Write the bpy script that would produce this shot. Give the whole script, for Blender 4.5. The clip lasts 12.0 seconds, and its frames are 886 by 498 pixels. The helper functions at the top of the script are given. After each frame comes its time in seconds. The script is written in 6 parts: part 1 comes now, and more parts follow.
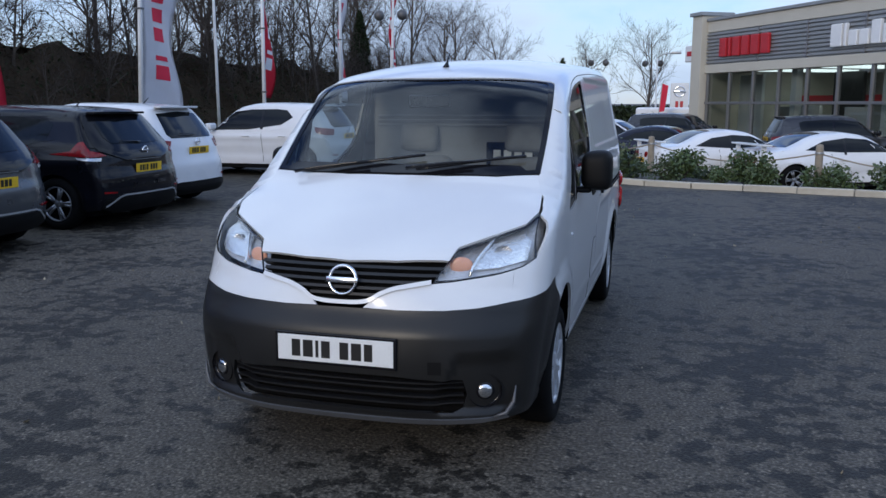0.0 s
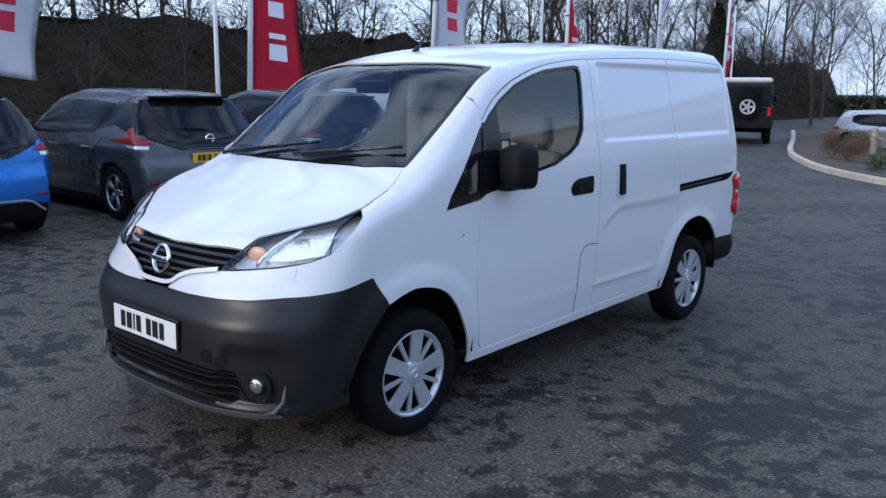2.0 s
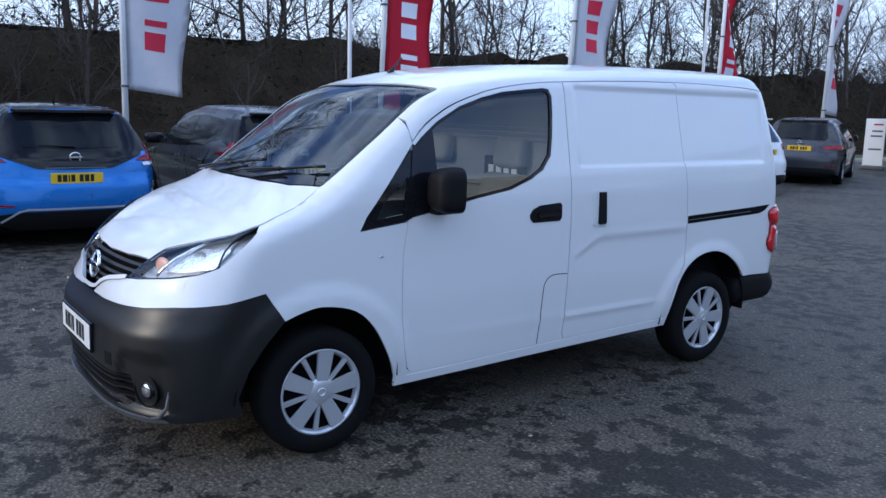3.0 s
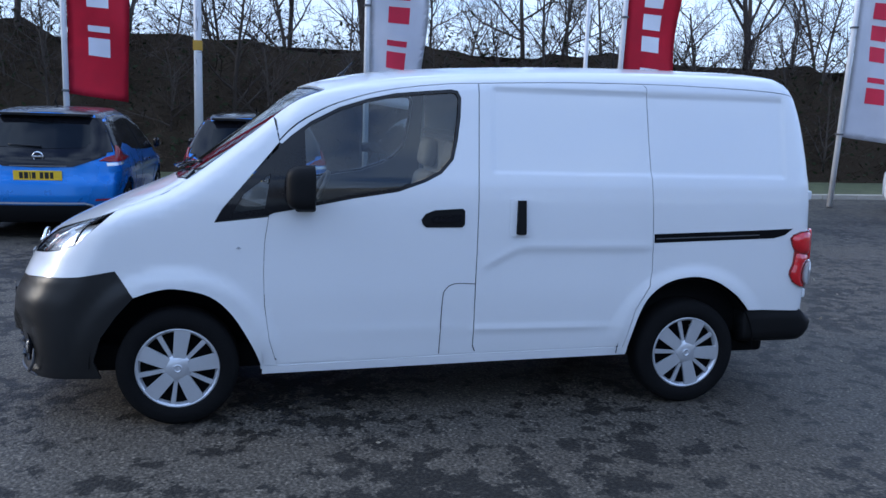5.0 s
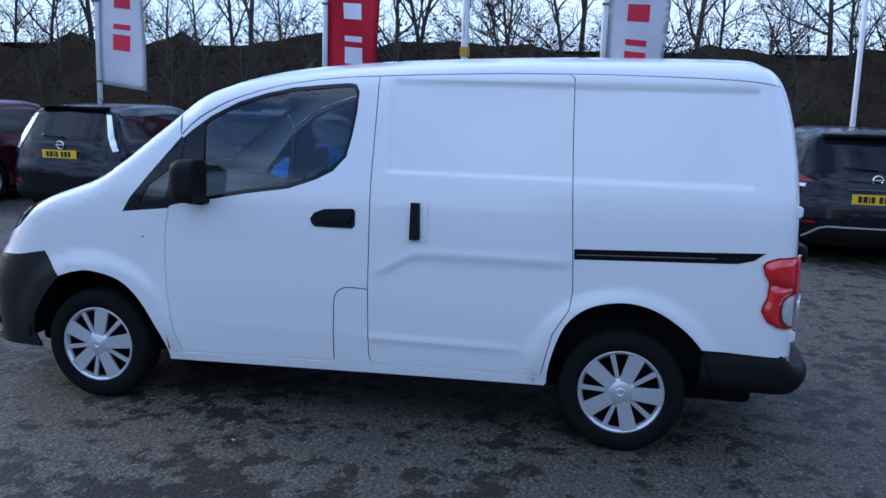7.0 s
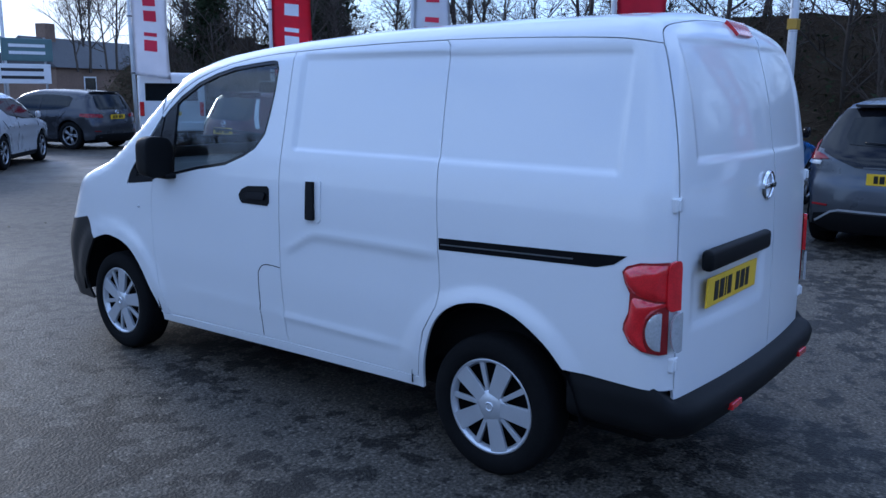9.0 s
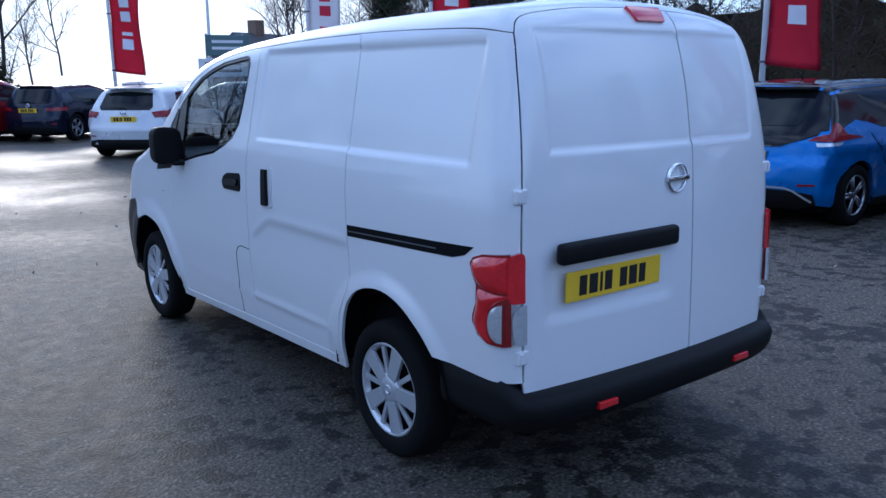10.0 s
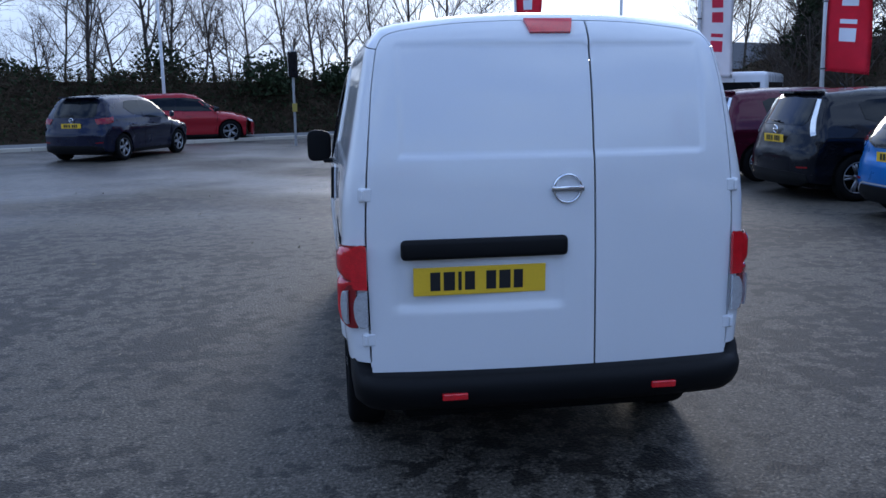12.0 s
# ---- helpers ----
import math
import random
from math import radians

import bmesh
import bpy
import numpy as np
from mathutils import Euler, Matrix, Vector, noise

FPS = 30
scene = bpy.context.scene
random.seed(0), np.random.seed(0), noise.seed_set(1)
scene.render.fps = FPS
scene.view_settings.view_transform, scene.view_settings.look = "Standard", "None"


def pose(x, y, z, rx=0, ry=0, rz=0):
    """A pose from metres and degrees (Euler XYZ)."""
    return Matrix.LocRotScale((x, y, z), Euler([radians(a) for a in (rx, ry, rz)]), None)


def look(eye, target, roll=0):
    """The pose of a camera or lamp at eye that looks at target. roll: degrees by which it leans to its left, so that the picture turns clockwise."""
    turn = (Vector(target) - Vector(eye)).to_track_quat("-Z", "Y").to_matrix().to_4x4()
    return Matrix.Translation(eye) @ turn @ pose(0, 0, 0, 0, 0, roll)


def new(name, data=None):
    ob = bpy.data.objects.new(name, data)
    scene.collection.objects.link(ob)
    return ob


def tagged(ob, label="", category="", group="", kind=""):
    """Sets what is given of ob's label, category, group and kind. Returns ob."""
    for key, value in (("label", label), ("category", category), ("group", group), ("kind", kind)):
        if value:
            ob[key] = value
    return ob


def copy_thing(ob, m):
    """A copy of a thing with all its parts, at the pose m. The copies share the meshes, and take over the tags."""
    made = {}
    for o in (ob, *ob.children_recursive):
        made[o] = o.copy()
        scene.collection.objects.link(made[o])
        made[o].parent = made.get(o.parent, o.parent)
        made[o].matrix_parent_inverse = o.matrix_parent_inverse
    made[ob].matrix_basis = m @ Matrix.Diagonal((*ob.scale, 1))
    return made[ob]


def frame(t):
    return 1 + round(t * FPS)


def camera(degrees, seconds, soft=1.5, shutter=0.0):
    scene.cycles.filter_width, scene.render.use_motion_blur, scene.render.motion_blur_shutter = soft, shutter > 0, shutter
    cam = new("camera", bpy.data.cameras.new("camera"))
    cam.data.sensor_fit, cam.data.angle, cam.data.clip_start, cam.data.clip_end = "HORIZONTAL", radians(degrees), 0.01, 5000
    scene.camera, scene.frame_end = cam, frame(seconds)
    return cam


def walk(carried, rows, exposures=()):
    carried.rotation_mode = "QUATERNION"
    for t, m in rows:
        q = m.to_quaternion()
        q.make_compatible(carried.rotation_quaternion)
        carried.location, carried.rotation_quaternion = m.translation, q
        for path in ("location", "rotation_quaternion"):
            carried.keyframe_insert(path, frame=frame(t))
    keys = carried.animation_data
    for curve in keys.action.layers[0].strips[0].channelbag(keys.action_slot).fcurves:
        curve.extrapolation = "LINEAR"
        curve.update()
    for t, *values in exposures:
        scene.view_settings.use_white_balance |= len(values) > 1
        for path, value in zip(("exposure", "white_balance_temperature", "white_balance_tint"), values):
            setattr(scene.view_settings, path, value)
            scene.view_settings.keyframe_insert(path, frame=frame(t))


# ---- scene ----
cam = camera(55.5, 12.0)
PATH = [
    (0, (1.427, -5.345, 1.556), (0.859, -3.459, 1.214), -0.1),
    (0.5, (1.973, -5.047, 1.548), (1.159, -3.254, 1.202), -0.2),
    (1, (2.451, -4.682, 1.547), (1.458, -2.987, 1.173), -0.4),
    (1.5, (2.954, -4.343, 1.544), (1.788, -2.766, 1.152), 0.2),
    (2, (3.35, -3.96, 1.553), (2.027, -2.507, 1.181), 0.5),
    (2.5, (3.776, -3.538, 1.575), (2.307, -2.227, 1.222), 1.1),
    (3, (4.101, -3.028, 1.577), (2.491, -1.889, 1.245), 1.4),
    (3.2, (4.218, -2.851, 1.566), (2.567, -1.77, 1.24), 1.4),
    (4.8, (4.957, -1.127, 1.556), (3.037, -0.66, 1.244), 1.7),
    (5, (4.974, -0.921, 1.55), (3.04, -0.513, 1.24), 1.8),
    (5.5, (5.029, -0.31, 1.564), (3.064, -0.109, 1.252), 1.7),
    (6, (4.954, 0.244, 1.564), (2.979, 0.216, 1.252), 1.8),
    (6.5, (4.848, 0.805, 1.575), (2.883, 0.591, 1.273), 1.9),
    (7, (4.676, 1.308, 1.567), (2.744, 0.906, 1.245), 1.8),
    (7.2, (4.578, 1.516, 1.589), (2.669, 1.023, 1.255), 1.6),
    (8.8, (3.566, 3.073, 1.558), (1.985, 1.905, 1.194), 0.4),
    (9, (3.43, 3.261, 1.555), (1.901, 2.026, 1.184), 0.5),
    (9.5, (3.034, 3.706, 1.567), (1.638, 2.331, 1.167), 0.1),
    (10, (2.623, 4.175, 1.574), (1.435, 2.616, 1.174), -0.4),
    (10.5, (2.209, 4.511, 1.573), (1.237, 2.804, 1.195), -0.3),
    (11, (1.784, 4.858, 1.586), (1.048, 3.033, 1.226), 0.0),
    (11.5, (1.346, 5.08, 1.575), (0.821, 3.185, 1.205), -0.3),
    (12, (0.818, 5.282, 1.562), (0.567, 3.332, 1.192), -0.8),
]
walk(cam, [(t, look(eye, target, roll)) for t, eye, target, roll in PATH],
     [(0, .34, 6850, 9), (1, .56, 6950, 9), (2.5, .86, 6700, 9), (5, .90, 6350, 9), (7.2, .88, 6100, 9), (8.8, .68, 5700, 9), (10.5, .68, 6000, 10), (12, .54, 6150, 10)])

# ---- world, sun, exposure ----
SUN_AZ, SUN_EL = radians(-102), radians(17)
scene.view_settings.exposure = 0.0
world = bpy.data.worlds.new("world")
scene.world = world
world.use_nodes = True
wt_ = world.node_tree
wt_.nodes.clear()
wout, bg, sky = (wt_.nodes.new(k) for k in ("ShaderNodeOutputWorld", "ShaderNodeBackground", "ShaderNodeTexSky"))
sky.sky_type, sky.sun_disc, sky.sun_elevation, sky.sun_rotation = "NISHITA", False, SUN_EL, math.pi / 2 - SUN_AZ
sky.air_density, sky.dust_density, sky.ozone_density = 1.0, .25, 3.0
co = wt_.nodes.new("ShaderNodeTexCoord")
squash = wt_.nodes.new("ShaderNodeMapping")
squash.inputs["Scale"].default_value = (1.0, 1.0, 2.6)
wt_.links.new(co.outputs["Generated"], squash.inputs[0])
cl = wt_.nodes.new("ShaderNodeTexNoise")
cl.inputs["Scale"].default_value, cl.inputs["Detail"].default_value, cl.inputs["Roughness"].default_value = 2.9, 7.0, .58
wt_.links.new(squash.outputs[0], cl.inputs["Vector"])
cr = wt_.nodes.new("ShaderNodeValToRGB")
cr.color_ramp.elements[0].position, cr.color_ramp.elements[1].position = .39, .59
heap_up = wt_.nodes.new("ShaderNodeSeparateXYZ")
wt_.links.new(co.outputs["Generated"], heap_up.inputs[0])
heap = wt_.nodes.new("ShaderNodeMapRange")
heap.inputs["From Min"].default_value, heap.inputs["From Max"].default_value = 0.0, .35
heap.inputs["To Min"].default_value, heap.inputs["To Max"].default_value = .09, -.02
wt_.links.new(heap_up.outputs["Z"], heap.inputs[0])
pile = wt_.nodes.new("ShaderNodeMath")
wt_.links.new(cl.outputs[0], pile.inputs[0])
wt_.links.new(heap.outputs[0], pile.inputs[1])
wt_.links.new(pile.outputs[0], cr.inputs[0])
shade = wt_.nodes.new("ShaderNodeValToRGB")
shade.color_ramp.elements[0].position, shade.color_ramp.elements[0].color = .35, (6.2, 7.9, 10.6, 1)
shade.color_ramp.elements[1].position, shade.color_ramp.elements[1].color = .75, (3.0, 4.0, 5.9, 1)
wt_.links.new(cl.outputs[0], shade.inputs[0])
mixc = wt_.nodes.new("ShaderNodeMix")
mixc.data_type = "RGBA"
wt_.links.new(cr.outputs[0], mixc.inputs[0])
cool = wt_.nodes.new("ShaderNodeMix")
cool.data_type, cool.blend_type = "RGBA", "MULTIPLY"
cool.inputs[0].default_value, cool.inputs[7].default_value = 1.0, (.80, .87, 1.22, 1)
wt_.links.new(sky.outputs[0], cool.inputs[6])
wt_.links.new(cool.outputs[2], mixc.inputs[6])
wt_.links.new(shade.outputs[0], mixc.inputs[7])
bg.inputs[1].default_value = 0.16
veil = wt_.nodes.new("ShaderNodeMix")
veil.data_type, veil.blend_type = "RGBA", "DARKEN"
veil.inputs[0].default_value, veil.inputs[7].default_value = 1.0, (6.0, 7.2, 9.0, 1)
wt_.links.new(mixc.outputs[2], veil.inputs[6])
# an overcast sky is brighter overhead than at the horizon
up = wt_.nodes.new("ShaderNodeSeparateXYZ")
wt_.links.new(co.outputs["Generated"], up.inputs[0])
rise = wt_.nodes.new("ShaderNodeMapRange")
rise.inputs["From Min"].default_value, rise.inputs["From Max"].default_value = 0.0, .55
rise.inputs["To Min"].default_value, rise.inputs["To Max"].default_value = .54, 1.12
wt_.links.new(up.outputs["Z"], rise.inputs[0])
grade = wt_.nodes.new("ShaderNodeVectorMath")
grade.operation = "SCALE"
wt_.links.new(veil.outputs[2], grade.inputs[0])
wt_.links.new(rise.outputs[0], grade.inputs["Scale"])
# the low sun shining through thin cloud
toward = wt_.nodes.new("ShaderNodeVectorMath")
toward.operation = "DOT_PRODUCT"
toward.inputs[1].default_value = (math.cos(SUN_AZ) * math.cos(SUN_EL), math.sin(SUN_AZ) * math.cos(SUN_EL), math.sin(SUN_EL))
wt_.links.new(co.outputs["Generated"], toward.inputs[0])
ahead = wt_.nodes.new("ShaderNodeMath")
ahead.operation = "MAXIMUM"
ahead.inputs[1].default_value = 0.0
wt_.links.new(toward.outputs["Value"], ahead.inputs[0])
fade = wt_.nodes.new("ShaderNodeMath")
fade.operation = "POWER"
fade.inputs[1].default_value = 9.0
wt_.links.new(ahead.outputs[0], fade.inputs[0])
haze = wt_.nodes.new("ShaderNodeVectorMath")
haze.operation = "SCALE"
haze.inputs[0].default_value = (2.5, 2.2, 1.85)
wt_.links.new(fade.outputs[0], haze.inputs["Scale"])
total = wt_.nodes.new("ShaderNodeVectorMath")
wt_.links.new(grade.outputs[0], total.inputs[0])
wt_.links.new(haze.outputs[0], total.inputs[1])
wt_.links.new(total.outputs[0], bg.inputs[0])
wt_.links.new(bg.outputs[0], wout.inputs[0])
sun = new("sun", bpy.data.lights.new("sun", "SUN"))
sun.data.energy, sun.data.angle, sun.data.color = .75, radians(14), (1, .90, .78)
sun.matrix_world = look((math.cos(SUN_AZ) * math.cos(SUN_EL), math.sin(SUN_AZ) * math.cos(SUN_EL), math.sin(SUN_EL)), (0, 0, 0))


# ---- materials ----
def shader(name):
    m = bpy.data.materials.new(name)
    m.use_nodes = True
    return m, m.node_tree, m.node_tree.nodes["Principled BSDF"]


def node(tree, kind, **values):
    n = tree.nodes.new(kind)
    for key, value in values.items():
        n.inputs[key.replace("_", " ")].default_value = value
    return n


def where(tree, space="Object"):
    return tree.nodes.new("ShaderNodeTexCoord").outputs[space]


def ramp(tree, fac, stops):
    r = tree.nodes.new("ShaderNodeValToRGB")
    els = r.color_ramp.elements
    while len(els) < len(stops):
        els.new(.5)
    for e, (p, c) in zip(els, stops):
        e.position, e.color = p, (*c, 1) if len(c) == 3 else (c[0], c[0], c[0], 1)
    tree.links.new(fac, r.inputs[0])
    return r.outputs[0]


def surface(name, col, rough=.5, metal=0.0, vary=.15, scale=6.0, fine=120.0, bump=.0, coat=0.0, random=0.0, spec=.5):
    """A painted, cast or grown surface with two scales of variation in tone, gloss and relief."""
    m, t, b = shader(name)
    c = where(t)
    big, small = node(t, "ShaderNodeTexNoise", Scale=scale, Detail=5.0), node(t, "ShaderNodeTexNoise", Scale=fine, Detail=3.0)
    for n in (big, small):
        t.links.new(c, n.inputs["Vector"])
    mixed = node(t, "ShaderNodeMath")
    mixed.operation = "ADD"
    t.links.new(big.outputs[0], mixed.inputs[0])
    t.links.new(small.outputs[0], mixed.inputs[1])
    half = node(t, "ShaderNodeMath")
    half.operation, half.inputs[1].default_value = "MULTIPLY", .5
    t.links.new(mixed.outputs[0], half.inputs[0])
    fac = half.outputs[0]
    if random:
        info, add = t.nodes.new("ShaderNodeObjectInfo"), node(t, "ShaderNodeMath")
        add.operation = "MULTIPLY_ADD"
        t.links.new(info.outputs["Random"], add.inputs[0])
        add.inputs[1].default_value = random
        t.links.new(fac, add.inputs[2])
        fac = add.outputs[0]
    lo, hi = [max(0, v * (1 - vary)) for v in col], [min(1, v * (1 + vary)) for v in col]
    t.links.new(ramp(t, fac, [(.3, lo), (.7, hi)]), b.inputs["Base Color"])
    rr = node(t, "ShaderNodeMapRange")
    rr.inputs["To Min"].default_value, rr.inputs["To Max"].default_value = max(.02, rough - .06), min(1, rough + .06)
    t.links.new(big.outputs[0], rr.inputs[0])
    t.links.new(rr.outputs[0], b.inputs["Roughness"])
    b.inputs["Metallic"].default_value = metal
    b.inputs["Coat Weight"].default_value, b.inputs["Coat Roughness"].default_value = coat, .04
    b.inputs["Specular IOR Level"].default_value = spec
    if bump:
        bp = node(t, "ShaderNodeBump", Strength=bump, Distance=.01)
        t.links.new(small.outputs[0], bp.inputs["Height"])
        t.links.new(bp.outputs[0], b.inputs["Normal"])
    return m


def glass(name, tint=(.75, .8, .8), gloss=.0, base=1.45):
    m, t, b = shader(name)
    t.nodes.remove(b)
    out = t.nodes["Material Output"]
    tr, gl, fr, mx = (t.nodes.new(k) for k in ("ShaderNodeBsdfTransparent", "ShaderNodeBsdfGlossy", "ShaderNodeLayerWeight", "ShaderNodeMixShader"))
    tr.inputs[0].default_value = (*tint, 1)
    gl.inputs["Roughness"].default_value = gloss
    r0 = ((base - 1) / (base + 1)) ** 2
    bend, lift = node(t, "ShaderNodeMath"), node(t, "ShaderNodeMath")
    bend.operation, bend.inputs[1].default_value = "POWER", 5.0
    lift.operation, lift.inputs[1].default_value, lift.inputs[2].default_value = "MULTIPLY_ADD", 1 - 2 * r0, 2 * r0
    t.links.new(fr.outputs["Facing"], bend.inputs[0])
    t.links.new(bend.outputs[0], lift.inputs[0])
    t.links.new(lift.outputs[0], mx.inputs[0])
    t.links.new(tr.outputs[0], mx.inputs[1])
    t.links.new(gl.outputs[0], mx.inputs[2])
    t.links.new(mx.outputs[0], out.inputs[0])
    return m


VAN_WHITE = surface("van_white_paint", (.70, .71, .72), .34, vary=.03, scale=1.5, fine=300, coat=.85)
PLASTIC = surface("grained_dark_plastic", (.0065, .0065, .007), .55, vary=.25, scale=4, fine=500, bump=.05, spec=.15)
# lighter copy of the bumper plastic: daylight on the front put into its colour
BUMPER_LIT = surface("front_lit_bumper_plastic", (.015, .015, .0152), .33, vary=.25, scale=4, fine=500, bump=.05, spec=.34)
GLOSS_BLACK = surface("gloss_black", (.008, .008, .010), .09, vary=.2, spec=.3)
RUBBER = surface("tyre_rubber", (.006, .006, .0063), .9, vary=.3, scale=8, fine=90, bump=.15, spec=.12)
DARK = surface("dark_void", (.006, .006, .0065), .95, vary=.3, spec=.1)
SILVER = surface("silver_wheel_paint", (.56, .58, .61), .30, .55, vary=.08, scale=10, fine=400)
CHROME = surface("chrome", (.80, .81, .83), .10, 1.0, vary=.05)
GREY_TRIM = surface("grey_trim", (.10, .102, .108), .42, .3, vary=.1)
CLEAR = glass("clear_glass", (.58, .65, .67), 0.0, 1.46)
LENS = glass("lamp_lens", (.97, .98, .98), 0.0, 1.35)
AMBER = surface("amber_lens", (.80, .40, .27), .3, vary=.1)
RED = surface("red_lens", (.62, .012, .018), .10, vary=.25, scale=25, fine=200, coat=1)
RED_DIM = surface("red_lens_deep", (.26, .008, .010), .12, vary=.2, coat=1)
REVERSE = surface("clear_lamp_lens", (.62, .64, .66), .12, .5, vary=.2, scale=40, coat=1)
PLATE_W = surface("white_plate", (.78, .78, .76), .3, vary=.05, scale=8)
PLATE_Y = surface("yellow_plate", (.80, .50, .03), .3, vary=.05, scale=8)
INK = surface("plate_ink", (.012, .012, .013), .4, vary=.1)
SEAT = surface("grey_seat_cloth", (.24, .235, .225), .9, vary=.2, scale=12, fine=300, bump=.2)
CABIN = surface("cabin_plastic", (.085, .085, .088), .6, vary=.2)
BULKHEAD = surface("painted_bulkhead", (.22, .23, .24), .5, vary=.12)
LAMP_SILVER = surface("lamp_silver", (.55, .56, .58), .22, .45, vary=.25, scale=28, fine=90, bump=.35)
SLAT = surface("matt_black_slat", (.008, .008, .009), .5, vary=.2)
BOWL = surface("bright_reflector", (.92, .93, .94), .12, .85, vary=.10, scale=40, fine=70, bump=.5)
CAR_RED = surface("car_lamp_red", (.22, .005, .008), .12, vary=.5, scale=14, fine=90, coat=.35, spec=.3)

# ---- building helpers ----
from mathutils.geometry import delaunay_2d_cdt


def part(name, bm, mat, parent=None, label="", smooth=False):
    me = bpy.data.meshes.new(name)
    bm.to_mesh(me)
    bm.free()
    if smooth:
        me.shade_smooth()
    return piece(name, me, mat, parent, label)


def piece(name, me, mat, parent=None, label=""):
    if mat and not me.materials:
        me.materials.append(mat)
    ob = new(name, me)
    ob.parent = parent
    return tagged(ob, label)


def thing(name, label, category, group="", at=(0, 0, 0), turn=0.0, kind=""):
    ob = new(name)
    ob.matrix_basis = pose(*at, 0, 0, turn)
    return tagged(ob, label, category, group, kind)


def add_box(bm, lo, hi, bevel=0.0, seg=2, m=None):
    lo, hi = Vector(lo), Vector(hi)
    g = bmesh.ops.create_cube(bm, size=1, matrix=(m or Matrix()) @ Matrix.Translation((lo + hi) / 2) @ Matrix.Diagonal((*(hi - lo), 1)))
    if bevel:
        es = list({e for v in g["verts"] for e in v.link_edges})
        bmesh.ops.bevel(bm, geom=es, offset=bevel, segments=seg, affect="EDGES", profile=.5)
    return bm


def box(lo, hi, bevel=0.0, seg=2, m=None):
    return add_box(bmesh.new(), lo, hi, bevel, seg, m)


def add_tube(bm, path, radius, n=8, cap=True):
    """A tube along a list of points; radius a number or one for each point."""
    pts = [Vector(p) for p in path]
    rs = radius if isinstance(radius, (list, tuple)) else [radius] * len(pts)
    rings, ref = [], None
    for i, p in enumerate(pts):
        d = (pts[min(i + 1, len(pts) - 1)] - pts[max(i - 1, 0)]).normalized()
        if ref is None:
            ref = d.orthogonal().normalized()
        u = (ref - d * ref.dot(d)).normalized()
        ref, w = u, d.cross(u)
        rings.append([bm.verts.new(p + (u * math.cos(a) + w * math.sin(a)) * rs[i]) for a in (2 * math.pi * k / n for k in range(n))])
    for a, b in zip(rings, rings[1:]):
        for k in range(n):
            bm.faces.new((a[k], a[(k + 1) % n], b[(k + 1) % n], b[k]))
    if cap:
        bm.faces.new(rings[0][::-1]), bm.faces.new(rings[-1])
    return bm


def tube(path, radius, n=8):
    return add_tube(bmesh.new(), path, radius, n)


def lathe(profile, n=32, axis="x"):
    """A turned body about an axis; profile of (along, radius)."""
    bm = bmesh.new()
    rings = []
    for a, r in profile:
        ring = []
        for k in range(n):
            c, s = math.cos(2 * math.pi * k / n), math.sin(2 * math.pi * k / n)
            ring.append(bm.verts.new({"x": (a, r * c, r * s), "y": (r * c, a, r * s), "z": (r * c, r * s, a)}[axis]))
        rings.append(ring)
    for a, b in zip(rings, rings[1:]):
        for k in range(n):
            bm.faces.new((a[k], a[(k + 1) % n], b[(k + 1) % n], b[k]))
    bmesh.ops.remove_doubles(bm, verts=bm.verts, dist=1e-5)
    bmesh.ops.recalc_face_normals(bm, faces=bm.faces)
    return bm


def prism(outline, depth, m=None, bevel=0.0):
    """A flat outline in x, y, pulled up along z by depth, laid by m."""
    bm = bmesh.new()
    f = bm.faces.new([bm.verts.new((x, y, 0)) for x, y in outline])
    g = bmesh.ops.extrude_face_region(bm, geom=[f])
    bmesh.ops.translate(bm, vec=(0, 0, depth), verts=[v for v in g["geom"] if isinstance(v, bmesh.types.BMVert)])
    bmesh.ops.recalc_face_normals(bm, faces=bm.faces)
    if bevel:
        bmesh.ops.bevel(bm, geom=list(bm.edges), offset=bevel, segments=2, affect="EDGES")
    if m:
        bm.transform(m)
    return bm


def inside(poly, pts):
    p, q = np.asarray(poly), np.asarray(pts)
    res = np.zeros(len(q), bool)
    for (x0, y0), (x1, y1) in zip(p, np.roll(p, -1, 0)):
        c = (y0 > q[:, 1]) != (y1 > q[:, 1])
        res ^= c & (q[:, 0] < (x1 - x0) * (q[:, 1] - y0) / (y1 - y0 + 1e-12) + x0)
    return res


def near_edge(poly, pts):
    p, q = np.asarray(poly, float), np.asarray(pts, float)
    best = np.full(len(q), 1e9)
    for a, b in zip(p, np.roll(p, -1, 0)):
        d = b - a
        t = np.clip(((q - a) @ d) / (d @ d + 1e-12), 0, 1)
        best = np.minimum(best, np.linalg.norm(q - a - t[:, None] * d, axis=1))
    return best


def dense(poly, step):
    out = []
    for a, b in zip(poly, list(poly[1:]) + [poly[0]]):
        a, b = np.array(a, float), np.array(b, float)
        n = max(1, int(np.ceil(np.linalg.norm(b - a) / step)))
        out += [tuple(a + (b - a) * k / n) for k in range(n)]
    return out


def along(pts, step):
    """An open line with points added so that none lie further apart than step."""
    out = [pts[0]]
    for a, b in zip(pts, pts[1:]):
        n = max(1, int(math.ceil(math.hypot(b[0] - a[0], b[1] - a[1]) / step)))
        out += [(a[0] + (b[0] - a[0]) * k / n, a[1] + (b[1] - a[1]) * k / n) for k in range(1, n + 1)]
    return out


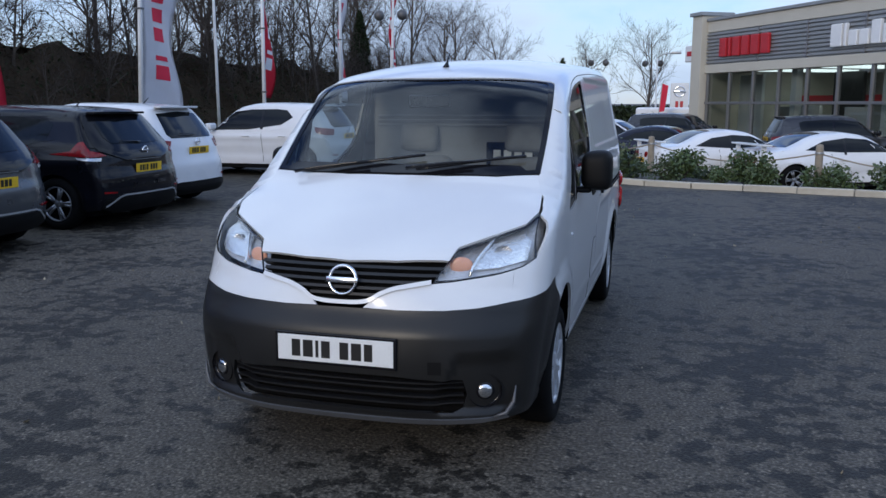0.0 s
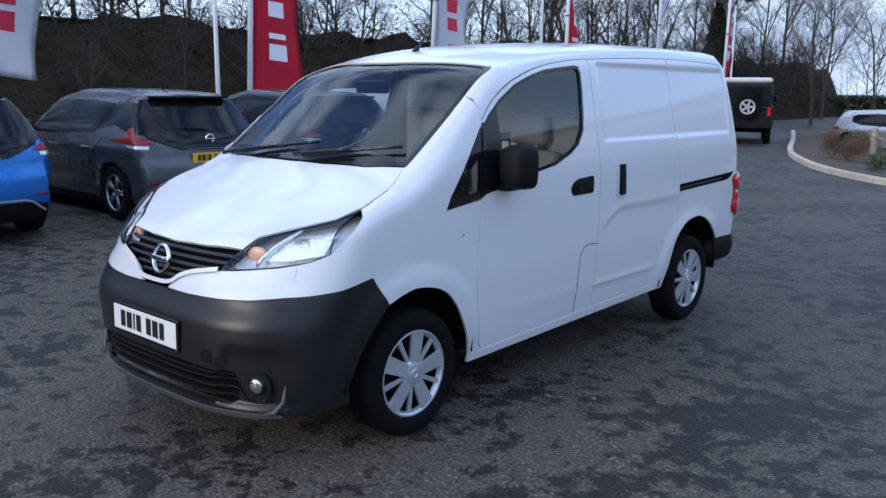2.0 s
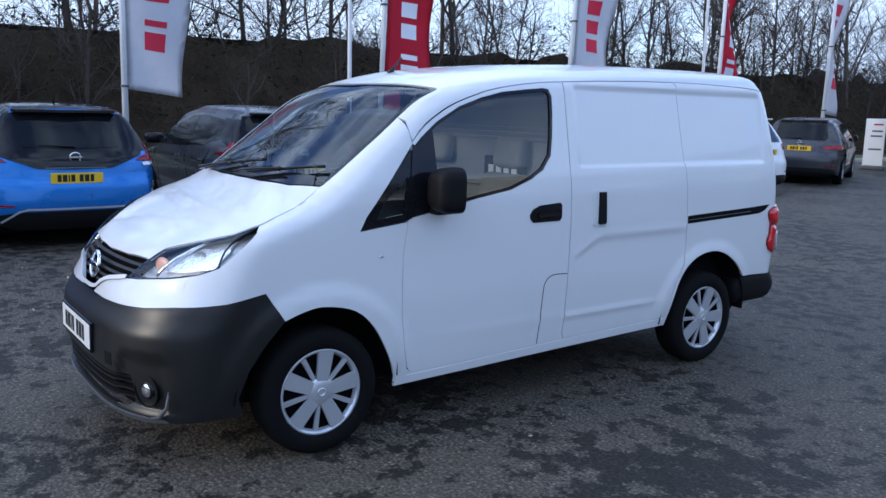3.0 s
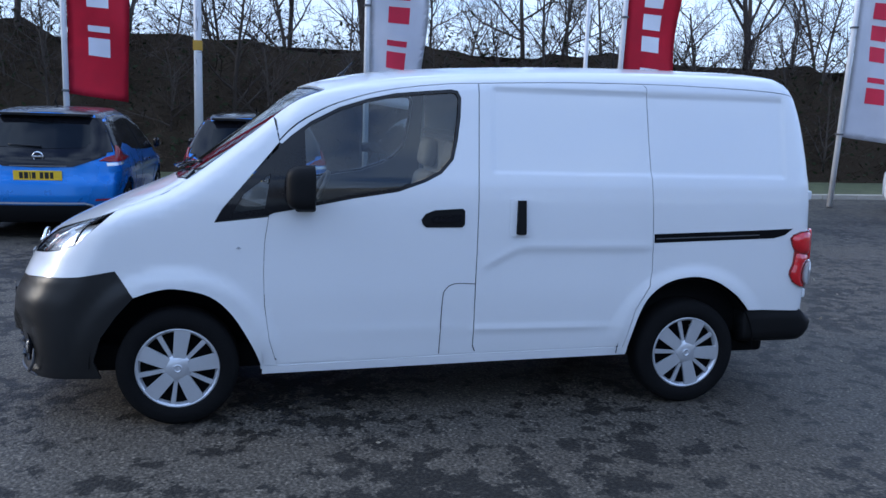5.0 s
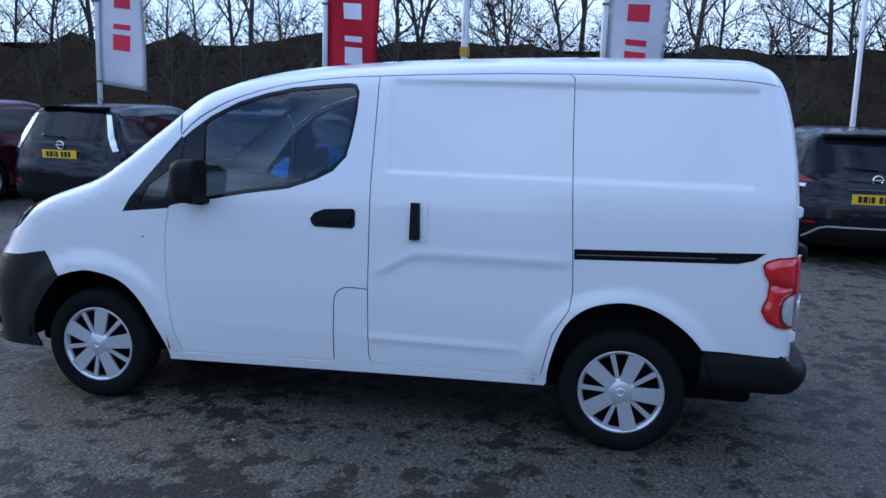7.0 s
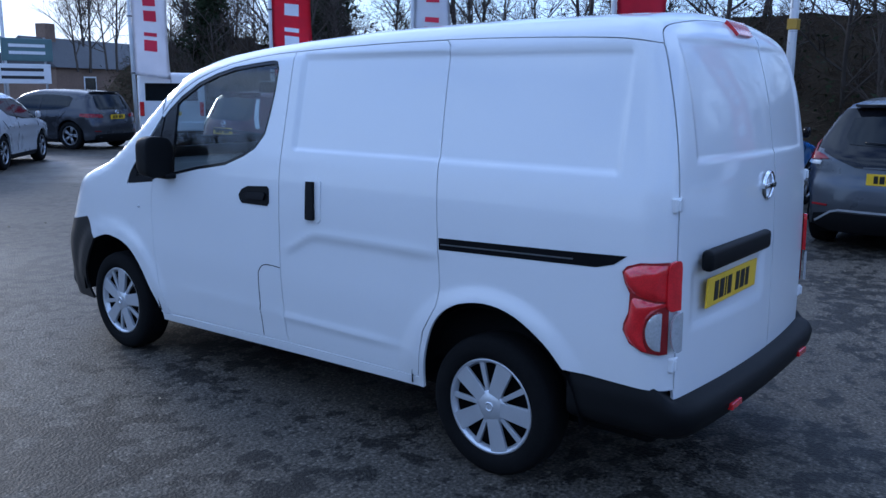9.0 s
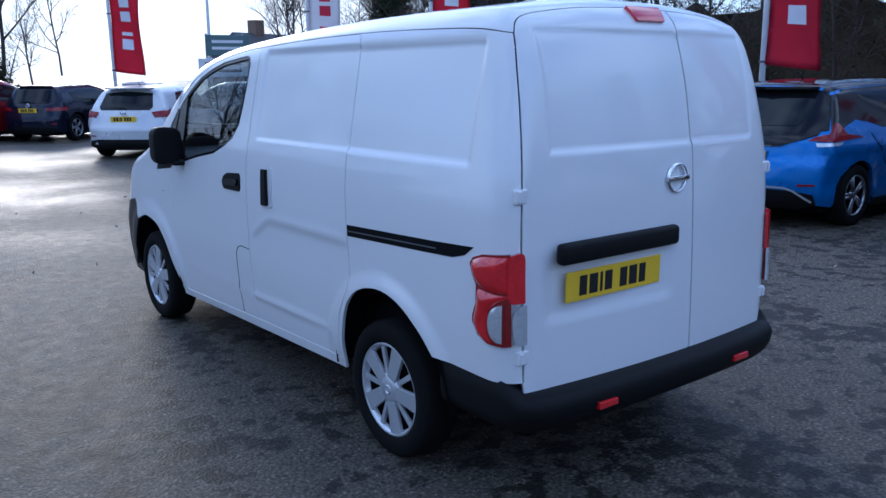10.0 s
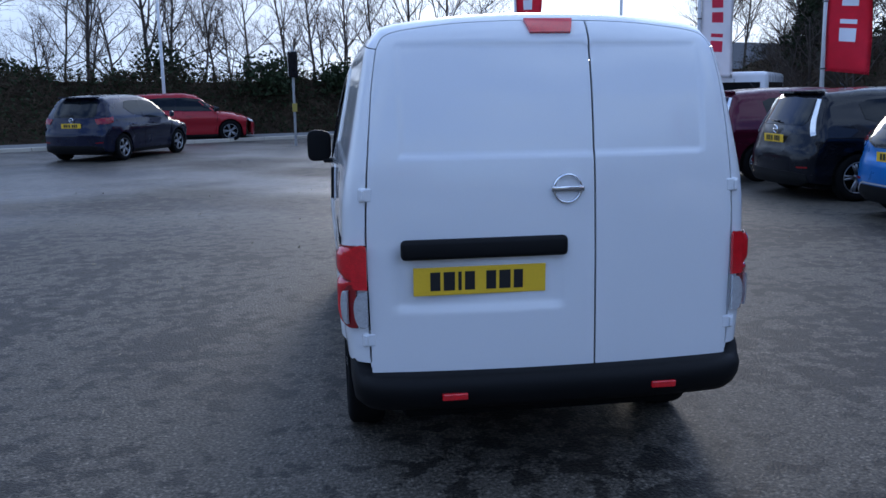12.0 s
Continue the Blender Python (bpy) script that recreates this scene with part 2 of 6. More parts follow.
def spline(pts, n=6):
    """A smooth open line through points (Catmull-Rom)."""
    p = np.array([pts[0], *pts, pts[-1]], float)
    out = []
    for i in range(1, len(p) - 2):
        for k in range(n):
            t = k / n
            out.append(tuple(.5 * (2 * p[i] + (p[i+1] - p[i-1]) * t + (2*p[i-1] - 5*p[i] + 4*p[i+1] - p[i+2]) * t*t + (3*p[i] - p[i-1] - 3*p[i+1] + p[i+2]) * t**3)))
    return out + [tuple(p[-2])]


def shrink(poly, d):
    p = np.asarray(poly, float)
    area = np.sum(p[:, 0] * np.roll(p[:, 1], -1) - np.roll(p[:, 0], -1) * p[:, 1])
    e = np.roll(p, -1, 0) - p
    n = np.stack([-e[:, 1], e[:, 0]], 1) / (np.linalg.norm(e, axis=1)[:, None] + 1e-9) * (1 if area > 0 else -1)
    m = n + np.roll(n, 1, 0)
    m /= np.maximum((m * m).sum(1)[:, None] / 2, .5)
    return [tuple(q) for q in p + m * d]


def tab(v, xs, ys):
    """Smooth table lookup."""
    xs, ys = np.asarray(xs, float), np.asarray(ys, float)
    v = np.clip(np.asarray(v, float), xs[0], xs[-1])
    i = np.clip(np.searchsorted(xs, v, side="right") - 1, 0, len(xs) - 2)
    d = np.diff(ys) / np.diff(xs)
    m = np.concatenate(([d[0]], np.where(d[:-1] * d[1:] > 0, 2 * d[:-1] * d[1:] / (d[:-1] + d[1:] + 1e-12), 0), [d[-1]]))
    h = (xs[1:] - xs[:-1])[i]
    t = (v - xs[i]) / h
    return (2*t**3 - 3*t**2 + 1) * ys[i] + (t**3 - 2*t**2 + t) * h * m[i] + (3*t**2 - 2*t**3) * ys[i+1] + (t**3 - t**2) * h * m[i+1]


def smax(a, b, k):
    return np.maximum(a, b) + np.maximum(k - np.abs(a - b), 0) ** 2 / (4 * k)


def step01(v, lo, hi):
    t = np.clip((v - lo) / (hi - lo), 0, 1)
    return t * t * (3 - 2 * t)


def boxmask(u, v, u0, u1, v0, v1, soft):
    return step01(u, u0, u0 + soft) * step01(-u, -u1, -u1 + soft) * step01(v, v0, v0 + soft) * step01(-v, -v1, -v1 + soft)


class Shell:
    """A car body as one rounded solid; panels are cut from it by outlines seen from the side, the top, the front or the rear."""

    def __init__(self, side, top, front, rear, kt, kf=.08, kr=.11):
        self.side, self.top, self.front, self.rear, self.kt, self.kf, self.kr = side, top, front, rear, kt, kf, kr

    def f(self, p):
        x, y, z = p[:, 0], p[:, 1], p[:, 2]
        v = smax(np.abs(x) - self.side(y, z), (z - self.top(x, y)) * .85, self.kt)
        v = smax(v, (self.front(x, z) - y) * .9, self.kf)
        return smax(v, y - self.rear(x, z), self.kr)

    def normal(self, p):
        e = 1e-3
        g = np.stack([self.f(p + np.eye(3)[i] * e) - self.f(p - np.eye(3)[i] * e) for i in range(3)], 1)
        return g / (np.linalg.norm(g, axis=1)[:, None] + 1e-9)

    def on(self, chart, uv, off=0.0):
        u, v = np.asarray(uv, float)[:, 0], np.asarray(uv, float)[:, 1]
        if chart in (1, -1):
            o, d = np.stack([np.full(len(u), chart * 1.0), u, v], 1), (-chart, 0, 0)
        elif chart == "top":
            o, d = np.stack([u, v, self.top(u, v) + .12], 1), (0, 0, -1)
        elif chart == "front":
            o, d = np.stack([u, self.front(u, v) - .12, v], 1), (0, 1, 0)
        else:
            o, d = np.stack([u, self.rear(u, v) + .12, v], 1), (0, -1, 0)
        d = np.array(d, float)
        t = np.zeros(len(u))
        for _ in range(30):
            t += np.clip(self.f(o + d * t[:, None]) - off, -.06, .06) * .9
        return o + d * t[:, None]

    def curve(self, chart, uv):
        return self.on(chart, uv)

    def panel(self, name, chart, outline, mat, parent, label="", holes=(), step=.05, off=0.0, skirt=.014, gap=.0025):
        loops = [dense(shrink(outline, gap) if gap else outline, step)] + [dense(shrink(h, -gap) if gap else h, step) for h in holes]
        pts, edges = [], []
        for lp in loops:
            n0 = len(pts)
            pts += lp
            edges += [(n0 + k, n0 + (k + 1) % len(lp)) for k in range(len(lp))]
        lo, hi = np.min(loops[0], 0), np.max(loops[0], 0)
        gu, gv = np.meshgrid(np.arange(lo[0] + step / 2, hi[0], step), np.arange(lo[1] + step / 2, hi[1], step))
        g = np.stack([gu.ravel(), gv.ravel()], 1)
        if len(g):
            ok = inside(loops[0], g) & (near_edge(loops[0], g) > step * .4)
            for h in loops[1:]:
                ok &= ~inside(h, g) & (near_edge(h, g) > step * .4)
            pts += [tuple(q) for q in g[ok]]
        r = delaunay_2d_cdt([Vector(p) for p in pts], edges, [], 0, 1e-6)
        p3 = self.on(chart, [tuple(v) for v in r[0]], off)
        nr = self.normal(p3)
        tris = np.array([list(t) for t in r[2]])
        flat = np.array([tuple(v) for v in r[0]])
        mid = flat[tris].mean(1)
        keep = inside(loops[0], mid)
        for h in loops[1:]:
            keep &= ~inside(h, mid)
        tris = tris[keep]
        fn = np.cross(p3[tris[:, 1]] - p3[tris[:, 0]], p3[tris[:, 2]] - p3[tris[:, 0]])
        flip = (fn * nr[tris[:, 0]]).sum(1) < 0
        tris[flip] = tris[flip][:, ::-1]
        verts, faces = [tuple(q) for q in p3], [tuple(int(i) for i in t) for t in tris]
        lnorm = [tuple(nr[i]) for t in faces for i in t]
        if skirt:
            seen = {}
            for t in faces:
                for a, b in ((t[0], t[1]), (t[1], t[2]), (t[2], t[0])):
                    seen[(a, b)] = seen.get((a, b), 0) + 1
            rim = [(a, b) for a, b in seen if (b, a) not in seen]
            low = p3 - nr * skirt
            extra = []
            for a, b in rim:
                k = len(verts)
                verts += [tuple(p3[b]), tuple(p3[a]), tuple(low[a]), tuple(low[b])]
                extra.append((k, k + 1, k + 2, k + 3))
                w = np.cross(p3[a] - p3[b], low[a] - p3[a])
                w = w / (np.linalg.norm(w) + 1e-12)
                lnorm += [tuple(w)] * 4
            faces = faces + extra
        me = bpy.data.meshes.new(name)
        me.from_pydata(verts, [], faces)
        me.polygons.foreach_set("use_smooth", [True] * len(me.polygons))
        me.normals_split_custom_set(lnorm)
        return piece(name, me, mat, parent, label)

    def line(self, name, chart, pts, mat, parent, width=.006, off=.0012, label=""):
        """A narrow strip drawn along an open line on the body."""
        p = np.array(pts, float)
        d = np.gradient(p, axis=0)
        n = np.stack([-d[:, 1], d[:, 0]], 1) / (np.linalg.norm(d, axis=1)[:, None] + 1e-9) * width / 2
        return self.panel(name, chart, [tuple(q) for q in p + n] + [tuple(q) for q in (p - n)[::-1]], mat, parent, label, step=.04, off=off, skirt=.004, gap=0)

# ---- ground ----
def asphalt_material():
    m, t, b = shader("worn_asphalt")
    c = where(t)
    grain, stain, wet, spots = (node(t, "ShaderNodeTexNoise", Scale=s, Detail=d) for s, d in ((60.0, 9.0), (6.5, 13.0), (.22, 5.0), (9.0, 6.0)))
    chips = node(t, "ShaderNodeTexVoronoi", Scale=75.0)
    for n in (grain, stain, wet, spots, chips):
        t.links.new(c, n.inputs["Vector"])
    base = ramp(t, grain.outputs[0], [(.30, (.031, .0262, .0202)), (.5, (.075, .0645, .0505)), (.70, (.150, .1290, .101))])
    patch, broad, both = node(t, "ShaderNodeTexNoise", Scale=.85, Detail=5.0), node(t, "ShaderNodeTexNoise", Scale=.13, Detail=3.0), node(t, "ShaderNodeMath")
    stain.inputs["Roughness"].default_value = .68
    patch.inputs["Distortion"].default_value = .6
    for n in (patch, broad):
        t.links.new(c, n.inputs["Vector"])
    both.operation = "MULTIPLY_ADD"
    both.inputs[1].default_value = 2.2
    cluster = node(t, "ShaderNodeMath")
    cluster.operation, cluster.inputs[1].default_value = "MULTIPLY", 1.1
    t.links.new(patch.outputs[0], cluster.inputs[0])
    t.links.new(stain.outputs[0], both.inputs[0])
    t.links.new(cluster.outputs[0], both.inputs[2])
    shift = node(t, "ShaderNodeMapRange")
    shift.inputs["From Min"].default_value, shift.inputs["From Max"].default_value = 1.665, 1.735
    shift.inputs["To Min"].default_value, shift.inputs["To Max"].default_value = 1.0, .27
    t.links.new(both.outputs[0], shift.inputs[0])
    tone = ramp(t, broad.outputs[0], [(.34, (.80,)), (.66, (1.18,))])
    shade_ = node(t, "ShaderNodeMath")
    shade_.operation = "MULTIPLY"
    t.links.new(shift.outputs[0], shade_.inputs[0])
    t.links.new(tone, shade_.inputs[1])
    mul = t.nodes.new("ShaderNodeMix")
    mul.data_type, mul.blend_type = "RGBA", "MULTIPLY"
    mul.inputs[0].default_value = 1
    t.links.new(base, mul.inputs[6])
    t.links.new(shade_.outputs[0], mul.inputs[7])
    stone = t.nodes.new("ShaderNodeSeparateColor")
    t.links.new(chips.outputs["Color"], stone.inputs[0])
    speck = ramp(t, stone.outputs[0], [(0.0, (.70,)), (.6, (.99,)), (.9, (1.22,)), (1.0, (1.9,))])
    add = t.nodes.new("ShaderNodeMix")
    add.data_type, add.blend_type = "RGBA", "MULTIPLY"
    add.inputs[0].default_value = 1.0
    t.links.new(mul.outputs[2], add.inputs[6])
    t.links.new(speck, add.inputs[7])
    t.links.new(add.outputs[2], b.inputs["Base Color"])
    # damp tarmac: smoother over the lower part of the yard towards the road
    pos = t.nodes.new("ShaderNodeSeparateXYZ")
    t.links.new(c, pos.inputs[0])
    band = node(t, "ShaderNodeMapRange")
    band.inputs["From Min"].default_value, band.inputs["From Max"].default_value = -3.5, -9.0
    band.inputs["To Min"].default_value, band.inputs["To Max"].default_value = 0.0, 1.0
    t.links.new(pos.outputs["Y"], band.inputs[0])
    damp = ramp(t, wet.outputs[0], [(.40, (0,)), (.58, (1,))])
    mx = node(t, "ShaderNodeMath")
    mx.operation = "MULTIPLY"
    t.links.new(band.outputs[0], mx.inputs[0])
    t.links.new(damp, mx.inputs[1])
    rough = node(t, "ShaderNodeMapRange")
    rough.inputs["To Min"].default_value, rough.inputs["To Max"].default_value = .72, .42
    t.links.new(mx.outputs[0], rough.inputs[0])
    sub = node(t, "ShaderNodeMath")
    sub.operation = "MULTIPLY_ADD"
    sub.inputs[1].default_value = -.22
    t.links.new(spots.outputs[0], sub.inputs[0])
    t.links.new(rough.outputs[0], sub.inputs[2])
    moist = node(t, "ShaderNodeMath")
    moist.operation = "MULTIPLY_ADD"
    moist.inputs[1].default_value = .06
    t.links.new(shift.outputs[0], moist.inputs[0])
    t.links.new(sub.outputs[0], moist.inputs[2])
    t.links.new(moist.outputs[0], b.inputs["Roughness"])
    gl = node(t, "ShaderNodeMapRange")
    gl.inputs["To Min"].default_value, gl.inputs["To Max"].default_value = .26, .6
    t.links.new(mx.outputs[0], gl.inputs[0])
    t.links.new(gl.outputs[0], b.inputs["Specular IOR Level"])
    bp = node(t, "ShaderNodeBump", Strength=.75, Distance=.006)
    pits = node(t, "ShaderNodeMath")
    pits.operation = "MULTIPLY_ADD"
    pits.inputs[1].default_value = -.5
    t.links.new(chips.outputs["Distance"], pits.inputs[0])
    t.links.new(grain.outputs[0], pits.inputs[2])
    t.links.new(pits.outputs[0], bp.inputs["Height"])
    t.links.new(bp.outputs[0], b.inputs["Normal"])
    return m


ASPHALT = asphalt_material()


def fall(x, y):
    """Distance beyond the planting bed's kerb, where the yard falls away."""
    return .648 * x + .76 * y - np.maximum(0, x - 4.5) * .42 - np.maximum(0, -4.9 - x)


def ground_z(x, y):
    x, y = np.asarray(x, float), np.asarray(y, float)
    s = fall(x, y)
    return float((-.48 * step01(s, 10.6, 14.8) - .50 * step01(s, 20.0, 45.0)) * step01(x, -14.0, -9.5))


def bed_z(x, y):
    return .06 - .44 * float(step01(np.array(float(fall(x, y)) - 10.3), 0, 4.67))


bm = bmesh.new()
gx = [-900, -300, -100, -60] + [-40 + k for k in range(81)] + [60, 100, 300, 900]
gy = [-900, -300, -100, -60] + [-40 + 2 * k for k in range(22)] + [4 + k for k in range(66)] + [75, 90, 120, 300, 900]
rows = [[bm.verts.new((x, y, ground_z(x, y))) for x in gx] for y in gy]
for a, b in zip(rows, rows[1:]):
    for k in range(len(gx) - 1):
        bm.faces.new((a[k], a[k + 1], b[k + 1], b[k]))
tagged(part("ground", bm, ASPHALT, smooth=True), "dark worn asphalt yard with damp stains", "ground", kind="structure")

SOIL = surface("bark_mulch", (.085, .055, .035), .95, vary=.5, scale=5, fine=60, bump=.8)
KERB = surface("pale_concrete_kerb", (.42, .38, .31), .8, vary=.2, scale=4, fine=90, bump=.2, random=.2)
GRASS_V = surface("winter_verge", (.075, .085, .035), .95, vary=.45, scale=3, fine=80, bump=.6)


def kerb_line(name, pts, label, w=.14, h=.11, length=.9):
    """Kerb stones laid end to end along a line."""
    line = spline(pts, 10)
    root = thing(name, label, "kerb", kind="structure")
    last = Vector(line[0])
    for q in line[1:]:
        v = Vector(q)
        while (v - last).length >= length:
            d = (v - last).normalized()
            e = last + d * length
            mid = (last + e) / 2
            bmk = box((-length / 2 + .006, -w / 2, -.02), (length / 2 - .006, w / 2, h), .015)
            st = part("kerb_stone", bmk, KERB, root)
            st.matrix_basis = pose(mid.x, mid.y, 0, 0, 0, math.degrees(math.atan2(d.y, d.x)))
            last = e
    return line


bed_kerb = kerb_line("kerb_bed", [(-9.0, 30), (-6.8, 24.0), (-4.7, 18.1), (-3.2, 15), (-2.1, 13.3), (-.9, 12.0), (.3, 11.15), (1.5, 10.7), (3, 10.4), (4.5, 10.0), (8, 8.9), (13, 7.2)], "pale concrete kerb round the planting bed")
row_kerb = kerb_line("kerb_bank", [(-12.4, 30), (-12.0, 18), (-11.6, 10), (-11.9, 2), (-12.1, -6), (-12.3, -14), (-12.8, -20)], "low concrete kerb below the bank")
road_kerb = kerb_line("kerb_road", [(16, -17.5), (10, -20.2), (6, -22.4), (2, -24.4), (-2, -25.6), (-4.5, -26)], "grey kerb along the road", length=1.2)


def strip(name, a, b, z0, z1, mat, label, nu=6, bump=.0, kind="structure", cat="bed"):
    """A sheet of ground between two lines."""
    bm = bmesh.new()
    n = min(len(a), len(b))
    a = [a[int(i * (len(a) - 1) / (n - 1))] for i in range(n)]
    b = [b[int(i * (len(b) - 1) / (n - 1))] for i in range(n)]
    rows = []
    for p, q in zip(a, b):
        r = []
        for k in range(nu + 1):
            f = k / nu
            x, y = p[0] + (q[0] - p[0]) * f, p[1] + (q[1] - p[1]) * f
            z = z0 + (z1 - z0) * float(step01(np.array(f), 0, 1)) + bump * noise.noise((x * .7, y * .7, 3)) * min(1, f * 4)
            r.append(bm.verts.new((x, y, z)))
        rows.append(r)
    for r0, r1 in zip(rows, rows[1:]):
        for k in range(nu):
            bm.faces.new((r0[k], r0[k + 1], r1[k + 1], r1[k]))
    bmesh.ops.recalc_face_normals(bm, faces=bm.faces)
    if sum(f.normal.z for f in bm.faces) < 0:
        bmesh.ops.reverse_faces(bm, faces=bm.faces)
    return tagged(part(name, bm, mat, smooth=True), label, cat, kind=kind)


bed_back = [(p[0] + 3.2, p[1] + 3.4) for p in bed_kerb]
strip("planting_bed", [(p[0] + .06, p[1] + .06) for p in bed_kerb], bed_back, .06, -.38, SOIL, "bark-mulched planting bed behind the kerb", 6, .05)
BRUSH_SOIL = surface("bramble_earth", (.042, .031, .021), .95, vary=.6, scale=1.5, fine=30, bump=1.0, spec=.05)
foot = [(-15.2, 60 - 85 * k / 90) for k in range(91)] + [(-15.2 - .25 * k, -25 - 1.2 * k) for k in range(1, 12)]
crest = [(-19.0, 60 - 85 * k / 90) for k in range(91)] + [(-19.5 - .35 * k, -26 - 1.2 * k) for k in range(1, 12)]
rear_b = [(x - 22, y) for x, y in crest]
strip("verge", row_kerb, [(x - 3.2, y) for x, y in row_kerb], .10, .12, GRASS_V, "thin winter grass verge under the flag poles", 5, .04, cat="verge")
strip("bank", foot, crest, -.05, 3.3, BRUSH_SOIL, "dark brushy earth bank", 12, .9, cat="bank")
strip("bank_top", crest, rear_b, 3.3, 3.4, BRUSH_SOIL, "dark top of the earth bank", 6, .9, cat="bank")
strip("pavement_road", [(p[0], p[1]) for p in road_kerb], [(p[0] + .3, p[1] - 1.8) for p in road_kerb], .10, .12, surface("pavement_tarmac", (.12, .118, .115), .85, vary=.25, scale=3, fine=80, bump=.3), "grey pavement beside the road", 3, cat="pavement")
sb0 = [(x + .2, y - 2.4) for x, y in road_kerb]
sb1 = [(x + 1.0, y - 5.0) for x, y in road_kerb]
strip("bank_south", sb0, sb1, -.05, 2.0, BRUSH_SOIL, "dark hedge bank beyond the road", 8, .35, cat="bank")
strip("bank_south_top", sb1, [(x + 4, y - 30) for x, y in sb1], 2.0, 2.2, BRUSH_SOIL, "top of the hedge bank", 5, .3, cat="bank")

# ---- trees and brush ----
BARK = surface("bare_bark", (.055, .043, .034), .9, vary=.35, scale=3, fine=40, bump=.4, random=.25)
TWIG = surface("bare_twigs", (.038, .027, .021), .9, vary=.4, scale=2, fine=20, random=.3)
BRAMBLE = surface("dead_bramble", (.066, .047, .031), .95, vary=.7, scale=.8, fine=9, spec=.05)
IVY = surface("dark_evergreen_leaf", (.018, .026, .011), .8, vary=.6, scale=2, fine=18, random=.2, spec=.15)
SHRUB = surface("shrub_leaf", (.045, .070, .026), .5, vary=.55, scale=4, fine=30, random=.3)
DRY = surface("dry_shrub_stem", (.13, .075, .045), .9, vary=.5, scale=4, fine=30)


def limb(vs, fs, p, d, length, r, level, rng, depth, thin):
    """Grow one limb and its side limbs into vertex and face lists."""
    n = 4 if level < 2 else 3
    segs = 5 if level < 2 else 3
    pts, rad = [p], [r]
    for k in range(segs):
        d = (d + Vector((rng.gauss(0, .13), rng.gauss(0, .13), rng.gauss(.03, .10))) * (1 if level else .45)).normalized()
        p = p + d * (length / segs)
        pts.append(p)
        rad.append(max(r * (1 - .62 * (k + 1) / segs), .0035))
    base = len(vs)
    u = d.orthogonal().normalized()
    w = d.cross(u)
    for q, rr in zip(pts, rad):
        vs += [tuple(q + (u * math.cos(2 * math.pi * j / n) + w * math.sin(2 * math.pi * j / n)) * rr) for j in range(n)]
    for k in range(segs):
        for j in range(n):
            a, b = base + k * n + j, base + k * n + (j + 1) % n
            fs[level > 1].append((a, b, b + n, a + n))
    if level >= depth:
        return
    kids = (10, 7, 5, 4, 3)[level]
    for k in range(kids):
        f = (.16 if level == 0 else .2) + (.84 if level == 0 else .8) * (k + rng.random()) / kids
        i = min(int(f * segs), segs - 1)
        q = pts[i].lerp(pts[i + 1], f * segs - i)
        a = rng.uniform(0, 2 * math.pi)
        side = (u * math.cos(a) + w * math.sin(a))
        nd = (d * rng.uniform(.55, 1.0) + side * rng.uniform(.5, 1.0) * thin + Vector((0, 0, .22))).normalized()
        limb(vs, fs, q, nd, length * (1 - .45 * f if level == 0 else 1) * rng.uniform(.40, .62), max(rad[i] * .58, .004), level + 1, rng, depth, thin)


def bare_tree(seed, height, thin=1.0, depth=4):
    rng = random.Random(seed)
    vs, fs = [], ([], [])
    limb(vs, fs, Vector((0, 0, -.2)), Vector((rng.gauss(0, .05), rng.gauss(0, .05), 1)).normalized(), height * .72, height * .0085 + .015, 0, rng, depth, thin)
    root = thing("tree", "bare leafless winter tree with fine dark twigs", "tree", "bare trees along the bank")
    for nm, faces, mat in (("trunk", fs[0], BARK), ("crown", fs[1], TWIG)):
        used = sorted({i for f in faces for i in f})
        idx = {v: k for k, v in enumerate(used)}
        me = bpy.data.meshes.new(nm)
        me.from_pydata([vs[i] for i in used], [], [tuple(idx[i] for i in f) for f in faces])
        piece(nm, me, mat, root)
    return root


rng = random.Random(5)
kinds = [bare_tree(1, 9.5, .9), bare_tree(2, 8.0, 1.15), bare_tree(3, 11.0, .75), bare_tree(4, 7.0, 1.2), bare_tree(7, 10.0, 1.0)]
spots = []
for k in range(44):
    spots.append((-18.6 - rng.uniform(0, 5.5), 58 - 2.0 * k + rng.uniform(-.8, .8), 2.85, rng.uniform(.75, 1.1)))
for k in range(22):
    x = 30 - 1.75 * k + rng.uniform(-.7, .7)
    spots.append((x, -30.5 - 3.0 * min(1, max(0, (14 - x) / 14)) - rng.uniform(0, 4), 1.9, rng.uniform(.75, 1.05)))
for k in range(9):
    spots.append((-21 - rng.uniform(0, 8), -30 - 2.6 * k, 2.6, rng.uniform(.8, 1.1)))
spots += [(-8.8, 40, -.5, 1.1), (-5.0, 44, -.8, 1.0), (-12.5, 42, 0, .9), (-2, 52, -.95, .95), (-14, 48, 0, 1.0), (-17, 34, 2.2, 1.15)]
for i, (x, y, z, sc) in enumerate(spots):
    m = pose(x, y, z, 0, 0, rng.uniform(0, 360)) @ Matrix.Scale(sc, 4)
    if i < len(kinds):
        kinds[i].matrix_basis = m
    else:
        src = kinds[rng.randrange(len(kinds))]
        cp = copy_thing(src, m)
        cp.matrix_basis = m

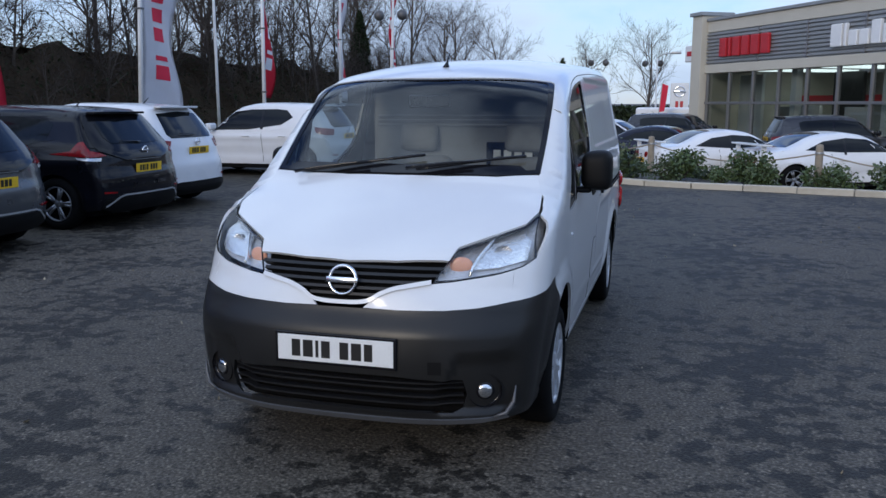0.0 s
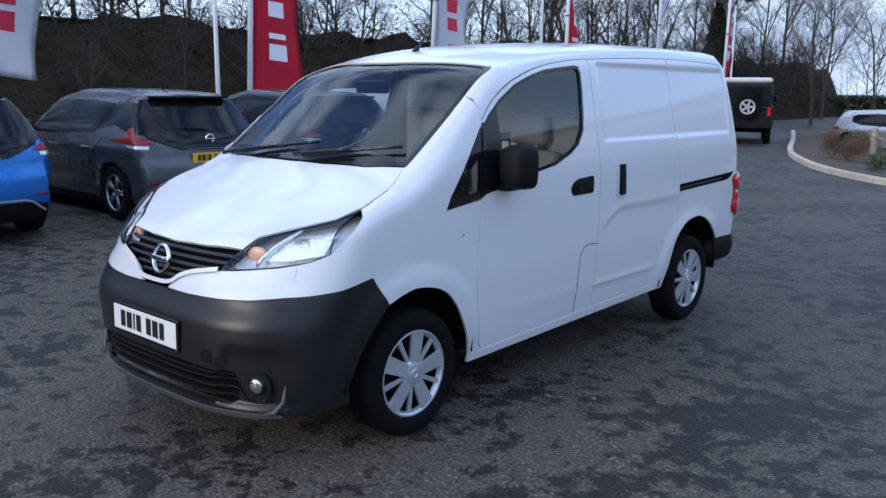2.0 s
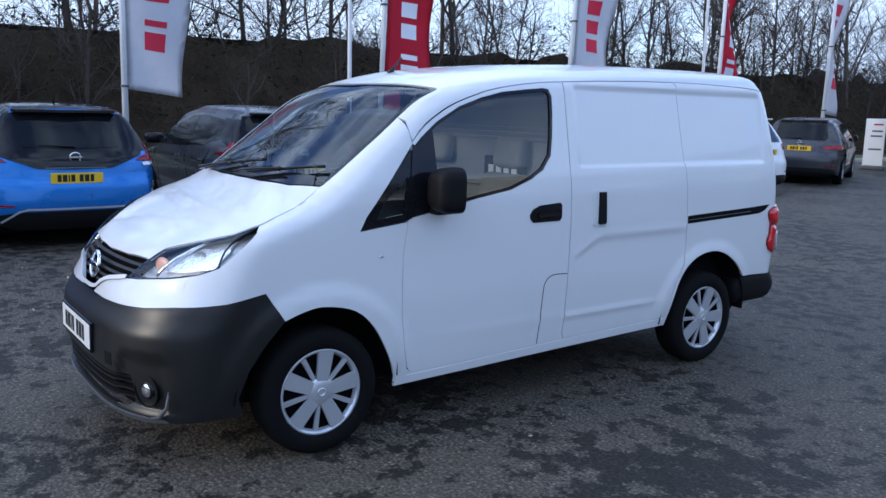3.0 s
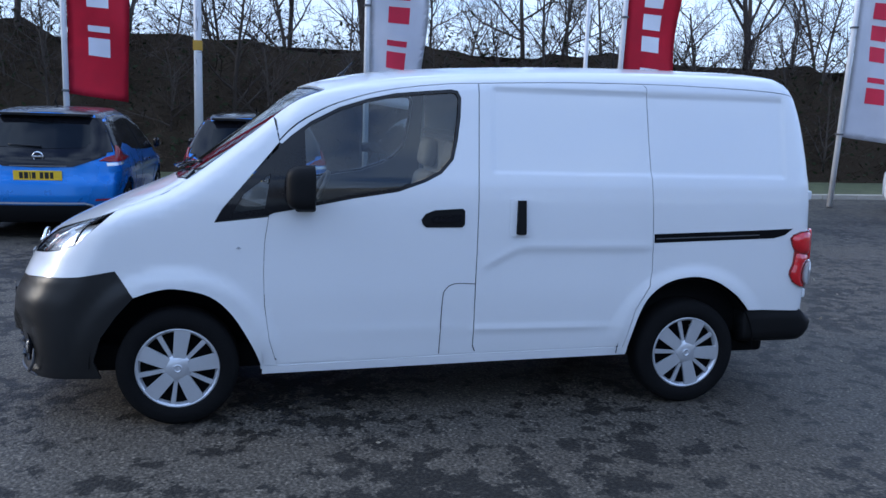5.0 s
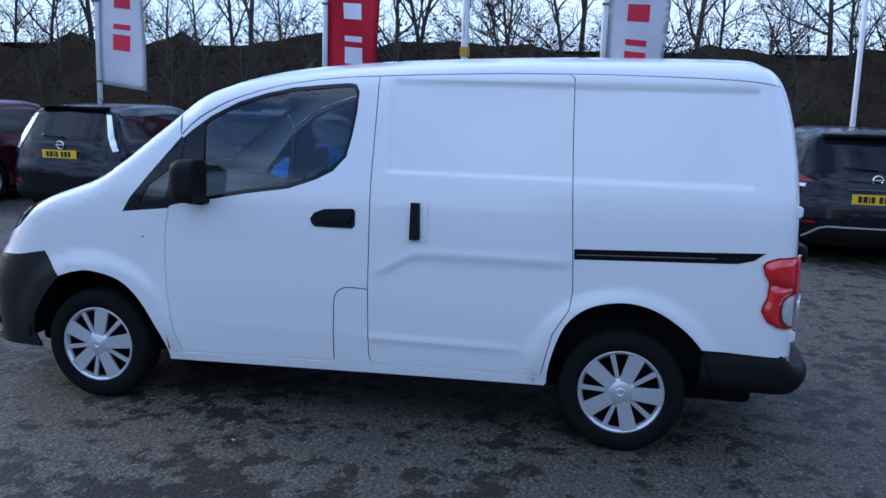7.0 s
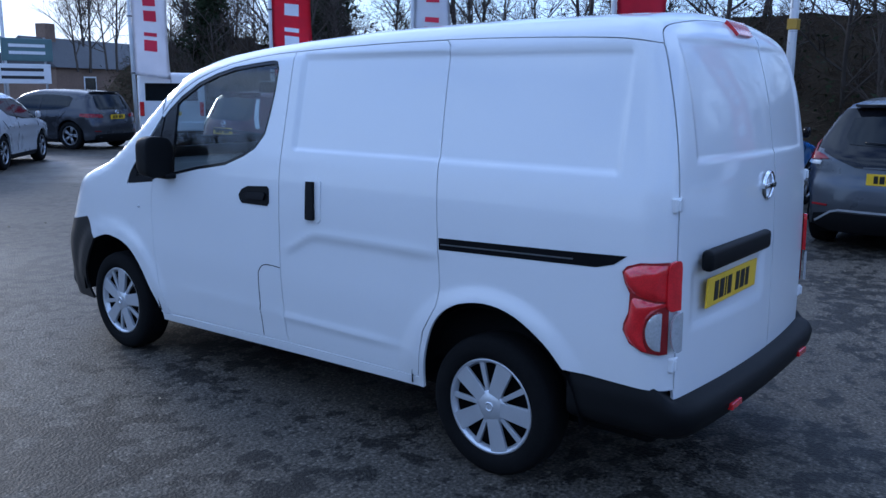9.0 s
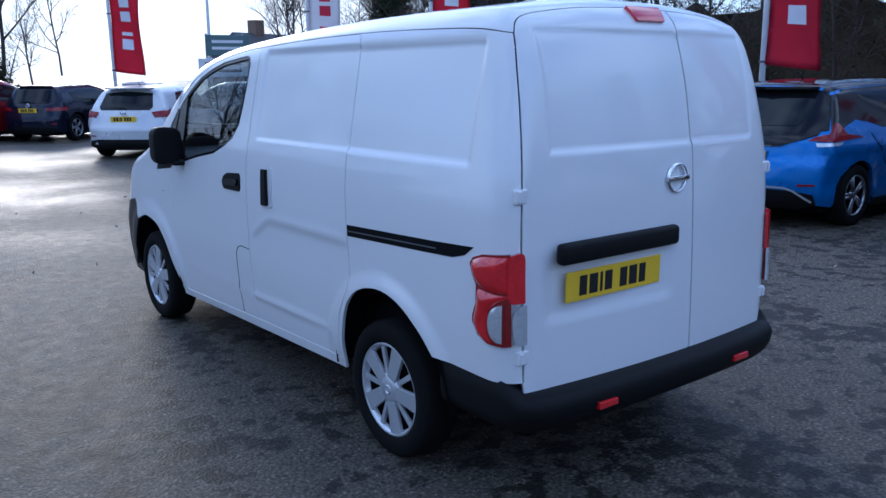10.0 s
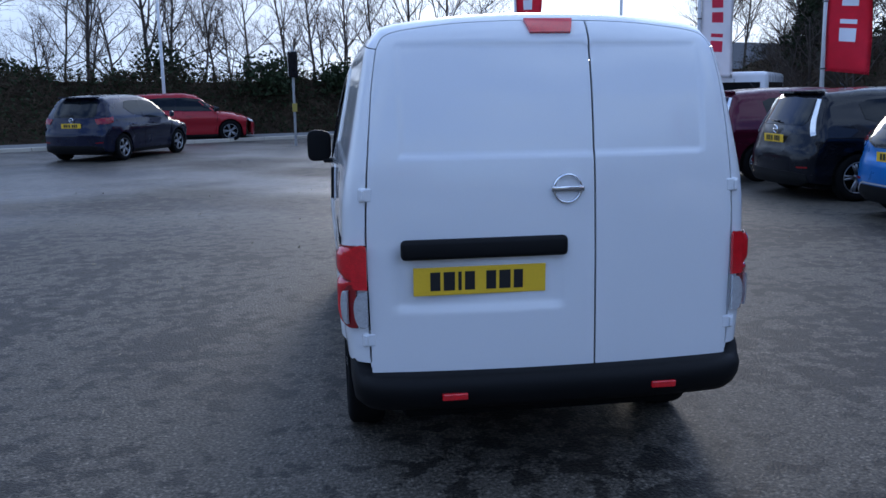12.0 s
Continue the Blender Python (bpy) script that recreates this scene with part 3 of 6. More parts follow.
scrub = [bare_tree(21, 4.2, 1.5, 3), bare_tree(22, 3.4, 1.7, 3), bare_tree(23, 5.0, 1.3, 3)]
for i in range(190):
    if i >= 110:
        y = 55 - 1.1 * (i - 110) + rng.uniform(-.5, .5)
        f = rng.uniform(.15, .8)
        x, z = -15.2 - 3.8 * f - max(0, -25 - y) * .3, 3.3 * float(step01(np.array(f), 0, 1)) - .3
    elif i < 80:
        y = 58 - 1.16 * i + rng.uniform(-.5, .5)
        x, z = -17.4 - rng.uniform(0, 3.2) - max(0, -25 - y) * .3, 2.2
    else:
        x = 24 - 1.0 * (i - 80) + rng.uniform(-.4, .4)
        y, z = -27.6 - 3.2 * min(1, max(0, (14 - x) / 14)) - rng.uniform(0, 2), 1.5
    m = pose(x, y, z, rng.uniform(-8, 8), rng.uniform(-8, 8), rng.uniform(0, 360)) @ Matrix.Scale(rng.uniform(.7, 1.2), 4)
    cp = scrub[i] if i < 3 else copy_thing(scrub[rng.randrange(3)], m)
    cp.matrix_basis = m
    tagged(cp, "bare shrubby saplings growing on the bank", "sapling", "scrub along the bank")


def leaf_cloud(name, mat, count, shape, size, seed, label="", cat="", kind="", parent=None, slim=1.0):
    """Many small leaf blades; shape gives a place and a push outwards for a random source."""
    g = random.Random(seed)
    vs, fs = [], []
    for _ in range(count):
        p = Vector(shape(g))
        a = Vector((g.gauss(0, 1), g.gauss(0, 1), g.gauss(.2, .8))).normalized()
        b = a.orthogonal().normalized() * slim
        b.rotate(Matrix.Rotation(g.uniform(0, 6.28), 3, a))
        s = size * g.uniform(.5, 1.3)
        k = len(vs)
        vs += [tuple(p - a * s), tuple(p + b * s * .45), tuple(p + a * s), tuple(p - b * s * .45)]
        fs.append((k, k + 1, k + 2, k + 3))
    me = bpy.data.meshes.new(name)
    me.from_pydata(vs, [], fs)
    ob = piece(name, me, mat, parent, label)
    return tagged(ob, "", cat, kind=kind)


def on_bank(g):
    y = g.uniform(-38, 58)
    f = g.random() ** .8
    x = -15.0 - 4.2 * f - (max(0, -25 - y) * .25)
    h = 3.3 * float(step01(np.array(f), 0, 1)) + abs(g.gauss(0, .55)) * (1 + .8 * noise.noise((y * .25, 2, 0)))
    return (x, y, h)


leaf_cloud("bramble_thicket", BRAMBLE, 52000, on_bank, .20, 11, "tangled dead brambles covering the earth bank", "brambles", "stuff", slim=.10)
leaf_cloud("ivy_cover", IVY, 14000, on_bank, .075, 12, "dark evergreen ivy among the brambles", "ivy", "stuff")


def on_south(g):
    t = g.random()
    i = int(t * (len(sb0) - 1))
    f = g.random() ** .7
    p, q = sb0[i], sb1[i]
    return (p[0] + (q[0] - p[0]) * f + g.uniform(-.3, .3), p[1] + (q[1] - p[1]) * f, 2.0 * float(step01(np.array(f), 0, 1)) + abs(g.gauss(0, .35)))


leaf_cloud("hedge_thicket", BRAMBLE, 26000, on_south, .18, 13, "tangled dark hedge beyond the road", "hedge", "stuff", slim=.12)
leaf_cloud("hedge_ivy", IVY, 10000, on_south, .08, 14, "dark evergreen growth in the hedge", "ivy", "stuff")


leaf_cloud("distant_hedge", IVY, 9000, lambda g: (g.uniform(-17, 3), g.uniform(57, 59), -1 + g.random() * 2.3), .22, 15, "dark hedge beyond the lower car park", "hedge", "stuff")


def conifer(seed, h, at):
    g = random.Random(seed)
    root = thing("conifer", "dark evergreen conifer on the bank", "tree", "conifers along the bank", at)
    part("trunk", tube([(0, 0, 0), (0, 0, h)], [.14, .02], 6), BARK, root)

    def place(r):
        z = h * (1 - r.random() ** .6 * .92)
        a = r.uniform(0, 6.28)
        lobe = .62 + .38 * math.sin(a * 3 + z * 2.3 + seed) * math.sin(z * 5.1 + a)
        rad = (h - z) * .33 * lobe * math.sqrt(r.uniform(.05, 1)) + .06
        return (rad * math.cos(a), rad * math.sin(a), z - rad * .35)
    leaf_cloud("crown", IVY, 7500, place, .15, seed, parent=root, slim=.6)
    return root


for k, (x, y, z, h) in enumerate(((-17.5, 41, 2, 4.8), (-19.0, -20.5, 2.5, 6.5), (-20.5, -23.5, 2.5, 7.5), (-18.5, -27, 2.2, 6.0), (-7.8, 54, -1, 5.6))):
    conifer(40 + k, h, (x, y, z))


def shrub(seed, r, at, mat=SHRUB, label="low green evergreen shrub in the planting bed", count=900, leaf=.05):
    g = random.Random(seed)
    lobes = [(g.uniform(-.5, .5) * r, g.uniform(-.5, .5) * r, g.uniform(.25, .75) * r, g.uniform(.4, .65) * r) for _ in range(7)]
    root = thing("shrub", label, "shrub", "shrubs in the bed", at)
    bm = bmesh.new()
    for k in range(6):
        a = g.uniform(0, 6.28)
        add_tube(bm, [(0, 0, -.02), (.2 * r * math.cos(a), .2 * r * math.sin(a), .4 * r), (.6 * r * math.cos(a), .6 * r * math.sin(a), .8 * r)], [.015, .01, .004], 4)
    part("stems", bm, BARK, root)

    def place(q):
        x, y, z, s = lobes[q.randrange(len(lobes))]
        d = Vector((q.gauss(0, 1), q.gauss(0, 1), q.gauss(0, 1))).normalized() * s * q.random() ** .4
        return (x + d.x, y + d.y, max(.03, z + d.z))
    leaf_cloud("leaves", mat, count, place, *((leaf, seed) if mat is not DRY else (.13, seed)), parent=root, slim=1.2 if mat is not DRY else .07)
    return root


models = [shrub(60, .62, (0, 11.9, .08)), shrub(61, .55, (1.2, 12.2, .08)), shrub(62, .5, (2.4, 12.0, .08)), shrub(63, .5, (-3.4, 17.4, .08), DRY, "dry reddish-brown shrub in the planting bed")]
for k in range(34):
    i = int((.05 + .90 * k / 34) * (len(bed_kerb) - 1))
    p = bed_kerb[i]
    o = rng.uniform(.7, 3.0)
    dry = p[1] > 14.5 and rng.random() < .75
    m = pose(p[0] + o * .68 + rng.uniform(-.3, .3), p[1] + o * .73, .08 - .44 * float(step01(np.array(o), 0, 4.67)), 0, 0, rng.uniform(0, 360)) @ Matrix.Scale(rng.uniform(.55, 1.0), 4)
    cp = copy_thing(models[3] if dry else models[rng.randrange(3)], m)
    cp.matrix_basis = m
for k, x in enumerate((20, 15.5, 12.6, 11.4, 8.3, 7.1, 3.2, .5, -2.4)):
    y = -25.6 - 3.2 * min(1, max(0, (14 - x) / 14)) - .5 * (k % 3)
    shrub(80 + k, .9 + .25 * (k * 7 % 4), (x, y, 1.5), IVY, "dark rounded evergreen bush on the hedge bank", 1700, .09)
LEAF = surface("fallen_leaf", (.30, .25, .17), .8, vary=.4, scale=9, fine=60)
leaf_cloud("fallen_leaves", LEAF, 260, lambda g: (g.uniform(-5, 9), g.uniform(-9, 9), .006), .022, 90, "scattered pale fallen leaves on the asphalt", "leaves", "stuff", slim=.8)

# ---- the white van ----
def van_side(y, z):
    s = tab(z, [.1, .2, .3, .5, .7, .95, 1.1, 1.2, 1.3, 1.5, 1.7, 1.75, 1.95], [.735, .765, .79, .815, .828, .830, .826, .816, .797, .757, .716, .703, .64])
    p = tab(y, [-2.3, -1.9, -1.5, -1.1, -.7, 1.3, 1.7, 2.0, 2.3], [.97, .99, 1.005, 1.0, 1.0, 1.002, 1.005, .998, .965])
    r = -.010 * boxmask(y, z, .195, 1.895, 1.262, 1.718, .030)
    line = np.where(y < .4, .79 + .1 * step01(y, .13, .40), .89)
    r = r + .0035 * np.exp(-((z - line) / .03) ** 2) * step01(y, .12, .2) * step01(-y, -1.16, -1.0)
    r = r - .0065 * step01(z, .45, .84) * step01(-(z - line), -.012, .035) * step01(y, .14, .24) * step01(-y, -1.2, -1.0)
    r = r + .006 * np.exp(-((z - .455) / .02) ** 2) * step01(y, -.85, -.6) * step01(-y, -1.0, -.7)
    for hy, hr in ((-1.3625, .405), (1.36, .40)):
        d = np.hypot(y - hy, z - .30)
        r = r + .016 * step01(-d, -hr - .11, -hr - .02) * step01(z, .25, .45)
    return s * p + r


def van_top(x, y):
    c = tab(y, [-2.3, -2.1, -1.9, -1.7, -1.5, -1.41, -1.2, -1.0, -.76, -.6, -.4, -.1, .3, .8, 1.3, 1.7, 2.0, 2.2],
            [.76, .874, .979, 1.073, 1.160, 1.207, 1.366, 1.518, 1.690, 1.742, 1.782, 1.815, 1.842, 1.862, 1.870, 1.870, 1.855, 1.818])
    k = tab(y, [-2.2, -1.6, -1.2, -.6, .2, 2.2], [.035, .035, .075, .075, .072, .058])
    return c - k * (np.abs(x) / .7) ** 2.2


def van_front(x, z):
    c = tab(z, [.1, .2, .28, .36, .5, .6, .7, .8, .9, .97, 1.1], [-2.075, -2.155, -2.190, -2.203, -2.215, -2.207, -2.162, -2.130, -2.085, -2.06, -2.01])
    a = np.abs(x)
    q = np.clip(a / .87, 0, .999)
    fog = .030 * step01(a - .35 * (z - .40), .45, .485) * step01(-a, -.80, -.67) * step01(z, .262, .305) * step01(-z, -.560, -.480)
    return c + .50 * (1 - np.sqrt(1 - q ** (2.4 + .7 * step01(-z, -.80, -.70)))) + fog


def van_rear(x, z):
    c = tab(z, [.1, .45, .8, 1.2, 1.5, 1.75, 1.9], [2.15, 2.15, 2.145, 2.13, 2.09, 2.02, 1.95])
    dent = .008 * boxmask(np.abs(x), z, -.5, .615, 1.305, 1.745, .026) + .010 * boxmask(x, z, -.055, .66, .70, .97, .06)
    return c - .04 * (np.abs(x) / .71) ** 2 - dent


VAN = Shell(van_side, van_top, van_front, van_rear, .070)
van = thing("van", "white panel van with black plastic bumpers parked on the tarmac", "van", at=(-.012, 0, 0), turn=.6)


def swell(ob, outline, s, h, w):
    """Round a lens outwards from its edge."""
    d = near_edge(outline, [(v.co.y, v.co.z) for v in ob.data.vertices])
    for v, e in zip(ob.data.vertices, d):
        f = min(1.0, e / w)
        v.co.x += s * h * (1 - (1 - f) ** 2)


def mirror(pts):
    return [(-u, v) for u, v in pts]


def yz(p):
    return [(q[1], q[2]) for q in p]


def xy(p):
    return [(q[0], q[1]) for q in p]


door_win = [(-.912, 1.063), (-.734, 1.094), (-.513, 1.139), (-.290, 1.174), (-.150, 1.224), (-.066, 1.268), (-.004, 1.339), (.018, 1.437), (.034, 1.550), (.039, 1.649), (.022, 1.682), (-.012, 1.687),
            (-.126, 1.677), (-.296, 1.659), (-.437, 1.627), (-.578, 1.581), (-.720, 1.507), (-.817, 1.434), (-.862, 1.392)]
top_seam = [(-.872, 1.412), (-.788, 1.493), (-.641, 1.580), (-.495, 1.634), (-.353, 1.672), (-.183, 1.700), (-.011, 1.719), (.136, 1.727)]
door_front = [(-.870, .294), (-.897, .328), (-.923, .421), (-.946, .600), (-.951, .774), (-.946, .916), (-.926, 1.043)]
b_seam = [(.136, 1.727), (.130, 1.300), (.128, .873), (.126, .697), (.129, .361), (.146, .322)]
slide_rear = [(.983, .336), (1.002, .425), (1.031, .551), (1.103, .674), (1.115, .765), (1.104, .973), (1.076, 1.463), (1.067, 1.735), (1.045, 1.756)]
roof_line = [(.136, 1.727), (.45, 1.742), (.75, 1.752), (1.045, 1.756)]
roof_back = [(1.045, 1.756), (1.25, 1.756), (1.5, 1.752), (1.7, 1.746), (1.82, 1.740)]
arch_r = spline([(1.709, .532), (1.626, .618), (1.492, .700), (1.350, .726), (1.199, .693), (1.093, .602), (1.034, .45), (1.004, .283)], 4)
arch_f = spline([(-1.556, .654), (-1.462, .685), (-1.362, .695), (-1.207, .656), (-1.097, .556), (-1.004, .393), (-.962, .285)], 4)
ws_side = [(.70, -1.30), (.697, -1.1), (.688, -.9), (.674, -.75), (.660, -.665), (.635, -.645)]
ws_top = [(.635, -.645), (.5, -.68), (.25, -.735), (0, -.755)]
ws_base = [(0, -1.405), (.25, -1.398), (.5, -1.365), (.70, -1.30)]
light_front = [(.758, 1.060), (.713, 1.022), (.607, .988), (.463, .940), (.432, .892), (.388, .817), (.467, .823), (.634, .846), (.733, .868), (.778, .897)]
rear_edge = spline([(.732, .465), (.735, .70), (.740, .965), (.730, 1.222), (.709, 1.472), (.695, 1.60), (.674, 1.72)], 5)
rear_top = spline([(.674, 1.72), (.650, 1.762), (.60, 1.786), (.48, 1.805), (.3, 1.822), (0, 1.831)], 5)
ws_side, ws_top, ws_base, top_seam = spline(ws_side, 4), spline(ws_top, 3), spline(ws_base, 3), spline(top_seam, 3)
roof_end = VAN.on("rear", [(.674, 1.72)])[0]
roof_back = spline(roof_back + [((1.82 + roof_end[1]) / 2, 1.732), (float(roof_end[1]), 1.72)], 4)[:-1]

for s in (1, -1):
    side = "kerb side" if s < 0 else ""
    mx = (lambda p: p) if s > 0 else mirror
    W = yz(VAN.on("top", mx(ws_side)))
    HL = VAN.on("front", mx(light_front))
    split = yz(VAN.on("front", mx([(.70, .858), (.70, .80), (.70, .737)])))
    bump_top = yz(VAN.on("front", mx([(.70, .737)]))) + [(-1.80, .752), (-1.637, .782), (-1.556, .654)]
    seam_hood = yz(VAN.on("top", mx([(.742, -1.46), (.752, -1.55)])))
    wing = bump_top + arch_f[1:] + [(-.885, .285)] + door_front[1:] + [(-1.182, 1.014), (-1.145, 1.080), (-1.039, 1.205), (-.872, 1.405)] + W[8::-1] + seam_hood + yz(HL[[0]]) + yz(HL[[9]]) + yz(HL[[8]]) + split[:2]
    VAN.panel("front_wing", s, wing, VAN_WHITE, van, step=.04, gap=0)
    door = VAN.panel("front_door", s, door_front + top_seam + b_seam[1:] + [(-.052, .316), (-.396, .303)], VAN_WHITE, van, holes=[door_win], step=.035)
    VAN.panel("window_seal", s, door_win, GLOSS_BLACK, door, holes=[shrink(door_win, .013)], off=-.004, gap=-.001)
    sail = [(-.905, 1.07), (-.735, 1.099), (-.748, 1.487), (-.817, 1.428), (-.858, 1.39)]
    VAN.panel("pillar_trim", s, [(-.931, 1.047), (-.900, 1.06), (-.846, 1.395), (-.874, 1.407)], GLOSS_BLACK, door, off=.003, step=.03, skirt=.004)
    VAN.panel("mirror_sail", s, sail, GLOSS_BLACK, door, off=-.001)
    VAN.panel("window_glass", s, shrink(door_win, .015), CLEAR, door, "clear side window glass", off=-.012, skirt=0).visible_shadow = False
    VAN.panel("door_lining", s, [(-.93, .32), (-.94, .95), (-.89, 1.36), (-.80, 1.45), (-.60, 1.57), (-.30, 1.665), (.115, 1.705), (.115, .33)], CABIN, door, "dark inner door lining", holes=[door_win], off=-.035, step=.06, skirt=0)
    tri = [(-.868, 1.385), (-.922, 1.049), (-1.178, 1.018), (-1.145, 1.080), (-1.039, 1.205)]
    tri_in = [(-.915, 1.25), (-.945, 1.085), (-1.09, 1.065), (-1.04, 1.15)]
    q = VAN.panel("quarter_window", s, tri, GLOSS_BLACK, van, holes=[tri_in], off=-.003, step=.03)
    VAN.panel("glass_pane", s, tri_in, CLEAR, q, off=-.006, skirt=0).visible_shadow = False
    flap = spline([(.122, .700), (.017, .702), (-.032, .672), (-.047, .606), (-.052, .322)], 5)
    VAN.line("fuel_flap_seam", s, flap, DARK, door, .004)
    slider = VAN.panel("sliding_door", s, b_seam[::-1] + roof_line[1:-1] + slide_rear[::-1], VAN_WHITE, van, step=.016)
    quarter_edge = yz(VAN.on("rear", mx(rear_edge)))
    VAN.panel("rear_quarter", s, slide_rear + roof_back[1:] + quarter_edge[::-1][:-1] + [(2.105, .515)] + arch_r + [(.985, .283), (.975, .31)], VAN_WHITE, van, step=.02, gap=.0015)
    sill = [(-.962, .236), (-.4, .250), (.3, .268), (1.004, .283), (.983, .332), (.146, .318), (-.396, .299), (-.885, .285), (-.958, .285)]
    VAN.panel("sill", s, sill, VAN_WHITE, van, step=.04)
    VAN.panel("sill_flange", s, [(-.968, .262), (1.012, .290), (1.016, .345), (-.968, .315)], VAN_WHITE, van, step=.04, off=-.006, skirt=0)
    # rail for the sliding door
    rail = [(1.111, .911), (1.833, .937), (1.90, .955), (1.951, .994), (1.7, .985), (1.108, .964)]
    rl = VAN.panel("slide_rail", s, rail, DARK, van, "black slide rail channel", off=.0015, step=.04, skirt=.006)
    VAN.panel("rail_strip", s, [(1.12, .931), (1.74, .953), (1.74, .963), (1.12, .941)], GREY_TRIM, rl, off=.004, step=.05, skirt=.004)
    # handles
    hb = [(-.165, 1.01), (-.145, .992), (.045, .993), (.060, 1.01), (.060, 1.08), (.045, 1.094), (-.10, 1.085), (-.150, 1.065), (-.172, 1.035)]
    h = VAN.panel("door_handle", s, hb, PLASTIC, door, "black plastic door handle", off=.004, step=.02, skirt=.012)
    VAN.panel("grip", s, [(-.115, 1.018), (.03, 1.022), (.045, 1.055), (.03, 1.064), (-.105, 1.056), (-.125, 1.04)], GLOSS_BLACK, h, off=.016, step=.02, skirt=.014)
    VAN.panel("handle_pad", s, [(.295, .96), (.315, .945), (.40, .945), (.42, .96), (.42, 1.14), (.40, 1.155), (.315, 1.155), (.295, 1.14)], VAN_WHITE, slider, off=.005, step=.02, skirt=.006)
    VAN.panel("handle", s, [(.330, .962), (.338, .957), (.378, .957), (.386, .965), (.380, 1.140), (.333, 1.140)], PLASTIC, slider, "upright black plastic handle", off=.022, step=.02, skirt=.024)
    VAN.panel("side_repeater", s, [(-1.085, .890), (-1.068, .883), (-1.050, .890), (-1.068, .902)], REVERSE, van, off=.006, step=.01, skirt=.008)
    # wing mirror
    bm = bmesh.new()
    bmesh.ops.create_icosphere(bm, subdivisions=4, radius=1)
    for v in bm.verts:
        p = v.co
        q = Vector((math.copysign(abs(p.x) ** .46, p.x), math.copysign(abs(p.y) ** .7, p.y), math.copysign(abs(p.z) ** .46, p.z)))
        if q.y > .25:
            q.y = .25 + (q.y - .25) * .12
        taper = 1 - .12 * max(0, -q.x * s)
        v.co = (s * .915 + q.x * .083, -.74 + q.y * .105 * (1 if q.y > 0 else 1), 1.195 + q.z * .108 * taper)
    mir = part("door_mirror", bm, PLASTIC, van, "black plastic door mirror", True)
    part("mirror_glass", prism([(-.062, -.08), (.062, -.085), (.068, .07), (.05, .085), (-.055, .08)], .004, pose(s * .915, -.712, 1.195, 90, 0, 0)), CHROME, mir)
    part("mirror_foot", box((s * .80 - .05, -.80, 1.075), (s * .80 + .09, -.70, 1.105), .012), PLASTIC, mir, "", True)
    # headlamp
    lamp = VAN.panel("headlight", "front", mx(light_front), LAMP_SILVER, van, "clear headlight in a grey housing", off=-.05, step=.025, skirt=0, gap=-.004)
    VAN.panel("lens", "front", mx(light_front), LENS, lamp, off=.002, step=.02, skirt=0, gap=.001).visible_shadow = False
    rim = VAN.panel("lamp_rim", "front", mx(light_front), GLOSS_BLACK, lamp, holes=[shrink(mx(light_front), .004)], off=.0, step=.02, skirt=.008, gap=0)
    bowl = lathe([(-.03, .0), (-.03, .012), (-.045, .014), (-.045, .03), (-.02, .050), (.008, .056)], 28, "y")
    bowl.transform(pose(s * .635, -1.845, .905, 8, 0, s * 24) @ Matrix.Rotation(math.pi, 4, "Z") @ Matrix.Scale(.8, 4))
    part("reflector", bowl, BOWL, lamp, "bright round reflector bowl", True)
    VAN.panel("inner_bezel", "front", mx([(.52, .855), (.56, .95), (.70, .995), (.745, .96), (.74, .885), (.63, .862)]), BOWL, lamp, off=-.035, step=.02, skirt=.012)
    bm = bmesh.new()
    bmesh.ops.create_uvsphere(bm, u_segments=16, v_segments=10, radius=1, matrix=pose(s * .478, -1.955, .874, 0, 0, s * 18) @ Matrix.Diagonal((.050, .014, .036, 1)))
    part("indicator", bm, AMBER, lamp, "amber indicator bulb", True)
    div = VAN.on("front", mx([(.525, .838), (.532, .87), (.550, .91), (.580, .955), (.60, .982)]), -.022)
    part("divider", tube([tuple(p) for p in div], [.006, .008, .008, .007, .004], 8), BOWL, lamp, "", True)
    # nose between lamp and bumper
    nose = [(.105, .712), (.249, .709), (.45, .713), (.581, .721), (.70, .737), (.70, .80), (.70, .858), (.634, .843), (.467, .820), (.388, .813), (.31, .803), (.235, .788), (.175, .766), (.135, .738)]
    VAN.panel("nose_panel", "front", mx(nose), VAN_WHITE, van, step=.03, gap=0)
    # bumper corner
    edge = yz(VAN.on("front", mx([(.70, float(zz)) for zz in np.linspace(.735, .245, 26)])))
    corner = edge + [(-1.723, .239), (-1.752, .33), (-1.715, .45), (-1.64, .56), (-1.558, .652), (-1.637, .780), (-1.80, .750)]
    VAN.panel("bumper_corner", s, corner, BUMPER_LIT, van, step=.03, gap=0)
    fog = part("fog_light", lathe([(0, .0), (.008, .034), (-.006, .040), (-.014, .044), (-.014, .062), (-.010, .070), (.006, .072)], 24, "y"), GLOSS_BLACK, van, "round fog light in a black bezel", True)
    fog.matrix_basis = pose(s * .615, -2.082, .372, 0, 0, s * 22) @ Matrix.Rotation(math.pi, 4, "Z")
    bm = bmesh.new()
    bmesh.ops.create_uvsphere(bm, u_segments=20, v_segments=10, radius=.034, matrix=Matrix.Diagonal((1, .40, 1, 1)))
    part("lamp_glass", bm, CHROME, fog, "", True)
    part("bumper_blade", tube([(s * .655, -2.082, .262), (s * .70, -2.060, .275), (s * .728, -2.036, .32), (s * .735, -2.030, .39)], [.004, .010, .009, .002], 8), GREY_TRIM, van, "grey blade beside the fog light", True)
    # tail lamp
    def rim_y(z):
        return float(VAN.on("rear", [(.752, z)])[0][1])

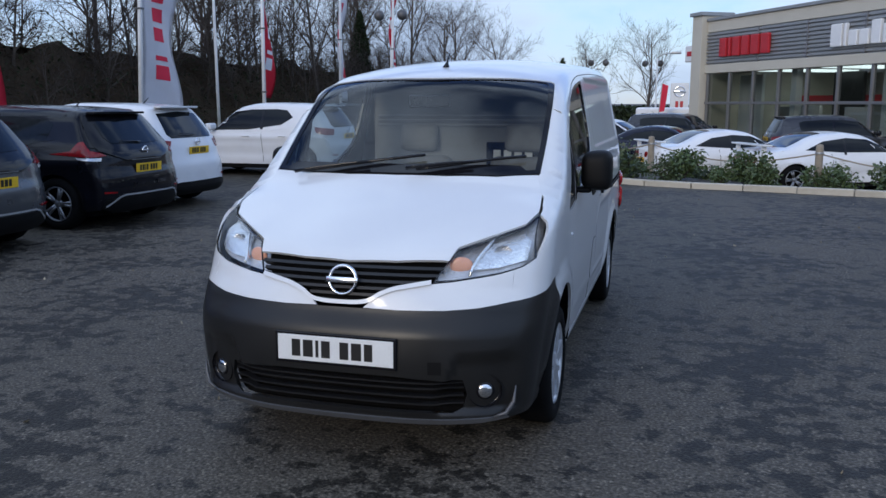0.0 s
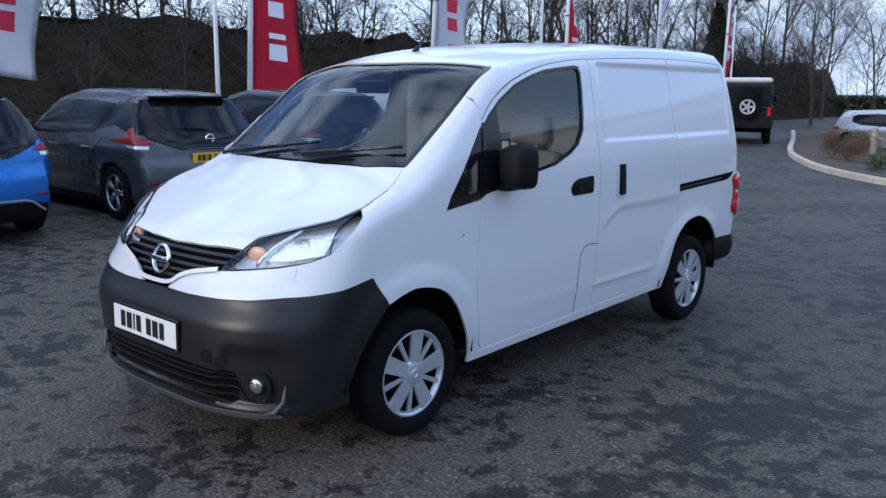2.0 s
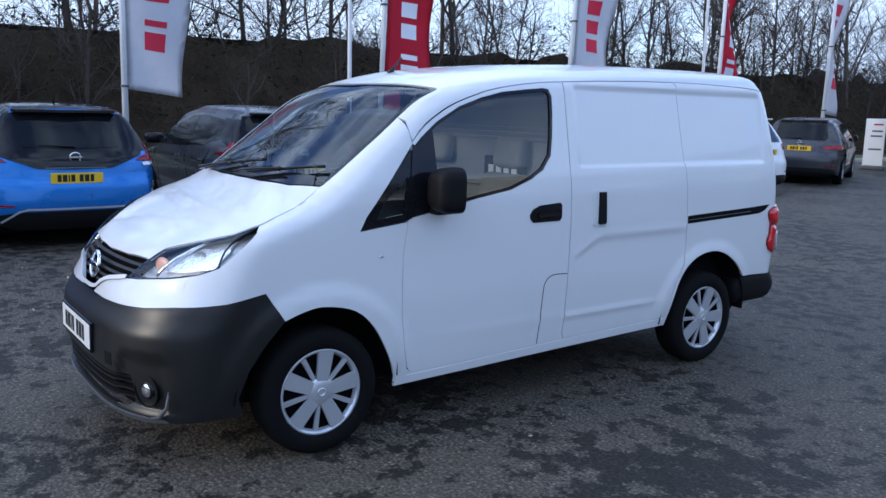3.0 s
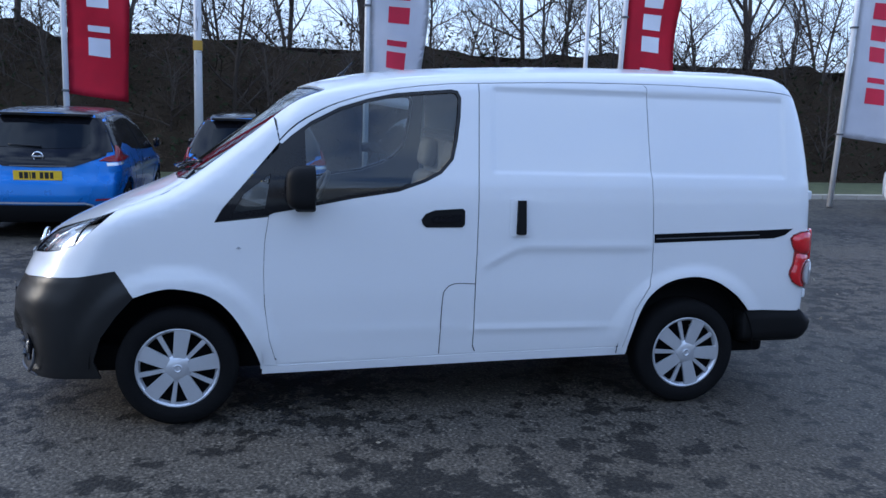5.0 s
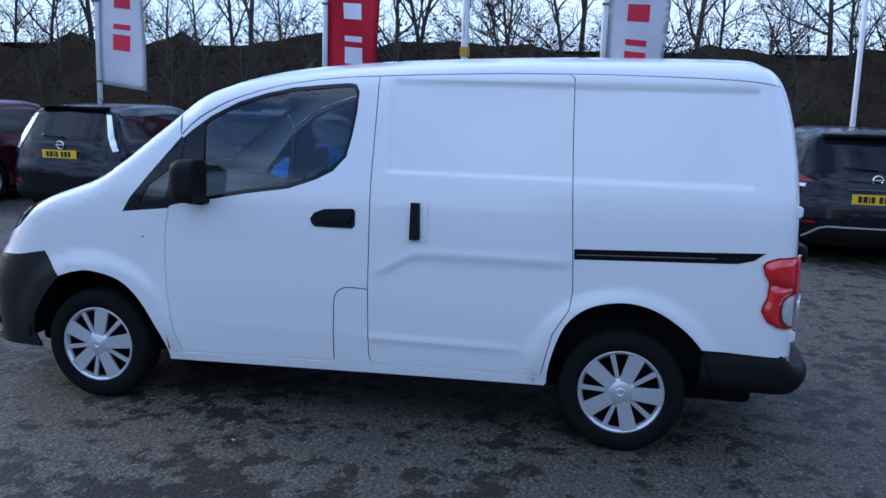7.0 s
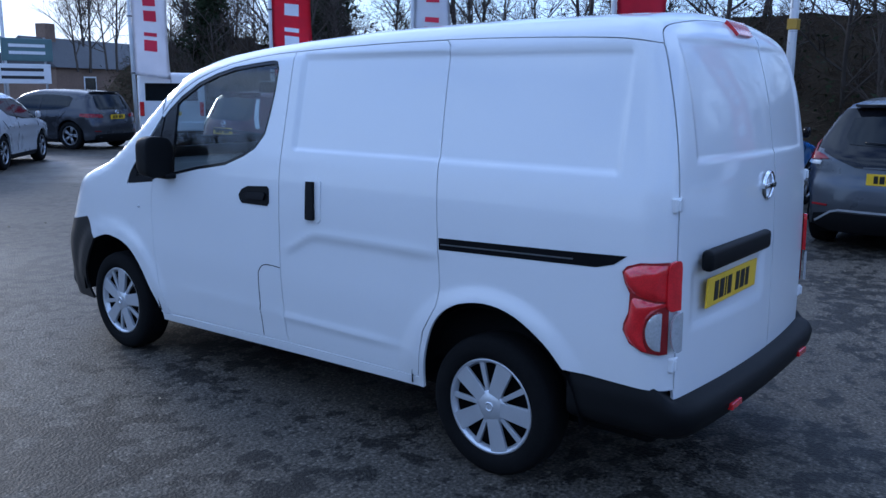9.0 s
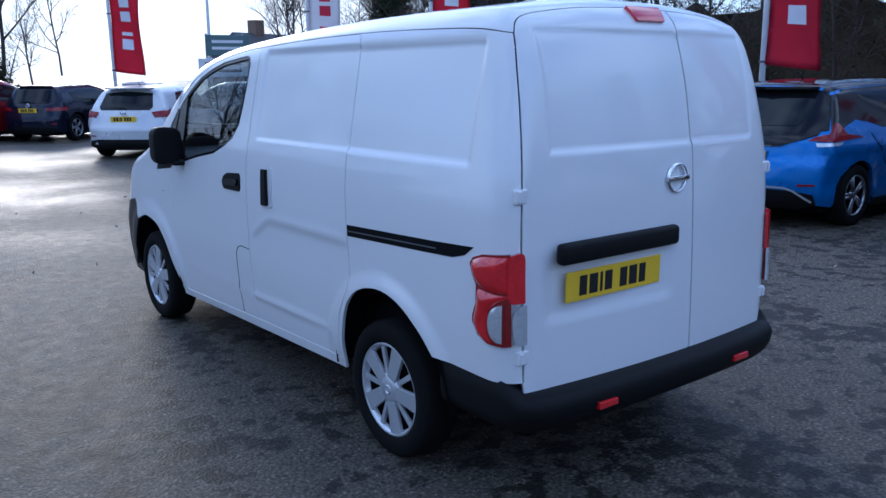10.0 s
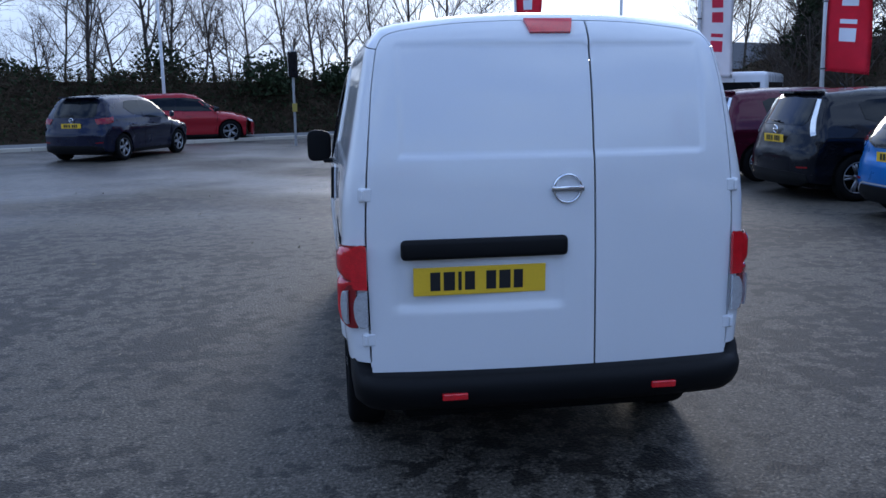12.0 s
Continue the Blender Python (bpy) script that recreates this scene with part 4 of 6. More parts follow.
    tl = [(1.951, .962), (1.934, .940), (1.946, .900), (1.966, .865), (1.964, .80), (1.947, .755), (1.945, .730), (1.972, .685), (2.02, .660), (2.075, .652), (rim_y(.655), .655), (rim_y(.73), .73), (rim_y(.80), .80), (rim_y(.90), .90), (rim_y(.985), .985), (2.0, .980)]
    tail = VAN.panel("tail_light", s, tl, RED_DIM, van, "red tail light with a clear round reversing lens", off=.010, step=.016, skirt=.03)
    upper = spline([(rim_y(.97) - .004, .972), (2.01, .970), (1.960, .952), (1.946, .935), (1.955, .900), (1.985, .868), (2.05, .850), (rim_y(.846) - .004, .846)], 4)
    lower = spline([(rim_y(.838) - .004, .838), (2.05, .842), (1.985, .852), (1.974, .82), (1.968, .78), (1.956, .745), (1.964, .71), (1.995, .680), (2.038, .664), (2.026, .70), (2.024, .745), (2.034, .785), (2.060, .815), (rim_y(.83) - .004, .832)], 3)
    for nm, shape, mat in (("upper_lens", upper, RED), ("lower_lens", lower, RED)):
        swell(VAN.panel(nm, s, shape, mat, tail, "", off=.012, step=.010, skirt=.006, gap=0), shape, s, .016, .035)
    rl_ = [(rim_y(.74) - .001 - .060 * math.sin(a) ** .7, .740 - .068 * math.cos(a)) for a in np.linspace(.1, math.pi - .1, 14)]
    swell(VAN.panel("reversing_lens", s, rl_, REVERSE, tail, "clear ribbed reversing lens", off=.022, step=.010, skirt=.012, gap=0), rl_, s, .006, .03)
    rear_lens = spline([(.742, .668), (.770, .664), (.788, .690), (.795, .735), (.790, .775), (.770, .802), (.742, .806)], 3)
    VAN.panel("rear_reversing_lens", "rear", mx(rear_lens), REVERSE, tail, "clear ribbed reversing lens", off=.026, step=.010, skirt=.010, gap=0)
    VAN.panel("rear_lens", "rear", mx(spline([(.742, .812), (.742, .90), (.743, .978), (.775, .984), (.797, .965), (.802, .90), (.798, .82), (.770, .812)], 3)), RED, tail, "red rear face of the lamp", off=.018, step=.012, skirt=.014, gap=0)
    # wheel arch liners
    for hy, r in ((-1.3625, .40), (1.36, .405)):
        bm = bmesh.new()
        prof = [(.50, .02), (.50, r + .01), (.70, r + .015), (.80, r + .010)]
        rows = [[bm.verts.new((s * (x + (.026 * math.sin(a) ** .5 if x > .75 else 0)), hy + rr * math.cos(a), .29 + rr * math.sin(a))) for a in np.linspace(.02, math.pi - .02, 26)] for x, rr in prof]
        for a, b in zip(rows, rows[1:]):
            for k in range(25):
                bm.faces.new((a[k], a[k + 1], b[k + 1], b[k]))
        part("arch_liner", bm, DARK, van, "", True)

# panels on the centre line
full = lambda half: half + [(-x, y) for x, y in half[::-1] if x > 1e-6]
seam3 = lambda s, pts: xy(VAN.on(s, pts))
left = seam3(1, top_seam + roof_line[1:] + roof_back[1:])
hem = xy(VAN.on("rear", rear_top))
half_roof = ws_top[::-1] + ws_side[-2:7:-1] + left + hem
VAN.panel("roof", "top", [p for p in half_roof] + [(-x, y) for x, y in half_roof[::-1] if x > 1e-6], VAN_WHITE, van, step=.05, gap=.0012)
grille_top = [(0, -2.053), (.216, -2.040), (.440, -2.004)]
hood = [(0, -1.412), (.25, -1.405), (.5, -1.372), (.692, -1.312), (.738, -1.46), (.748, -1.55), (.752, -1.612)] + xy(VAN.on("front", [(.713, 1.027), (.607, .994), (.463, .946)])) + grille_top[::-1]
VAN.panel("bonnet", "top", hood + [(-x, y) for x, y in hood[::-1] if x > 1e-6], VAN_WHITE, van, step=.045)
half_ws = ws_base + ws_side[1:] + ws_top[1:]
ws = half_ws + [(-x, y) for x, y in half_ws[::-1] if x > 1e-6]
screen = VAN.panel("windscreen", "top", ws, CLEAR, van, "clear raked windscreen", off=-.006, skirt=0, step=.06)
screen.visible_shadow = False
VAN.panel("windscreen_border", "top", ws, GLOSS_BLACK, screen, holes=[[(x * .955, -1.03 + (y + 1.03) * .93) for x, y in ws]], off=-.003, step=.05)
# grille
gr = [(-.440, .910), (-.216, .900), (0, .896), (.216, .900), (.440, .910), (.425, .885), (.388, .82), (.31, .806), (.235, .791), (.175, .769), (.135, .741), (.108, .716), (0, .716), (-.108, .716), (-.135, .741), (-.175, .769), (-.235, .791), (-.31, .806), (-.388, .82), (-.425, .885)]
grille = VAN.panel("grille", "front", gr, DARK, van, "black slatted radiator grille", off=-.045, step=.04, skirt=0)
for k, zz in enumerate((.868, .842, .815, .788, .762)):
    w = (.42, .40, .36, .22, .15)[k]
    VAN.panel("slat", "front", [(-w, zz - .006), (w, zz - .006), (w, zz + .005), (-w, zz + .005)], SLAT, grille, off=-.012, step=.05, skirt=.03, gap=0)
vee = spline([(.385, .823), (.31, .810), (.235, .795), (.175, .772), (.13, .745), (.075, .735), (0, .733)], 4)
VAN.line("grille_edge", "front", vee + [(-x, z) for x, z in vee[::-1][1:]], VAN_WHITE, grille, .017, .010, "white raised grille edge")


def badge(name, parent, m, r, label="round chrome badge"):
    """A plain ring with a bar across it."""
    bm = lathe([(r * .82 * 0 + a, rr) for a, rr in ((-.004, r * .80), (.006, r * .82), (.010, r * .9), (.006, r * .98), (-.004, r))], 32, "y")
    bm.transform(Matrix.Rotation(math.pi, 4, "Z"))
    add_box(bm, (-r * 1.08, -.014, -r * .17), (r * 1.08, .004, r * .17), r * .05)
    bm.transform(m)
    return part(name, bm, CHROME, parent, label, True)


badge("badge", grille, pose(.002, -2.122, .818, -12, 0, 0), .067)
# front bumper
low_open = [(-.53, .30), (-.49, .280), (0, .280), (.49, .280), (.53, .30), (.545, .36), (.53, .422), (.25, .440), (-.25, .440), (-.53, .422), (-.545, .36)]
bt = [(.70, float(zz)) for zz in np.linspace(.245, .735, 26)][1:-1] + [(.70, .735), (.581, .719), (.45, .711), (.249, .707), (.105, .709)]
bb = [(.105, .244), (.35, .244), (.55, .246), (.70, .250)]
bumper = VAN.panel("front_bumper", "front", bt + [(-x, z) for x, z in bt[::-1]] + [(-x, z) for x, z in bb[::-1]] + bb, BUMPER_LIT, van, "dark grained plastic front bumper", holes=[low_open], step=.018, gap=0, skirt=.02)
VAN.panel("intake_back", "front", low_open, DARK, bumper, off=-.07, step=.05, skirt=0, gap=-.02)
for zz in (.315, .350, .386, .410):
    VAN.panel("intake_slat", "front", [(-.53, zz - .004), (.53, zz - .004), (.53, zz + .003), (-.53, zz + .003)], SLAT, bumper, off=-.012, step=.06, skirt=.03, gap=0)
VAN.panel("bumper_lip", "front", [(-.71, .246), (-.60, .232), (-.35, .226), (0, .224), (.35, .226), (.60, .232), (.71, .246), (.70, .256), (.35, .248), (0, .247), (-.35, .248), (-.70, .256)], GREY_TRIM, bumper, "grey lower bumper lip", off=.008, step=.04, skirt=.04, gap=0)
VAN.panel("tow_eye_cover", "front", [(.395, .452), (.455, .452), (.455, .512), (.395, .512)], PLASTIC, bumper, off=.002, step=.02, skirt=.004)


def number_plate(parent, m, mat, w=.52, h=.111, name="number_plate", label=""):
    """A number plate with plain bars for its marks, facing -y before m."""
    pl = part(name, box((-w / 2, -.004, -h / 2), (w / 2, .004, h / 2), .002), mat, parent, label)
    pl.matrix_basis = m
    for k, (x, ww) in enumerate(((-.375, .075), (-.275, .085), (-.165, .025), (-.115, .075), (.045, .075), (.145, .085), (.255, .070))):
        part("mark", box((x * w, -.0055, -h * .33), ((x + ww) * w, -.0035, h * .33)), INK, pl)
    return pl


fp = number_plate(van, pose(0, -2.219, .536, -1, 0, 0), PLATE_W, label="white front number plate")
part("plate_surround", box((-.272, -.002, -.068), (.272, .012, .068), .004), GLOSS_BLACK, fp)
# rear doors
dl = [(x, z) for x, z in rear_edge] + rear_top[1:] + [(-.150, 1.826), (-.150, 1.33), (-.155, .9), (-.157, .468)]
VANL = VAN.panel("rear_door", "rear", dl, VAN_WHITE, van, "wide rear door leaf", step=.02)
dr = [(-.153, 1.826)] + [(-x, z) for x, z in rear_top[::-1] if x > .2] + [(-x, z) for x, z in rear_edge[::-1][1:]] + [(-.160, .468), (-.158, .9), (-.153, 1.33)]
VAN.panel("rear_door", "rear", dr, VAN_WHITE, van, "narrow rear door leaf", step=.02)
VAN.panel("high_brake_light", "rear", [(.100, 1.838), (.082, 1.778), (-.082, 1.778), (-.100, 1.838)], RED, VANL, "red high brake light", off=.012, step=.02, skirt=.02)
gb = box((-.040, 2.125, .928), (.612, 2.170, 1.006), .018, 3)
part("number_plate_garnish", gb, PLASTIC, VANL, "black plastic handle garnish", True)
number_plate(van, pose(.305, 2.138, .840, 0, 0, 180) @ pose(0, 0, 0, 1.5, 0, 0), PLATE_Y, label="yellow rear number plate")
badge("badge", VANL, pose(-.040, 2.137, 1.185, 2, 0, 180), .060)
for sx, zz in ((1, 1.175), (1, .610), (-1, 1.175), (-1, .610)):
    yy = float(van_rear(np.array([.70]), np.array([zz]))[0])
    hb = box((-.026, -.045, -.026), (.026, .012, .026), .006)
    add_box(hb, (.004, -.02, -.020), (.018, .020, .020), .004)
    hb.transform(pose(sx * .738, yy - .012, zz, 0, 0, 0) @ Matrix.Diagonal((sx, 1, 1, 1)))
    part("hinge", hb, VAN_WHITE, van, "white exposed door hinge")
# rear bumper swept round the tail
bm = bmesh.new()
plan = [(.800, 1.712), (.806, 1.80), (.806, 1.95), (.800, 2.06), (.775, 2.125), (.73, 2.165), (.66, 2.188), (.50, 2.205), (.25, 2.215), (0, 2.218)]
plan = spline(plan, 3)
plan = plan + [(-x, y) for x, y in plan[::-1][1:]]
prof = lambda b: [(-.13, .528 - .05 * b), (-.004 - .012 * b, .528 - .05 * b), (.002 * b, .524 - .06 * b), (.014 * b + .001, .46 - .02 * b), (.010 * b, .40), (-.006 - .004 * b, .360), (-.035, .335), (-.12, .330)]
rows = []
for i, (x, y) in enumerate(plan):
    a, b = plan[max(i - 1, 0)], plan[min(i + 1, len(plan) - 1)]
    d = Vector((b[0] - a[0], b[1] - a[1])).normalized()
    n = Vector((-d.y, d.x)) * -1
    if n.dot(Vector((x, y - 1.2))) < 0:
        n = -n
    rows.append([bm.verts.new((x + n.x * o, y + n.y * o, z)) for o, z in prof(float(step01(np.array(y), 2.05, 2.14)))])
for a, b in zip(rows, rows[1:]):
    for k in range(len(a) - 1):
        bm.faces.new((a[k], a[k + 1], b[k + 1], b[k]))
bm.faces.new(rows[0]), bm.faces.new(rows[-1])
bmesh.ops.recalc_face_normals(bm, faces=bm.faces)
rb = part("rear_bumper", bm, PLASTIC, van, "dark grained plastic rear bumper", True)
for sx in (1, -1):
    part("reflector", box((sx * .42 - .05, 2.205, .388), (sx * .42 + .05, 2.232, .415), .004), RED, rb, "small red reflector")


# wheels
def tyre_mesh(r, w, rim):
    h = w / 2
    bm = lathe([(-h * .75, rim), (-h * .98, rim + .012), (-h, (r + rim) / 2), (-h * .94, r - .022), (-h * .80, r - .006), (-h * .55, r), (0, r + .001), (h * .55, r), (h * .80, r - .006), (h * .94, r - .022), (h, (r + rim) / 2), (h * .98, rim + .012), (h * .75, rim)], 48)
    return bm


def sector(r0, r1, w0, w1, z, th, a):
    """A blade from radius r0 to r1, of widths w0 and w1, standing on x = z."""
    bm = prism([(r0, -w0 / 2), (r1, -w1 / 2), (r1 + .004, 0), (r1, w1 / 2), (r0, w0 / 2)], th, Matrix.Rotation(a, 4, "Z"), .002)
    bm.transform(Matrix(((0, 0, 1, z), (1, 0, 0, 0), (0, 1, 0, 0), (0, 0, 0, 1))))
    return bm


def merge(bm, other):
    me = bpy.data.meshes.new("tmp")
    other.to_mesh(me)
    other.free()
    bm.from_mesh(me)
    bpy.data.meshes.remove(me)


def steel_wheel(at, s, spin):
    w = new("wheel")
    w.parent = van
    w.matrix_basis = pose(*at) @ Matrix.Diagonal((s, 1, 1, 1)) @ Matrix.Rotation(spin, 4, "X")
    part("tyre", tyre_mesh(.293, .175, .196), RUBBER, w, "black rubber tyre", True)
    part("rim", lathe([(.015, 0), (.015, .17), (.045, .192), (.070, .200), (.05, .195)], 40), DARK, w, "", True)
    bm = lathe([(.052, .178), (.068, .184), (.078, .192), (.078, .200), (.068, .204), (.058, .203)], 56)
    merge(bm, lathe([(.05, .0), (.080, .0), (.080, .026), (.078, .034), (.075, .062), (.068, .070), (.05, .072)], 40))
    part("hubcap", bm, SILVER, w, "silver wheel trim", True)
    for k in range(5):
        a = 2 * math.pi * k / 5
        part("wide_spoke", sector(.050, .190, .060, .080, .060, .016, a), SILVER, w)
        part("thin_spoke", sector(.050, .190, .018, .025, .056, .014, a + math.pi / 5), SILVER, w)
    part("hub_badge", lathe([(.080, .012), (.083, .015), (.084, .019), (.080, .022)], 24), SILVER, w, "", True)


for s in (1, -1):
    steel_wheel((s * .730, -1.3625, .290), s, .175)
    steel_wheel((s * .730, 1.3625, .290), s, -.05)
# underbody and cabin
part("underbody", box((-.60, -1.85, .22), (.60, 1.98, .36), .03), DARK, van)
part("rear_axle", tube([(-.7, 1.3625, .27), (.7, 1.3625, .27)], .045), DARK, van)
part("cargo_lining", box((-.66, .17, .36), (.66, 2.0, 1.66), .04), DARK, van)
bm = box((-.70, .13, .36), (.70, .16, 1.70), .01)
for zz in (.9, 1.12, 1.40, 1.43, 1.46):
    add_box(bm, (-.66, .105, zz), (.66, .14, zz + .016), .004)
bulkhead = part("bulkhead", bm, BULKHEAD, van, "grey ribbed bulkhead behind the seats")
part("mesh_opening", box((.10, .098, 1.12), (.46, .128, 1.30), .006), DARK, bulkhead, "dark opening in the bulkhead")
# white boxes stand in for light showing through the opening
for k in range(4):
    part("pale_label", box((.15 + .07 * k, .090, 1.19), (.20 + .07 * k, .100, 1.25), .003), PLATE_W, bulkhead)
bm = bmesh.new()
dash = [(-1.40, 1.10), (-1.30, 1.135), (-1.05, 1.12), (-.90, 1.075), (-.80, 1.00), (-.80, .86), (-.95, .80), (-1.40, .80)]
merge(bm, prism(dash, 1.40, Matrix(((0, 0, 1, -.70), (1, 0, 0, 0), (0, 1, 0, 0), (0, 0, 0, 1)))))
part("dashboard", bm, CABIN, van, "dark plastic dashboard")
bm = bmesh.new()
add_tube(bm, [(.185 * math.cos(a), .185 * math.sin(a), 0) for a in np.linspace(0, 2 * math.pi, 33)], .015, 8, False)
add_box(bm, (-.18, -.02, -.012), (.18, .02, .008), .005)
add_box(bm, (-.05, -.17, -.02), (.05, .03, .012), .01)
bm.transform(pose(-.36, -.63, 1.02, 62, 0, 0))
part("steering_wheel", bm, CABIN, van, "dark steering wheel", True)
for sx in (.36, -.36):
    seat = part("seat", box((sx - .24, -.42, .45), (sx + .24, .02, .66), .06, 3), SEAT, van, "grey cloth seat", True)
    part("seat_back", box((-.23, -.06, -.05), (.23, .06, .58), .055, 3, pose(sx, -.02, .64, -12, 0, 0)), SEAT, seat, "", True)
    part("headrest", box((-.13, -.045, 0), (.13, .045, .18), .04, 3, pose(sx, .075, 1.24, -10, 0, 0)), SEAT, seat, "", True)
part("cab_floor", box((-.72, -.92, .34), (.72, .15, .40), 0), CABIN, van)
part("engine_bay", box((-.48, -1.95, .36), (.48, -.95, .86), .03), DARK, van)
part("rear_view_mirror", box((-.12, -.86, 1.53), (.12, -.83, 1.60), .012), GLOSS_BLACK, van)
# wipers and aerial
for x0, x1, y0, y1 in ((-.50, .12, -1.40, -1.315), (.10, .62, -1.405, -1.25)):
    pts = VAN.on("top", [(x0 + (x1 - x0) * k / 8, y0 + (y1 - y0) * (k / 8) ** 1.2) for k in range(9)], .022)
    wp = part("wiper", tube([tuple(p) for p in pts], .008, 6), GLOSS_BLACK, van, "black wiper blade on its arm", True)
    pts = VAN.on("top", [(x0 - .05 + (x1 - x0) * .62 * k / 6, y0 - .015 + (y1 - y0) * .45 * k / 6) for k in range(7)], .035)
    part("wiper_arm", tube([tuple(p) for p in pts], [.012, .010, .009, .008, .007, .006, .006], 6), GLOSS_BLACK, wp, "", True)
VAN.panel("scuttle", "top", [(-.66, -1.325), (-.5, -1.375), (-.25, -1.402), (0, -1.408), (.25, -1.402), (.5, -1.375), (.66, -1.325), (.60, -1.285), (.3, -1.335), (0, -1.345), (-.3, -1.335), (-.60, -1.285)], GLOSS_BLACK, van, "black scuttle panel", off=.004, step=.05)
ant = part("aerial", tube([(0, -.516, 1.755), (0, -.50, 1.775), (0, -.488, 1.79), (.0, -.44, 1.845)], [.022, .014, .007, .004], 8), GLOSS_BLACK, van, "short black roof aerial", True)

# ---- parked cars ----
def paint(name, col, metal=.35):
    return surface(name, col, .28, metal, vary=.05, scale=2, fine=500, coat=.52, spec=.08)


TINT = surface("tinted_car_glass", (.008, .010, .012), .045, vary=.2, spec=.22)
ALLOY = surface("alloy_wheel", (.30, .31, .33), .3, .8, vary=.1)


def alloy_wheel(parent, at, s, r, spokes=5):
    w = new("wheel")
    w.parent = parent
    w.matrix_basis = pose(*at) @ Matrix.Diagonal((s, 1, 1, 1))
    rim = r * .66
    part("tyre", tyre_mesh(r, .21, rim), RUBBER, w, "black rubber tyre", True)
    part("rim", lathe([(.0, 0), (.0, rim * .9), (.08, rim * .96), (.10, rim), (.07, rim)], 32), DARK, w, "", True)
    bm = lathe([(.06, 0), (.085, 0), (.08, .05), (.05, .06)], 24)
    merge(bm, lathe([(.075, rim * .93), (.095, rim * .95), (.10, rim), (.08, rim * 1.01)], 36))
    for k in range(spokes):
        for d in (-.13, .13):
            merge(bm, sector(.04, rim * .95, .035, .028, .066, .018, 2 * math.pi * k / spokes + d))
    part("spokes", bm, ALLOY, w, "grey alloy spokes", True)


built = {}


